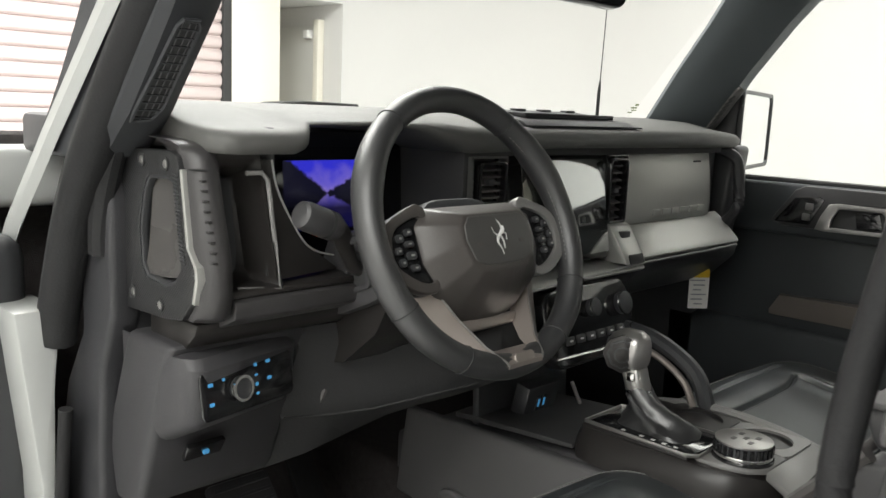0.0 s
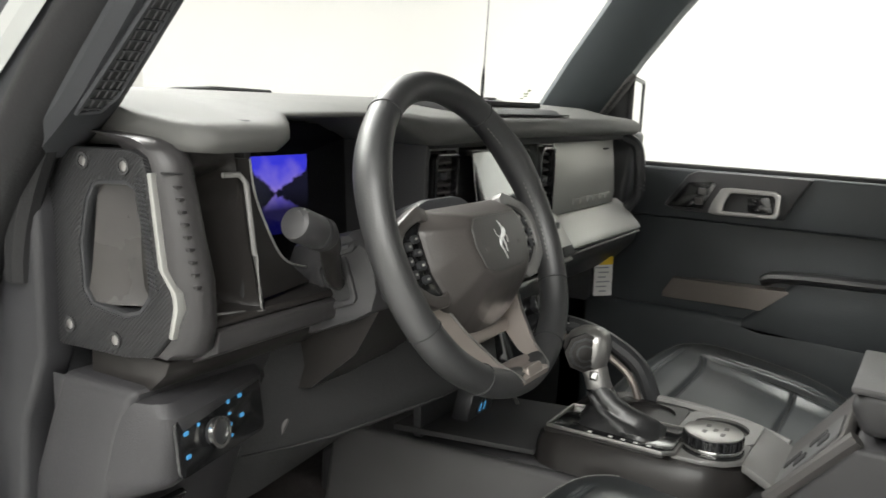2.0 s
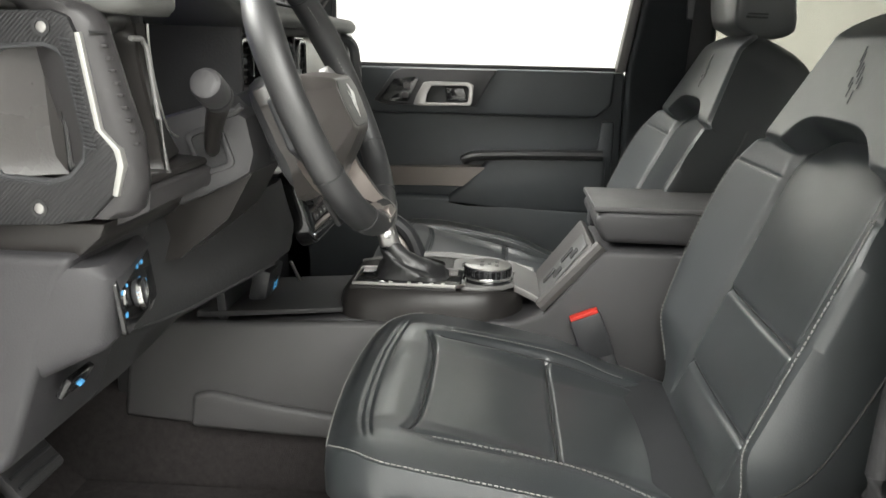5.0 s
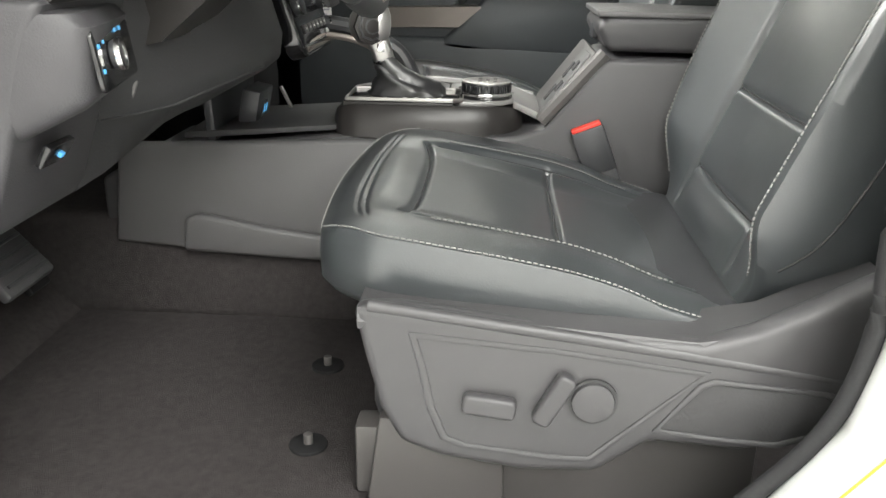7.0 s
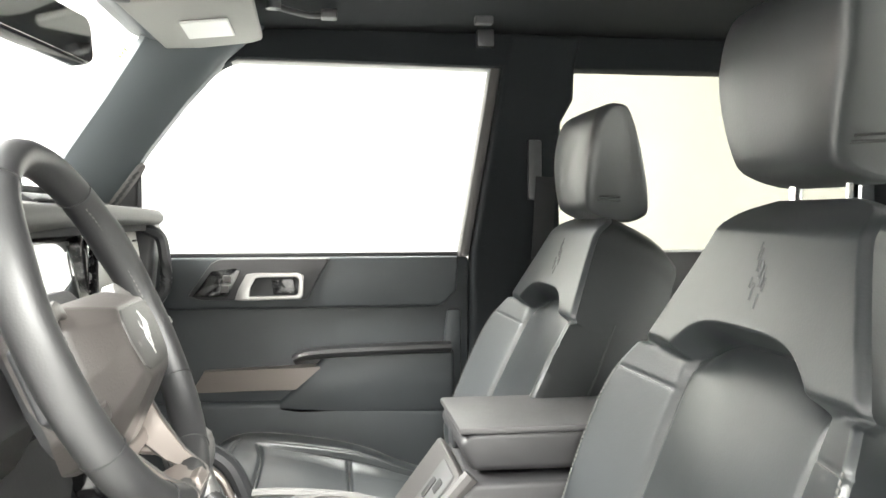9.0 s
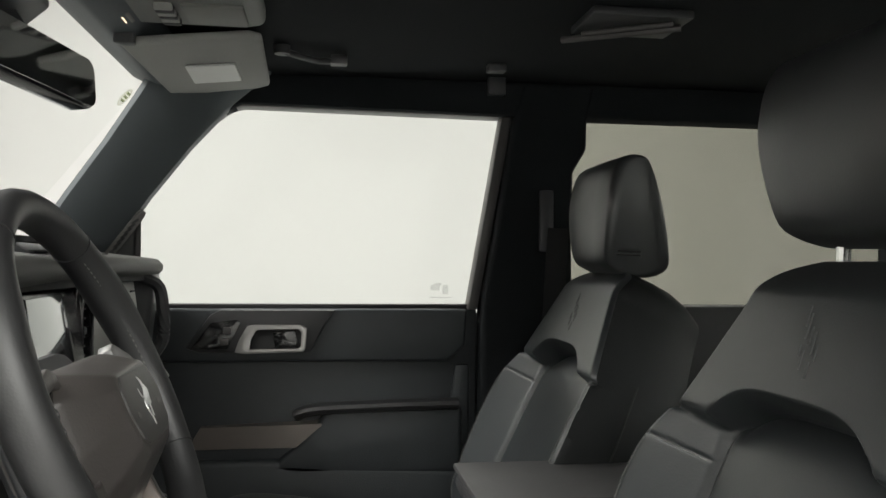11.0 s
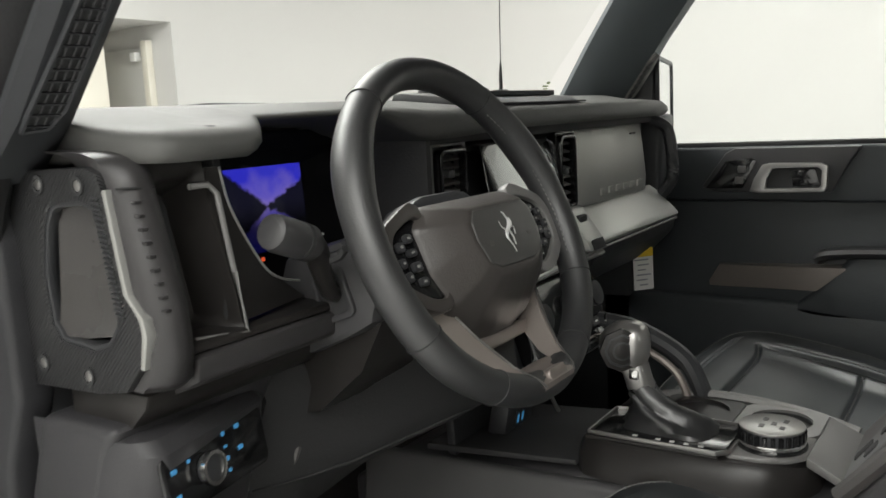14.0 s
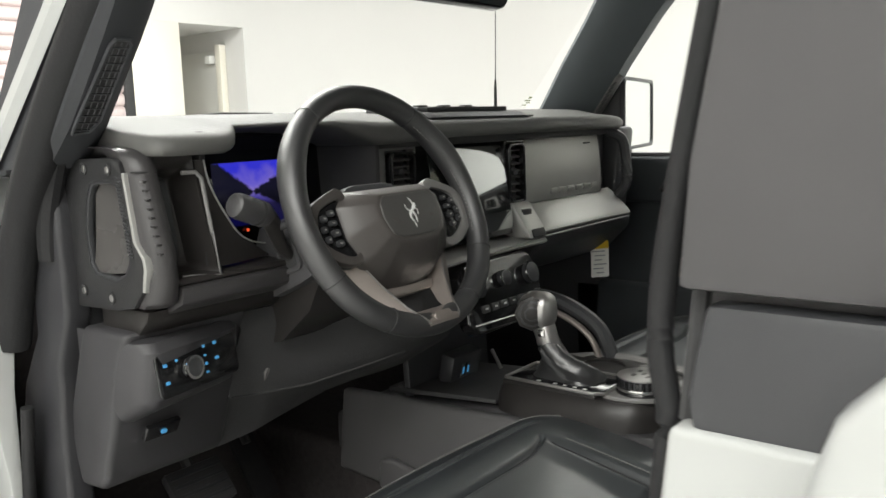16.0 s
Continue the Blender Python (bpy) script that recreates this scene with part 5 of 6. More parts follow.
part("lid_top", slab("z", ((0.286, -0.331), (0.479, -0.331), (0.479, -0.61), (0.286, -0.61)), 1.043, 1.052, 0.003, 2), M_side, lid, "grey soft armrest top")
part("latch", box(0.36, 0.40, -0.345, -0.332, 1.005, 1.03, 0.004), M_soft, lid)

# cubby with charging sockets before the shifter
cub = thing("charging_cubby", "black storage cubby with blue lit charging sockets", "cubby", (0.40, 0.2, 0.85))
part("tray", slab("x", ((0.06, 0.868), (0.06, 0.876), (0.30, 0.858), (0.30, 0.848)), 0.272, 0.478, 0.002), M_black, cub)
part("rear_wall", slab("x", ((0.250, 0.845), (0.262, 1.06), (0.275, 1.06), (0.265, 0.845)), 0.275, 0.52, 0.003), M_soft, cub)
part("socket_block", obox(pose(0.375, 0.212, 0.888, 12, 0, 0), 0.085, 0.03, 0.055, 0.004), M_soft, cub)
for k in range(2):
    so = part("charging_socket", obox(pose(0.362 + 0.014 * k, 0.1965, 0.882, 12, 0, 0), 0.009, 0.003, 0.026, 0.001), M_black, cub)
    part("socket_light", obox(pose(0.362 + 0.014 * k, 0.1945, 0.882, 12, 0, 0), 0.0045, 0.0015, 0.014, 0.0004), M_blue, so, "blue lit tongue")
part("silver_edge", tube(((0.440, 0.185, 0.905), (0.448, 0.170, 0.868)), 0.0035, 6), M_silver, cub, "thin silver divider")
gh = thing("knee_grab_bar", "curved black knee bar with silver inlay beside the console", "grab bar", (0.49, 0.1, 0.95))
part("bar", tube(smooth_line(((0.487, 0.17, 1.005), (0.491, 0.11, 1.008), (0.494, 0.05, 0.996), (0.494, -0.015, 0.960), (0.490, -0.045, 0.905)), 6), 0.014, 10), M_soft, gh)
part("inlay", tube(smooth_line(((0.474, 0.16, 0.988), (0.476, 0.11, 0.990), (0.478, 0.05, 0.979), (0.478, -0.005, 0.946), (0.476, -0.028, 0.900)), 6), 0.006, 8), M_bronze, gh, "warm grey inlay")

# ---- dashboard ----
dash = thing("dashboard", "grey and black dashboard with wide touchscreen and silver accents", "dashboard", (0.36, 0.25, 1.1))
def pad_ring(x, yf, zb, zt):
    return [(x, y, z) for y, z in ((0.47, 1.30), (0.47, 1.360), (0.40, 1.360), (0.30, 1.355), (0.22, zt + 0.008), (yf + 0.030, zt + 0.003), (yf + 0.012, zt), (yf + 0.003, zt - 0.35 * (zt - zb)), (yf + 0.003, zb + 0.3 * (zt - zb)), (yf + 0.010, zb), (yf + 0.03, zb), (0.26, zb))]


PAD_LINE = ((-0.275, 0.185, 1.316, 1.324), (-0.2735, 0.165, 1.311, 1.328), (-0.270, 0.150, 1.308, 1.330), (-0.262, 0.141, 1.3075, 1.331), (-0.25, 0.137, 1.307, 1.331), (-0.178, 0.136, 1.307, 1.331), (-0.160, 0.142, 1.312, 1.334), (-0.153, 0.150, 1.324, 1.338), (-0.147, 0.160, 1.336, 1.343), (-0.02, 0.160, 1.338, 1.345), (0.04, 0.156, 1.334, 1.344), (0.085, 0.148, 1.318, 1.342), (0.115, 0.140, 1.305, 1.338), (0.16, 0.138, 1.306, 1.338), (0.30, 0.138, 1.311, 1.338), (0.60, 0.138, 1.311, 1.338), (0.885, 0.140, 1.310, 1.337), (0.925, 0.150, 1.311, 1.334), (0.945, 0.172, 1.314, 1.332), (0.968, 0.22, 1.318, 1.331))
part("upper_pad", loft([pad_ring(*p) for p in PAD_LINE]), M_pad, dash, "grey grained soft dash top", 80)
# tray on top of the dash, in the middle
tray = part("top_tray", slab("x", ((0.165, 1.340), (0.185, 1.352), (0.30, 1.366), (0.315, 1.365), (0.32, 1.35)), 0.26, 0.56, 0.004), M_soft, dash, "black accessory tray")
part("tray_slot", box(0.29, 0.53, 0.20, 0.275, 1.355, 1.3625, 0.001), M_black, tray)
for k in range(4):
    part("tray_cap", box(0.30 + 0.07 * k, 0.325 + 0.07 * k, 0.285, 0.30, 1.362, 1.3685, 0.001), M_trim, tray)
part("tray_line", box(0.255, 0.565, 0.162, 0.170, 1.3425, 1.345, 0.0005), M_black, tray)

# main face
part("core", box(0.125, 0.955, 0.215, 0.40, 1.06, 1.312, 0.01), M_soft, dash)
part("core_left", box(-0.285, 0.13, 0.312, 0.40, 1.02, 1.33, 0.01), M_soft, dash)
part("shadow_gap", box(0.14, 0.93, 0.178, 0.215, 1.298, 1.312, 0.002), M_black, dash)
gp = part("glove_panel", slab("x", ((0.192, 1.298), (0.186, 1.26), (0.180, 1.20), (0.182, 1.172), (0.215, 1.165), (0.215, 1.298)), 0.566, 0.876, 0.003), M_panel, dash, "brushed grey passenger panel")
for k in range(6):
    part("raised_mark", box(0.655 + 0.034 * k, 0.680 + 0.034 * k, 0.1785, 0.184, 1.183, 1.195, 0.0015), M_panel, gp, "raised plain bar in place of the maker's lettering")
part("panel_catch", box(0.79, 0.815, 0.1765, 0.180, 1.280, 1.2835, 0.0008), M_black, gp)
part("shelf", slab("x", ((0.195, 1.176), (0.180, 1.166), (0.142, 1.130), (0.135, 1.120), (0.145, 1.112), (0.215, 1.112)), 0.560, 0.930, 0.003), M_panel, dash, "brushed grey ledge")
part("shelf_left", slab("x", ((0.195, 1.118), (0.145, 1.108), (0.138, 1.100), (0.148, 1.094), (0.215, 1.094)), 0.230, 0.575, 0.003), M_panel, dash, "brushed grey ledge under the screen")
part("bright_edge", tube(((0.235, 0.139, 1.0965), (0.560, 0.137, 1.111), (0.925, 0.138, 1.112), (0.936, 0.16, 1.118)), 0.0022, 6), M_satin, dash, "thin bright edge")
part("under_pad", slab("x", ((0.15, 1.112), (0.155, 1.085), (0.21, 1.03), (0.40, 0.98), (0.40, 1.112)), 0.56, 0.962, 0.01, 3), M_soft, dash, "black knee padding")

# touchscreen
scr = part("touchscreen", slab("x", ((0.190, 1.297), (0.168, 1.122), (0.215, 1.115), (0.215, 1.297)), 0.238, 0.497, 0.003), M_gloss, dash, "wide gloss touchscreen, switched off")
sg = slab("x", ((0.1870, 1.291), (0.1675, 1.136), (0.170, 1.136), (0.1895, 1.291)), 0.246, 0.488, 0.0006)
for v in sg.verts:
    v.co.y += 0.075 * (v.co.x - 0.49) + 0.045 * (v.co.z - 1.291)
part("screen_glass", sg, M_screen, scr, "dark reflecting screen glass")


def air_vent(name, x0, x1, z0, z1, y, rows, label):
    v = part(name, ring_plate(Matrix.Translation(((x0 + x1) / 2, y, (z0 + z1) / 2)) @ pose(0, 0, 0, 90, 0, 0), rounded(x1 - x0, z1 - z0, 0.010), rounded(x1 - x0 - 0.012, z1 - z0 - 0.012, 0.007), 0.012, r=0.0015), M_gloss, dash, label)
    part("vent_back", box(x0 + 0.003, x1 - 0.003, y + 0.02, y + 0.024, z0 + 0.003, z1 - 0.003, 0), M_black, v)
    for k in range(rows):
        zz = z0 + 0.012 + (z1 - z0 - 0.024) * k / (rows - 1)
        part("slat", obox(pose((x0 + x1) / 2, y + 0.006, zz, 18, 0, 0), x1 - x0 - 0.011, 0.016, 0.0030, 0.0006, 1), M_trim2, v)
    part("vent_tab", box((x0 + x1) / 2 - 0.007, (x0 + x1) / 2 + 0.007, y - 0.008, y + 0.004, (z0 + z1) / 2 - 0.004, (z0 + z1) / 2 + 0.006, 0.002), M_soft, v)
    return v


air_vent("air_vent", 0.168, 0.232, 1.226, 1.291, 0.191, 5, "upright gloss black air vent with slats")
air_vent("air_vent", 0.503, 0.560, 1.176, 1.292, 0.190, 8, "tall gloss black air vent with slats")
part("vent_surround", ring_plate(Matrix.Translation((0.195, 0.205, 1.209)) @ pose(0, 0, 0, 90, 0, 0), [(-0.045, -0.089), (0.045, -0.089), (0.045, 0.089), (-0.045, 0.089)], [(-0.031, 0.014), (0.041, 0.014), (0.041, 0.085), (-0.031, 0.085)], 0.018, r=0.002), M_face, dash, "grey panel round the air vent")
part("vent_surround", ring_plate(Matrix.Translation((0.532, 0.205, 1.229)) @ pose(0, 0, 0, 90, 0, 0), [(-0.035, -0.069), (0.035, -0.069), (0.035, 0.069), (-0.035, 0.069)], [(-0.030, -0.055), (0.029, -0.055), (0.029, 0.064), (-0.030, 0.064)], 0.020, r=0.002), M_gloss, dash)
ff = part("vent_foot", slab("x", ((0.172, 1.178), (0.135, 1.125), (0.130, 1.112), (0.195, 1.112), (0.195, 1.178)), 0.500, 0.563, 0.005, 2), M_panel, dash)
part("small_switch", box(0.516, 0.546, 0.156, 0.168, 1.150, 1.166, 0.003), M_soft, ff)
part("foot_hollow", slab("x", ((0.1345, 1.130), (0.129, 1.118), (0.128, 1.114), (0.14, 1.114)), 0.510, 0.553, 0.0008), M_black, ff)

# passenger grab handle at the far end
part("end_handle", tube(smooth_line(((0.905, 0.185, 1.305), (0.930, 0.158, 1.285), (0.936, 0.150, 1.23), (0.939, 0.152, 1.185), (0.930, 0.175, 1.150)), 6), 0.012, 8), M_soft, dash, "black grab handle at the dash end")
part("end_cap", slab("x", ((0.17, 1.312), (0.19, 1.12), (0.40, 1.10), (0.40, 1.312)), 0.955, 1.02, 0.012, 3), M_soft, dash)

# instrument cluster
cl = part("cluster_hood", slab("z", ((-0.200, 0.312), (-0.200, 0.165), (-0.191, 0.165), (-0.182, 0.302), (0.112, 0.302), (0.118, 0.165), (0.128, 0.165), (0.128, 0.312)), 1.13, 1.335, 0.002), M_black, dash)
part("cluster_glass", slab("x", ((0.290, 1.325), (0.278, 1.145), (0.296, 1.145), (0.302, 1.325)), -0.182, 0.118, 0.001), M_gloss, cl, "gloss black instrument panel")


def sloped(x, z):
    return (x + 0.022, 0.2895 - (1.325 - z) * 0.075, z - 0.002)


def picture(name, pts, material, lift, label=""):
    bm = bmesh.new()
    va = [bm.verts.new(Vector(sloped(x, z)) + Vector((0, -lift, 0))) for x, z in pts]
    vb = [bm.verts.new(Vector(sloped(x, z)) + Vector((0, 0.0005 - lift, 0))) for x, z in pts]
    bm.faces.new(va)
    bm.faces.new(vb[::-1])
    for i in range(len(pts)):
        j = (i + 1) % len(pts)
        bm.faces.new((va[j], va[i], vb[i], vb[j]))
    return part(name, bm, material, disp, label)


def mountain_picture():
    """A lit picture of a valley: a violet sky between dark slopes, mirrored in a lake."""
    m = bpy.data.materials.new("screen_mountain_picture")
    m.use_nodes = True
    nt = m.node_tree
    b = nt.nodes["Principled BSDF"]

    def calc(op, a, c):
        n = nt.nodes.new("ShaderNodeMath")
        n.operation = op
        for k, v in enumerate((a, c)):
            if isinstance(v, float):
                n.inputs[k].default_value = v
            else:
                nt.links.new(v, n.inputs[k])
        return n.outputs[0]

    tex = nt.nodes.new("ShaderNodeTexCoord")
    xyz = nt.nodes.new("ShaderNodeSeparateXYZ")
    nt.links.new(tex.outputs["Object"], xyz.inputs[0])
    rough = node(nt, "ShaderNodeTexNoise", Scale=110.0, Detail=4.0)
    mist = node(nt, "ShaderNodeTexNoise", Scale=38.0, Detail=3.0)
    nt.links.new(tex.outputs["Object"], rough.inputs["Vector"])
    nt.links.new(tex.outputs["Object"], mist.inputs["Vector"])
    u = calc("DIVIDE", calc("ADD", xyz.outputs[0], 0.096), 0.13)
    v = calc("DIVIDE", calc("SUBTRACT", xyz.outputs[2], 1.195), 0.093)
    far = calc("MAXIMUM", v, calc("SUBTRACT", 1.04, v))
    left = calc("SUBTRACT", 1.06, calc("MULTIPLY", u, 0.98))
    right = calc("ADD", 0.20, calc("MULTIPLY", u, 0.60))
    crest = calc("ADD", calc("MAXIMUM", left, right), calc("MULTIPLY", calc("SUBTRACT", rough.outputs[0], 0.5), 0.16))
    sky = nt.nodes.new("ShaderNodeMapRange")
    sky.inputs["From Min"].default_value, sky.inputs["From Max"].default_value = -0.015, 0.03
    nt.links.new(calc("SUBTRACT", far, crest), sky.inputs[0])
    ramp = nt.nodes.new("ShaderNodeValToRGB")
    ramp.color_ramp.elements[0].position, ramp.color_ramp.elements[0].color = 0.5, (0.20, 0.15, 0.52, 1)
    ramp.color_ramp.elements[1].position, ramp.color_ramp.elements[1].color = 0.95, (0.03, 0.03, 0.56, 1)
    nt.links.new(calc("ADD", far, calc("MULTIPLY", calc("SUBTRACT", mist.outputs[0], 0.5), 0.7)), ramp.inputs[0])
    slope = nt.nodes.new("ShaderNodeMix")
    slope.data_type = "RGBA"
    slope.inputs["A"].default_value = (0.006, 0.006, 0.016, 1)
    nt.links.new(sky.outputs[0], slope.inputs["Factor"])
    nt.links.new(ramp.outputs[0], slope.inputs["B"])
    nt.links.new(slope.outputs["Result"], b.inputs["Emission Color"])
    water = nt.nodes.new("ShaderNodeMapRange")
    water.inputs["From Min"].default_value, water.inputs["From Max"].default_value = 0.30, 0.58
    water.inputs["To Min"].default_value, water.inputs["To Max"].default_value = 0.05, 0.75
    nt.links.new(v, water.inputs[0])
    nt.links.new(water.outputs[0], b.inputs["Emission Strength"])
    b.inputs["Base Color"].default_value = (0.01, 0.01, 0.012, 1)
    b.inputs["Roughness"].default_value = 0.1
    return m


M_picture = mountain_picture()
disp = part("display", slab("x", ((0.2875, 1.305), (0.2795, 1.190), (0.286, 1.190), (0.294, 1.305)), -0.109, 0.108, 0.001), M_screenoff, dash, "lit cluster display with a blue mountain picture")
picture("screen_picture", ((-0.118, 1.29), (0.012, 1.29), (0.012, 1.197), (-0.118, 1.197)), M_picture, 0.0008, "lit blue and violet mountain picture")
part("telltale", obox(pose(-0.045, 0.276, 1.188, 0, 0, 0), 0.004, 0.002, 0.0045, 0.0005), M_amber, cl, "small red telltale")
part("telltale", obox(pose(0.050, 0.2745, 1.202, 0, 0, 0), 0.008, 0.001, 0.003, 0.0003), M_white, cl)
cheek = []
for tx, ty, z, cx_, cy_ in ((-0.208, 0.166, 1.300, -0.200, 0.1605), (-0.206, 0.165, 1.270, -0.192, 0.1625), (-0.203, 0.161, 1.240, -0.175, 0.1655), (-0.199, 0.156, 1.205, -0.150, 0.1685), (-0.197, 0.154, 1.190, -0.128, 0.1715), (-0.195, 0.152, 1.165, -0.092, 0.1745)):
    cheek.append([(tx, ty, z), (cx_, cy_, z), (cx_, cy_ + 0.012, z), (tx, ty + 0.012, z)])
part("cluster_cheek", loft(cheek), M_pocket, dash, "smooth dark panel beside the instruments", 40)
part("cluster_rim", tube(smooth_line(((-0.200, 0.158, 1.30), (-0.192, 0.160, 1.27), (-0.175, 0.163, 1.24), (-0.150, 0.166, 1.205), (-0.128, 0.169, 1.190), (-0.100, 0.172, 1.182)), 6), 0.0012, 6), M_panel, dash, "thin silver cluster rim")

# driver end: a hollow dark side pocket with silver L trim
def pocket_ring(z):
    lo, hi = step(z, 1.150, 1.172), 1 - step(z, 1.272, 1.300)
    front = []
    right = along(((1.14, -0.192), (1.29, -0.207), (1.31, -0.208)), z)
    for k in range(15):
        f = k / 14
        x = -0.268 + (right + 0.268) * f
        y = along(((1.14, 0.150), (1.16, 0.151), (1.29, 0.167), (1.31, 0.172)), z) + 0.052 * lo * hi * step(f, 0.02, 0.35) * (1 - step(f, 0.84, 0.99))
        front.append((x, y, z))
    return front + [(right, 0.262, z), (-0.268, 0.262, z)]


sp_ = part("side_pocket", loft([pocket_ring(1.135 + 0.174 * k / 24) for k in range(25)]), M_pocket, dash, "hollow smooth dark side pocket", 60)
part("silver_trim", tube(((-0.230, 0.162, 1.286), (-0.212, 0.160, 1.286), (-0.205, 0.158, 1.278), (-0.199, 0.152, 1.21), (-0.193, 0.147, 1.157), (-0.217, 0.150, 1.158), (-0.244, 0.156, 1.160)), 0.0027, 8), M_satin, sp_, "silver L-shaped trim")
part("pocket_sill", slab("x", ((0.146, 1.160), (0.144, 1.152), (0.24, 1.148), (0.24, 1.165)), -0.262, -0.085, 0.003), M_pocket, dash, "dark sill")
part("lower_band", slab("x", ((0.150, 1.152), (0.140, 1.149), (0.142, 1.129), (0.165, 1.118), (0.25, 1.085), (0.25, 1.152)), -0.256, -0.02, 0.003, 2), M_end, dash, "smooth dark lower band")
part("band_under", slab("x", ((0.172, 1.122), (0.178, 1.108), (0.200, 1.088), (0.28, 1.07), (0.28, 1.122)), -0.284, 0.06, 0.004, 2), M_pocket, dash)

# driver end handle block
hb = part("end_block", loft([[(-0.291 + k, y, z) for k, y, z in ((0.0, y0 + 0.05, z0), (-0.002, y0 + 0.016, z0), (0.008, y0 + 0.004, z0), (0.018, y0, z0), (0.029, y0 + 0.003, z0), (0.036, y0 + 0.016, z0), (0.036, y0 + 0.09, z0))] for y0, z0 in ((0.150, 1.128), (0.139, 1.136), (0.133, 1.16), (0.136, 1.20), (0.148, 1.24), (0.160, 1.285), (0.163, 1.297), (0.168, 1.306), (0.177, 1.3135), (0.192, 1.318), (0.215, 1.320), (0.24, 1.321))]), M_end, dash, "rounded grey dash end block", 50)
part("block_seam", tube(((-0.2935, 0.170, 1.2905), (-0.2800, 0.1625, 1.2900), (-0.2620, 0.1645, 1.2885), (-0.2545, 0.178, 1.2880)), 0.0012, 6), M_black, hb)
for k in range(9):
    zz = 1.279 - 0.0105 * k
    yy = along(((1.16, 0.133), (1.20, 0.136), (1.24, 0.148), (1.285, 0.160)), zz)
    part("raised_mark", box(-0.2850, -0.2790, yy + 0.0012, yy + 0.008, zz - 0.0012, zz + 0.0012, 0.0005), M_end, hb, "raised plain bar in place of lettering")
po_ = [(0.287, 1.306), (0.20, 1.308), (0.186, 1.303), (0.181, 1.290), (0.167, 1.210), (0.152, 1.192), (0.150, 1.178), (0.157, 1.150), (0.178, 1.128), (0.215, 1.122), (0.312, 1.118), (0.334, 1.15), (0.334, 1.23), (0.306, 1.285), (0.297, 1.302)]
pi_ = [(0.240, 1.279), (0.210, 1.281), (0.198, 1.277), (0.192, 1.267), (0.184, 1.225), (0.179, 1.198), (0.181, 1.180), (0.194, 1.165), (0.214, 1.159), (0.258, 1.163), (0.269, 1.175), (0.273, 1.22), (0.263, 1.26), (0.254, 1.275), (0.248, 1.278)]
gr = thing("grab_frame", "black ribbed grab frame bolted round a grey recess", "grab handle", (-0.31, 0.22, 1.2))
part("frame", ring_plate(Matrix.Translation((-0.286, 0, 0)) @ YZ, po_, pi_, 0.013, r=0.003), M_ribbed, gr)
ii = [(0.224 + (y - 0.224) * 0.94, 1.22 + (z - 1.22) * 0.94) for y, z in pi_]
part("inner_lip", ring_plate(Matrix.Translation((-0.288, 0, 0)) @ YZ, [(0.224 + (y - 0.224) * 1.02, 1.22 + (z - 1.22) * 1.02) for y, z in pi_], ii, 0.009, r=0.002), M_soft, gr, "black inner lip")
part("recess_wall", ring_plate(Matrix.Translation((-0.238, 0, 0)) @ YZ, [(0.224 + (y - 0.224) * 1.03, 1.22 + (z - 1.22) * 1.03) for y, z in pi_], pi_, 0.060, r=0), M_soft, gr)
part("recess_back", slab("x", [(0.224 + (y - 0.224) * 1.02, 1.22 + (z - 1.22) * 1.02) for y, z in pi_], -0.238, -0.232, 0), M_soft, gr)
part("recess_insert", loft([[(-0.287 + dx, 0.262 - 0.006 * (z - 1.22) / 0.06, z), (-0.283 + dx, 0.250, z), (-0.262 + dx, 0.222, z), (-0.250 + dx, 0.192, z), (-0.244 + dx, 0.192, z), (-0.255 + dx, 0.226, z), (-0.275 + dx, 0.258, z)] for z, dx in ((1.164, -0.011), (1.169, -0.009), (1.180, -0.006), (1.197, -0.004), (1.225, -0.003), (1.255, -0.002), (1.290, -0.001))]), M_insert, gr, "satin warm grey recess insert", 60)
ve = part("side_vent", ring_plate(Matrix.Translation((-0.262, 0, 0)) @ YZ, [(0.208, 1.274), (0.198, 1.272), (0.187, 1.20), (0.189, 1.176), (0.207, 1.166), (0.210, 1.22)], [(0.204, 1.266), (0.200, 1.264), (0.192, 1.20), (0.193, 1.182), (0.202, 1.175), (0.205, 1.22)], 0.014, r=0.001), M_gloss, gr, "narrow upright vent inside the recess")
for z0, z1 in ((1.232, 1.260), (1.182, 1.220)):
    part("slat", slab("x", ((0.1965, z0), (0.2015, z0), (0.2035, z1), (0.1985, z1)), -0.260, -0.268, 0.001), M_satin, ve, "pale vent slat")
part("vent_tab", box(-0.274, -0.262, 0.195, 0.203, 1.221, 1.231, 0.001), M_black, ve)
for y, z in ((0.262, 1.2945), (0.2085, 1.2935), (0.287, 1.141), (0.224, 1.137)):
    bt = part("bolt", disc(Matrix.Translation((-0.298, y, z)) @ YZ, 0.0078, 0.003, 20, hole=0.0052), M_black, gr)
    part("bolt_head", disc(Matrix.Translation((-0.298, y, z)) @ YZ, 0.0050, 0.003, 16, 0.0015), M_silver, bt, "bright bolt head")
band = [(0.1815, 1.290), (0.1765, 1.290), (0.1635, 1.208), (0.1475, 1.191), (0.1452, 1.177), (0.1522, 1.1495), (0.1575, 1.1505), (0.1512, 1.178), (0.1530, 1.188), (0.1685, 1.205)]
part("silver_strip", slab("x", band, -0.287, -0.2985, 0.001), M_panel, gr, "flat silver accent strip")
for k in range(24):
    zz = 1.284 - 0.0040 * k
    part("tread_rib", obox(pose(-0.2995, along(((1.19, 0.171), (1.21, 0.1745), (1.285, 0.187)), zz) + 0.002, zz, 12, 0, 0), 0.0022, 0.011, 0.0018, 0.0004, 1), M_soft, gr)

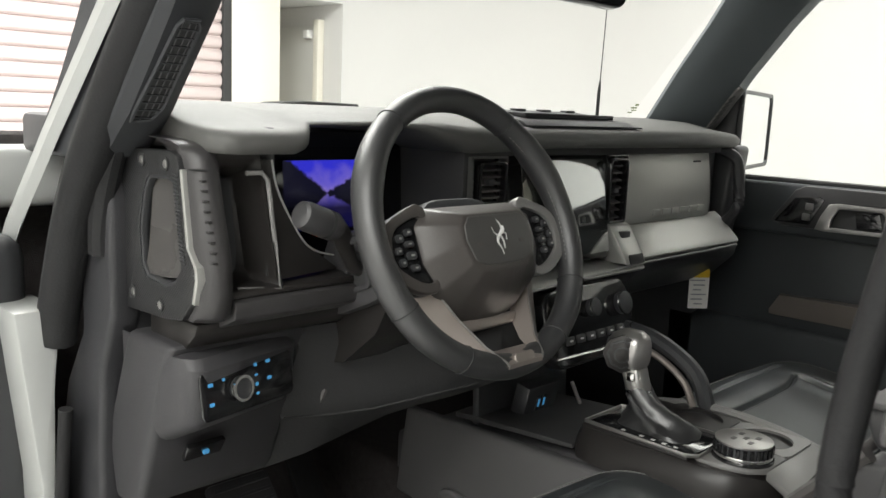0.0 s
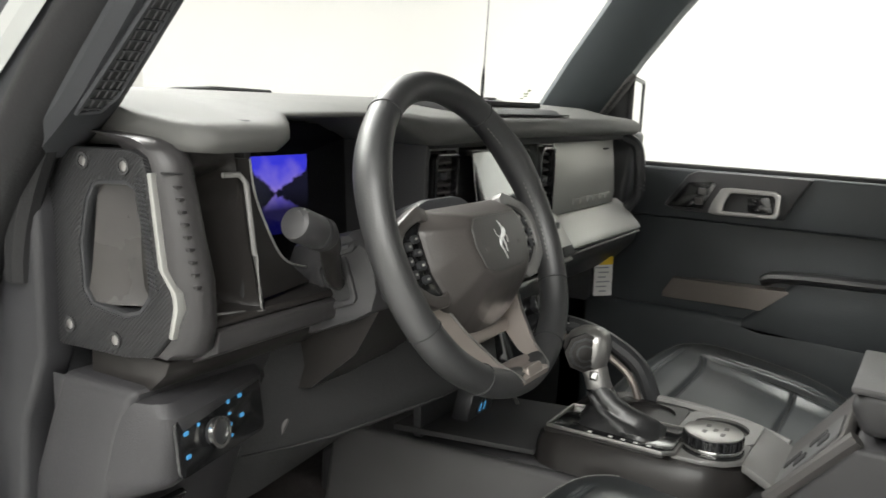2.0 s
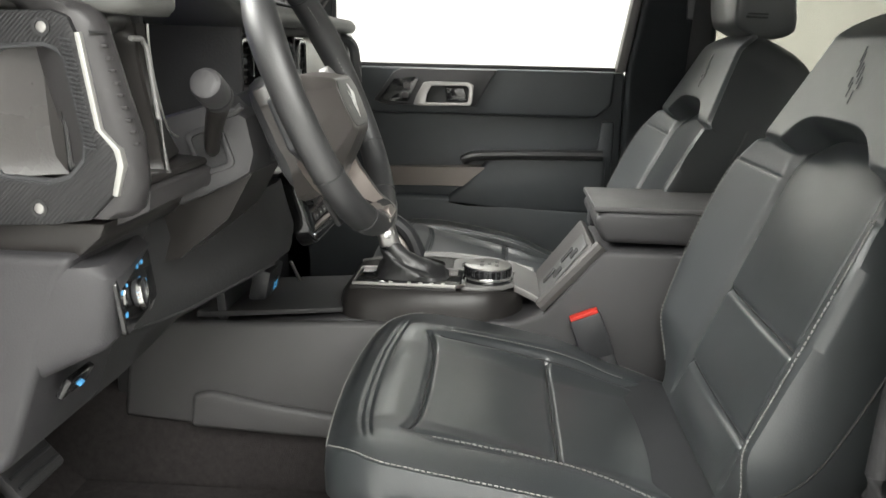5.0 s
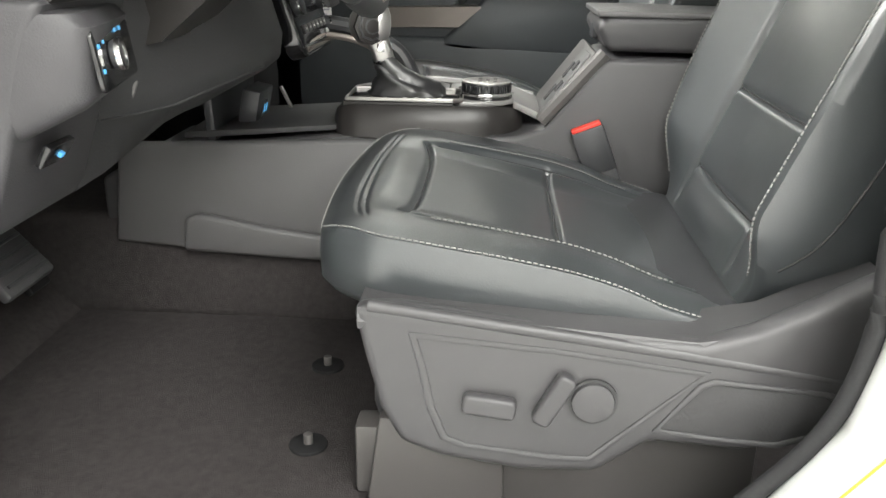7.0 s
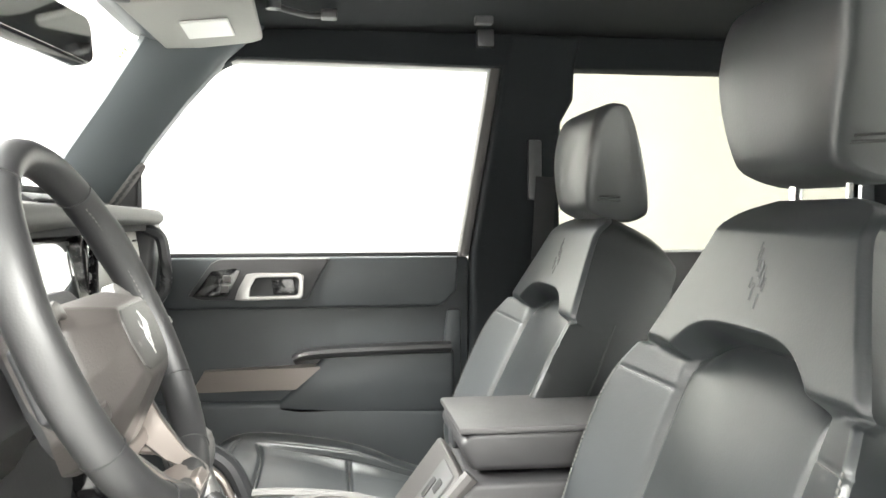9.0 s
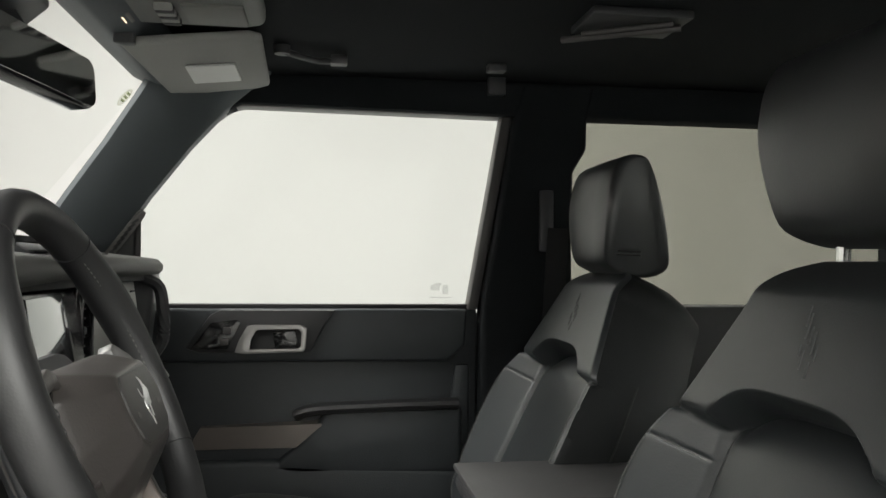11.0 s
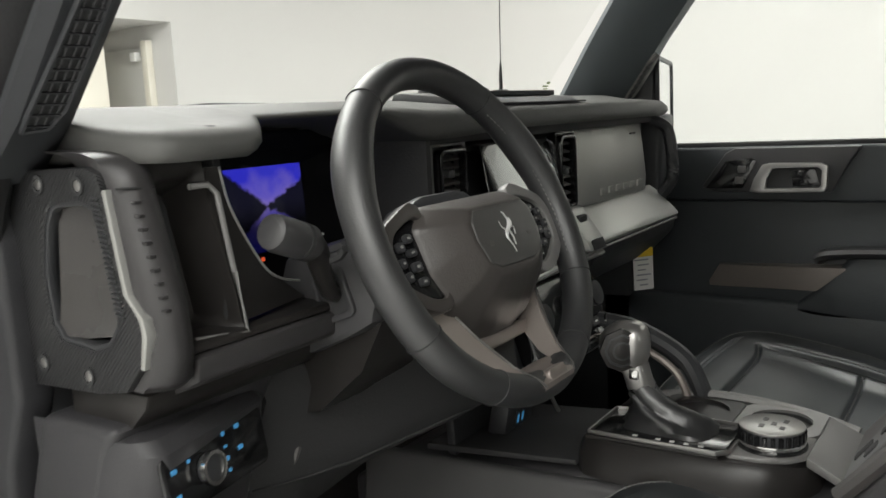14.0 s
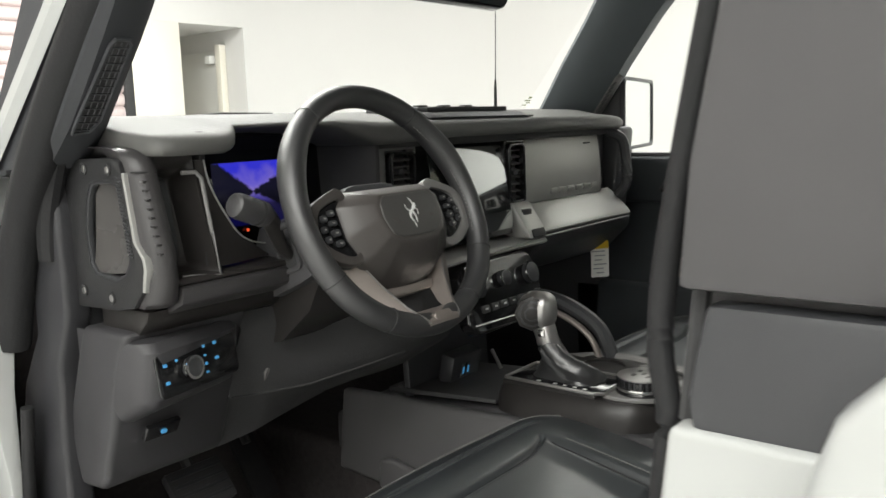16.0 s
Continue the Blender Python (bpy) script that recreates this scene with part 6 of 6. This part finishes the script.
# knee panel with lamp switches
part("knee_panel", slab("x", ((0.196, 1.094), (0.214, 1.060), (0.236, 0.99), (0.272, 0.890), (0.286, 0.872), (0.34, 0.868), (0.36, 0.95), (0.30, 1.094)), -0.303, -0.115, 0.010, 3), M_jamb, dash, "black knee panel")
bol = []
for x, y0, y1, z1, y2, z2 in ((-0.122, 0.215, 0.245, 0.96, 0.285, 0.874), (-0.06, 0.205, 0.225, 0.955, 0.275, 0.882), (0.0, 0.195, 0.205, 0.955, 0.260, 0.900), (0.07, 0.175, 0.165, 0.970, 0.250, 0.915), (0.13, 0.150, 0.128, 0.985, 0.245, 0.918), (0.20, 0.145, 0.126, 0.985, 0.245, 0.915), (0.25, 0.150, 0.135, 0.985, 0.245, 0.915)):
    bol.append([(x, y, z) for y, z in ((y0, 1.085), (y0 - 0.006, 1.06), (y1 - 0.004, z1 + 0.03), (y1, z1), (y1 + 0.02, z1 - 0.016), (y2, z2), (0.36, z2), (0.36, 1.085))])
part("knee_bolster", loft([[Vector(p) for p in smooth_line(ring, 1, True)] for ring in bol]), M_black, dash, "black knee bolster that swells towards the console", 50)
part("bolster_seam", tube([(x, y - 0.001, z) for x, y, z in ((-0.118, 0.248, 0.955), (-0.06, 0.226, 0.953), (0.0, 0.206, 0.953), (0.07, 0.167, 0.968), (0.128, 0.130, 0.983))], 0.0016, 6), M_black, dash)
tab = part("release_tab", obox(pose(-0.062, 0.232, 0.980, 20, 0, 20), 0.026, 0.010, 0.030, 0.004), M_trim2, dash, "small grey pull tab")
pod_rings = [[(x, y0 + dy, z) for dy, z in ((0.012, 1.082), (0.0, 1.071), (0.007, 1.010), (0.018, 0.998), (0.085, 0.965), (0.09, 1.09))] for x, y0 in ((-0.302, 0.222), (-0.299, 0.198), (-0.293, 0.178), (-0.284, 0.168), (-0.274, 0.165), (-0.145, 0.193), (-0.132, 0.205), (-0.126, 0.225))]
kp = part("switch_pod", bevelled(loft(pod_rings), 0.004), M_jamb, dash, "lamp switch housing")
LS = Matrix.Translation((-0.216, 0.180, 1.041)) @ pose(0, 0, 0, 0, 0, 11) @ pose(0, 0, 0, 82, 0, 0)
lp_ = part("lamp_switch_panel", oslab(LS, rounded(0.140, 0.056, 0.008), 0.004, 0.001), M_gloss, kp, "gloss black lamp switch panel")
part("lamp_knob", disc(LS @ pose(-0.018, 0.0, 0.004), 0.0135, 0.010, 32, 0.003), M_soft, lp_)
part("knob_ring", disc(LS @ pose(-0.018, 0.0, 0.010), 0.0152, 0.005, 32, hole=0.0118), M_chrome, lp_, "silver lamp knob ring")
for dx, dy, w, h in ((-0.057, 0.012, 0.009, 0.005), (-0.057, -0.010, 0.009, 0.005), (-0.038, 0.014, 0.005, 0.004), (0.011, 0.020, 0.006, 0.005), (0.011, 0.008, 0.006, 0.003), (0.011, -0.003, 0.006, 0.005), (0.011, -0.014, 0.006, 0.004), (0.031, 0.020, 0.009, 0.005), (0.031, 0.0, 0.009, 0.005)):
    part("lit_mark", oslab(LS @ pose(dx, dy, 0.0042), rounded(w * 0.75, h * 0.8, 0.001, 2), 0.0008, 0), M_blue, lp_, "blue lit symbol")
part("lit_mark", oslab(LS @ pose(-0.0005, 0.0, 0.0042), rounded(0.003, 0.002, 0.0008, 2), 0.0008, 0), M_amber, lp_)
br = part("release_switch", obox(pose(-0.240, 0.236, 0.950, -58, 0, 0), 0.05, 0.024, 0.008, 0.002), M_gloss, dash, "small black switch below the lamps")
part("lit_mark", obox(pose(-0.240, 0.2325, 0.949, -58, 0, 0), 0.007, 0.005, 0.009, 0.0005), M_blue, br)

# heater controls
hp = part("heater_panel", oslab(Matrix.Translation((0.395, 0.150, 1.025)) @ pose(0, 0, 0, 72, 0, 0), rounded(0.235, 0.125, 0.03), 0.03, 0.006, 3), M_gloss, dash, "gloss black heater control panel")
HP = Matrix.Translation((0.395, 0.150, 1.025)) @ pose(0, 0, 0, 72, 0, 0) @ pose(0, 0, 0.03)
for dx, dy, r in ((-0.085, 0.018, 0.019), (0.085, 0.018, 0.019), (0.0, 0.022, 0.014), (0.096, -0.030, 0.012)):
    kb = part("heater_knob", disc(HP @ pose(dx, dy, 0), r, 0.014, 24, 0.002), M_soft, hp)
    part("knob_ring", disc(HP @ pose(dx, dy, 0.010), r + 0.001, 0.003, 24, hole=r - 0.003), M_chrome, kb)
for k in range(6):
    part("heater_button", oslab(HP @ pose(-0.07 + 0.028 * k, -0.022, 0), rounded(0.022, 0.013, 0.003), 0.004, 0.001), M_trim, hp)
for k in range(6):
    part("button_mark", oslab(HP @ pose(-0.07 + 0.028 * k, -0.022, 0.0042), rounded(0.008, 0.003, 0.001, 2), 0.0006, 0), M_white, hp)
part("chrome_line", tube([HP @ Vector(p) for p in ((-0.11, -0.045, 0.001), (0.0, -0.048, 0.002), (0.11, -0.045, 0.001))], 0.002, 6), M_chrome, hp)
part("button_light", oslab(HP @ pose(0.085, -0.038, 0), rounded(0.02, 0.008, 0.002), 0.003, 0.001), M_white, hp)

# steering column
colm = thing("steering_column", "black steering column shroud with a stalk", "steering column", (0.0, 0.15, 1.15))
shroud = []
for x, g in ((-0.088, 0.80), (-0.084, 0.95), (-0.074, 1.0), (0.0, 1.03), (0.074, 1.0), (0.084, 0.95), (0.088, 0.80)):
    shroud.append([(x, 0.150 + (y - 0.150) * g, 1.150 + (z - 1.150) * g) for y, z in ((0.096, 1.142), (0.090, 1.165), (0.098, 1.205), (0.130, 1.222), (0.205, 1.200), (0.225, 1.150), (0.215, 1.105), (0.180, 1.102), (0.120, 1.128))])
part("shroud", bevelled(loft(shroud), 0.004), M_shroud, colm, "dark grey column shroud", 40)
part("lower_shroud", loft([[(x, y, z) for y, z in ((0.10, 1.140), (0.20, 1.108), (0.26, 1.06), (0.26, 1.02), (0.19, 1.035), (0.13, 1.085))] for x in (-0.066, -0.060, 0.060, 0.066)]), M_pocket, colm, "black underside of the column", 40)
part("shaft", tube(((0.0025, 0.060, 1.210), (0.0025, 0.125, 1.180)), 0.045, 20), M_soft, colm)
bz = part("stalk_bezel", ring_plate(Matrix.Translation((-0.0875, 0.140, 1.168)) @ YZ @ pose(0, 0, 0, 0, 0, -20), rounded(0.044, 0.052, 0.008), rounded(0.032, 0.040, 0.006), 0.005, r=0.001), M_shroud, colm, "raised rim round the stalk slot")
part("stalk_slot", oslab(Matrix.Translation((-0.0860, 0.140, 1.168)) @ YZ @ pose(0, 0, 0, 0, 0, -20), rounded(0.033, 0.041, 0.006), 0.003, 0), M_black, bz)
st = part("turn_stalk", tube(smooth_line(((-0.080, 0.140, 1.166), (-0.100, 0.134, 1.174), (-0.120, 0.124, 1.198), (-0.138, 0.113, 1.220), (-0.156, 0.107, 1.2305)), 4), [0.0075, 0.0075, 0.008, 0.0082, 0.0085, 0.0088, 0.009, 0.0095, 0.010, 0.0105, 0.011, 0.0115, 0.012, 0.0125, 0.013, 0.0135, 0.014], 14), M_pocket, colm, "black turn signal stalk")
part("stalk_end", tube(((-0.150, 0.1092, 1.2275), (-0.154, 0.1075, 1.2295), (-0.192, 0.105, 1.2435), (-0.1985, 0.1045, 1.246), (-0.2005, 0.1044, 1.2467)), [0.0145, 0.0165, 0.0165, 0.0150, 0.0115], 24), M_trim, st, "round dark grey stalk end")
part("end_ring", tube(((-0.162, 0.107, 1.2325), (-0.166, 0.1067, 1.234)), 0.0169, 24), M_black, st)
part("stalk_lever", tube(((-0.128, 0.118, 1.208), (-0.120, 0.100, 1.214), (-0.122, 0.092, 1.220)), [0.006, 0.005, 0.004], 8), M_black, st)

# ---- steering wheel ----
sw = thing("steering_wheel", "black leather steering wheel with warm silver lower spokes", "steering wheel", (0, 0.02, 1.21))
WH = Matrix.Translation((0.0025, 0.0279, 1.2235)) @ Euler((radians(90 - 24), 0, 0)).to_matrix().to_4x4()
R = 0.1655


def rim_ring(a, r=0.0155, n=16):
    """The rim's section at the angle a from the top, thicker at the thumb grips."""
    deg = math.degrees(a) % 360
    grip = 0.0018 * (math.exp(-(((deg - 62) / 14) ** 2)) + math.exp(-(((deg - 298) / 14) ** 2)))
    out = []
    for j in range(n):
        b = 2 * math.pi * j / n
        ro = R - 0.004 * step(-math.cos(a), 0.6, 1.0) + (r + grip) * math.cos(b)
        out.append(WH @ Vector((ro * math.sin(a), ro * math.cos(a), 1.12 * (r + grip) * math.sin(b))))
    return out


rings = [rim_ring(2 * math.pi * k / 132) for k in range(132)]
part("rim", loft(rings + [rings[0]], caps=False), M_leather2, sw, "black stitched leather rim", 60)
for a0 in (-36, 36, -118, 118, -150, 150):
    part("rim_seam", tube(rim_ring(radians(a0), 0.0158, 24), 0.0007, 5, closed=True), M_black, sw)
# fine thread along the rim's inner side, in the grips
for a0, a1 in ((40, 112), (248, 320)):
    line = []
    for k in range(37):
        a = radians(a0 + (a1 - a0) * k / 36)
        line.append(WH @ Vector(((R - 0.0152) * math.sin(a), (R - 0.0152) * math.cos(a), 0.005)))
    part("rim_thread", dashes(line, 0.003, 0.003, 0.0006), M_console, sw)


def plate(pts, z0, z1, r=0.004, seg=3):
    return oslab(WH @ Matrix.Translation((0, 0, z0)), pts, z1 - z0, r, seg)


def sym(half):
    return [(x, y) for x, y in half] + [(-x, y) for x, y in reversed(half) if abs(x) > 1e-6]


# airbag cover: facets that run from the wide outer edge to the raised badge plate
def corners(half):
    """Six corner points to a side become an outline with soft corners, each side split alike."""
    pts = [Vector((x, y, 0)) for x, y in sym(half)]
    out = []
    for i, p in enumerate(pts):
        q = pts[(i + 1) % len(pts)]
        out += [p.lerp(q, f) for f in (0.05, 0.14, 0.5, 0.86, 0.95)]
    return out


HUB_OUT = ((0.082, 0.036), (0.102, 0.014), (0.102, -0.030), (0.086, -0.066), (0.054, -0.095), (0.022, -0.104))
HUB_IN = ((0.046, 0.013), (0.056, 0.002), (0.058, -0.016), (0.050, -0.040), (0.036, -0.047), (0.012, -0.048))
o_, i_ = corners(HUB_OUT), corners(HUB_IN)
hub = []
for f, z, g in ((0.0, -0.050, 1.0), (0.0, -0.018, 1.0), (0.02, -0.010, 1.0), (0.07, -0.004, 1.0), (0.14, 0.0005, 1.0), (0.5, 0.0130, 1.0), (0.86, 0.0250, 1.0), (0.94, 0.0268, 1.0), (1.0, 0.0275, 1.0), (1.0, 0.0275, 0.9), (1.0, 0.0275, 0.4)):
    ring = []
    for a, b in zip(o_, i_):
        p = a.lerp(b, f)
        p = Vector((p.x * g, -0.018 + (p.y + 0.018) * g, 0))
        fall = 0.020 * step(-p.y, 0.050, 0.105) + 0.006 * step(p.y, 0.012, 0.036)
        ring.append(WH @ Vector((p.x, p.y, z - fall)))
    hub.append(ring)
hb_ = part("airbag_pad", loft(hub), M_hub, sw, "smooth dark faceted airbag cover", 50)
badge = [(p.x, p.y) for p in smooth_line([(p.x * 0.955, -0.018 + (p.y + 0.018) * 0.955, 0) for p in i_[::2]], 2, True)]
bd = part("badge_plate", plate(badge, 0.024, 0.0290, 0.0015), M_badge, hb_, "dark grey badge plate")
for pts_, rr in ((((-0.006, 0.004), (0.001, 0.008), (0.006, 0.013), (0.007, 0.018)), (0.003, 0.0042, 0.004, 0.003)), (((0.006, 0.016), (0.003, 0.023), (-0.001, 0.027)), (0.003, 0.0024, 0.0012)), (((-0.006, 0.004), (-0.009, -0.004), (-0.004, -0.013), (-0.002, -0.022)), (0.0036, 0.0026, 0.0018, 0.0012)), (((0.0, 0.004), (0.004, -0.004), (0.003, -0.014)), (0.0034, 0.0022, 0.0012)), (((0.006, 0.010), (0.013, 0.006), (0.011, -0.002)), (0.0024, 0.0018, 0.0012)), (((-0.007, 0.006), (-0.013, 0.010), (-0.014, 0.017)), (0.002, 0.0014, 0.0009))):
    part("badge_stroke", tube([WH @ Vector((x * 0.80 + 0.001, y * 0.84 - 0.018, 0.0292)) for x, y in pts_], [v * 0.85 for v in rr], 8, flat=0.45), M_mark, bd, "plain bright silver stroke")
for sgn in (-1, 1):
    part("horn_mark", plate([(sgn * 0.036 + x, -0.022 + y) for x, y in rounded(0.008, 0.005, 0.002, 2)], 0.0288, 0.0293, 0), M_hub, bd)

# side spokes: a warm silver surround, darkened on the left as shaded, with a gloss button pod
for sgn in (-1, 1):
    arm_pts = [(sgn * x, y) for x, y in ((0.070, 0.034), (0.120, 0.026), (0.158, 0.016), (0.160, -0.040), (0.128, -0.060), (0.094, -0.064), (0.070, -0.040))]
    sk = part("side_spoke", plate(arm_pts, -0.026, -0.012, 0.004), M_soft, sw)
    ring_o = [(sgn * p.x, p.y) for p in smooth_line([(x, y, 0) for x, y in ((0.080, 0.034), (0.122, 0.028), (0.146, 0.014), (0.154, -0.012), (0.151, -0.036), (0.126, -0.056), (0.098, -0.064), (0.082, -0.050))], 3, True)]
    ring_i = [(sgn * p.x, p.y) for p in smooth_line([(x, y, 0) for x, y in ((0.084, 0.020), (0.118, 0.017), (0.134, 0.006), (0.140, -0.012), (0.137, -0.030), (0.118, -0.045), (0.099, -0.052), (0.086, -0.044))], 3, True)]
    # the left surround takes the dark hub colour in place of shade
    part("spoke_trim", ring_plate(WH @ Matrix.Translation((0, 0, -0.014)), ring_o, ring_i, 0.014, r=0.003), M_satin if sgn > 0 else M_hub, sk, "spoke trim, coloured darker on the left for its shade")
    pd = part("button_pod", plate(ring_i, -0.012, -0.004, 0.002), M_gloss, sk, "gloss black button pod")
    for bx, by, w, h in ((0.112, 0.007, 0.011, 0.008), (0.126, 0.001, 0.010, 0.009), (0.114, -0.006, 0.013, 0.007), (0.131, -0.013, 0.009, 0.009), (0.114, -0.019, 0.013, 0.009), (0.129, -0.026, 0.009, 0.009), (0.113, -0.033, 0.012, 0.008)):
        part("wheel_button", oslab(WH @ pose(sgn * bx, by, -0.004), rounded(w, h, 0.003), 0.004, 0.001), M_soft, pd)
        part("button_mark", oslab(WH @ pose(sgn * bx, by, 0.0002), rounded(w * 0.34, h * 0.26, 0.0008, 2), 0.0005, 0), M_visor, pd)

# lower spokes: two facets each, meeting in a bright ridge, with an open window between them
OUT = ((0.110, -0.046, -0.028), (0.094, -0.086, -0.024), (0.070, -0.128, -0.014), (0.052, -0.152, 0.004), (0.042, -0.160, 0.012))
RIDGE = ((0.080, -0.062, -0.014), (0.064, -0.096, -0.008), (0.045, -0.134, 0.004), (0.033, -0.156, 0.0180), (0.029, -0.162, 0.0180))
INN = ((0.064, -0.080, -0.036), (0.050, -0.106, -0.032), (0.036, -0.134, -0.014), (0.027, -0.154, 0.008), (0.022, -0.160, 0.014))
for sgn in (-1, 1):
    rings = []
    for a, b, c in zip(OUT, RIDGE, INN):
        p, q, r_ = (Vector((sgn * v[0], v[1], v[2])) for v in (a, b, c))
        m_ = (p + r_) / 2 + Vector((0, 0.004, -0.012))
        rings.append([WH @ v for v in (p, p.lerp(q, 0.5) + Vector((0, 0, 0.0015)), q.lerp(p, 0.06), q.lerp(r_, 0.10), q.lerp(r_, 0.6), r_, m_)])
    lg = part("lower_spoke", loft(rings), M_bronze, sw, "warm silver lower spoke", 30)
    part("bright_edge", tube([WH @ Vector((sgn * x, y, z)) for x, y, z in RIDGE], 0.0013, 6), M_silver, lg)
foot = []
for x in (-0.030, -0.024, -0.012, 0.0, 0.012, 0.024, 0.030):
    k = 1 - (x / 0.034) ** 2
    foot.append([WH @ Vector((x, y, z)) for y, z in ((-0.142, -0.020), (-0.141, -0.006), (-0.145, 0.004), (-0.152, 0.0135 + 0.002 * k), (-0.160, 0.0185 + 0.001 * k), (-0.165, 0.0165), (-0.166, 0.012), (-0.150, -0.010))])
part("spoke_foot", loft(foot), M_bronze, sw, "warm silver spoke foot", 40)
part("foot_badge", plate([(x, y - 0.155) for x, y in rounded(0.034, 0.012, 0.005)], 0.010, 0.0190, 0.0015), M_bronze, sw)
part("foot_shelf", plate(sym(((0.0, -0.100), (0.056, -0.098), (0.046, -0.112), (0.0, -0.113))), -0.040, -0.022, 0.004), M_bronze, sw)
part("spoke_window", plate(sym(((0.0, -0.108), (0.044, -0.108), (0.028, -0.146), (0.0, -0.147))), -0.046, -0.040, 0.002), M_black, sw)
part("hub_back", oslab(WH @ pose(0, -0.02, -0.07), rounded(0.14, 0.14, 0.04), 0.045, 0.008), M_soft, sw)
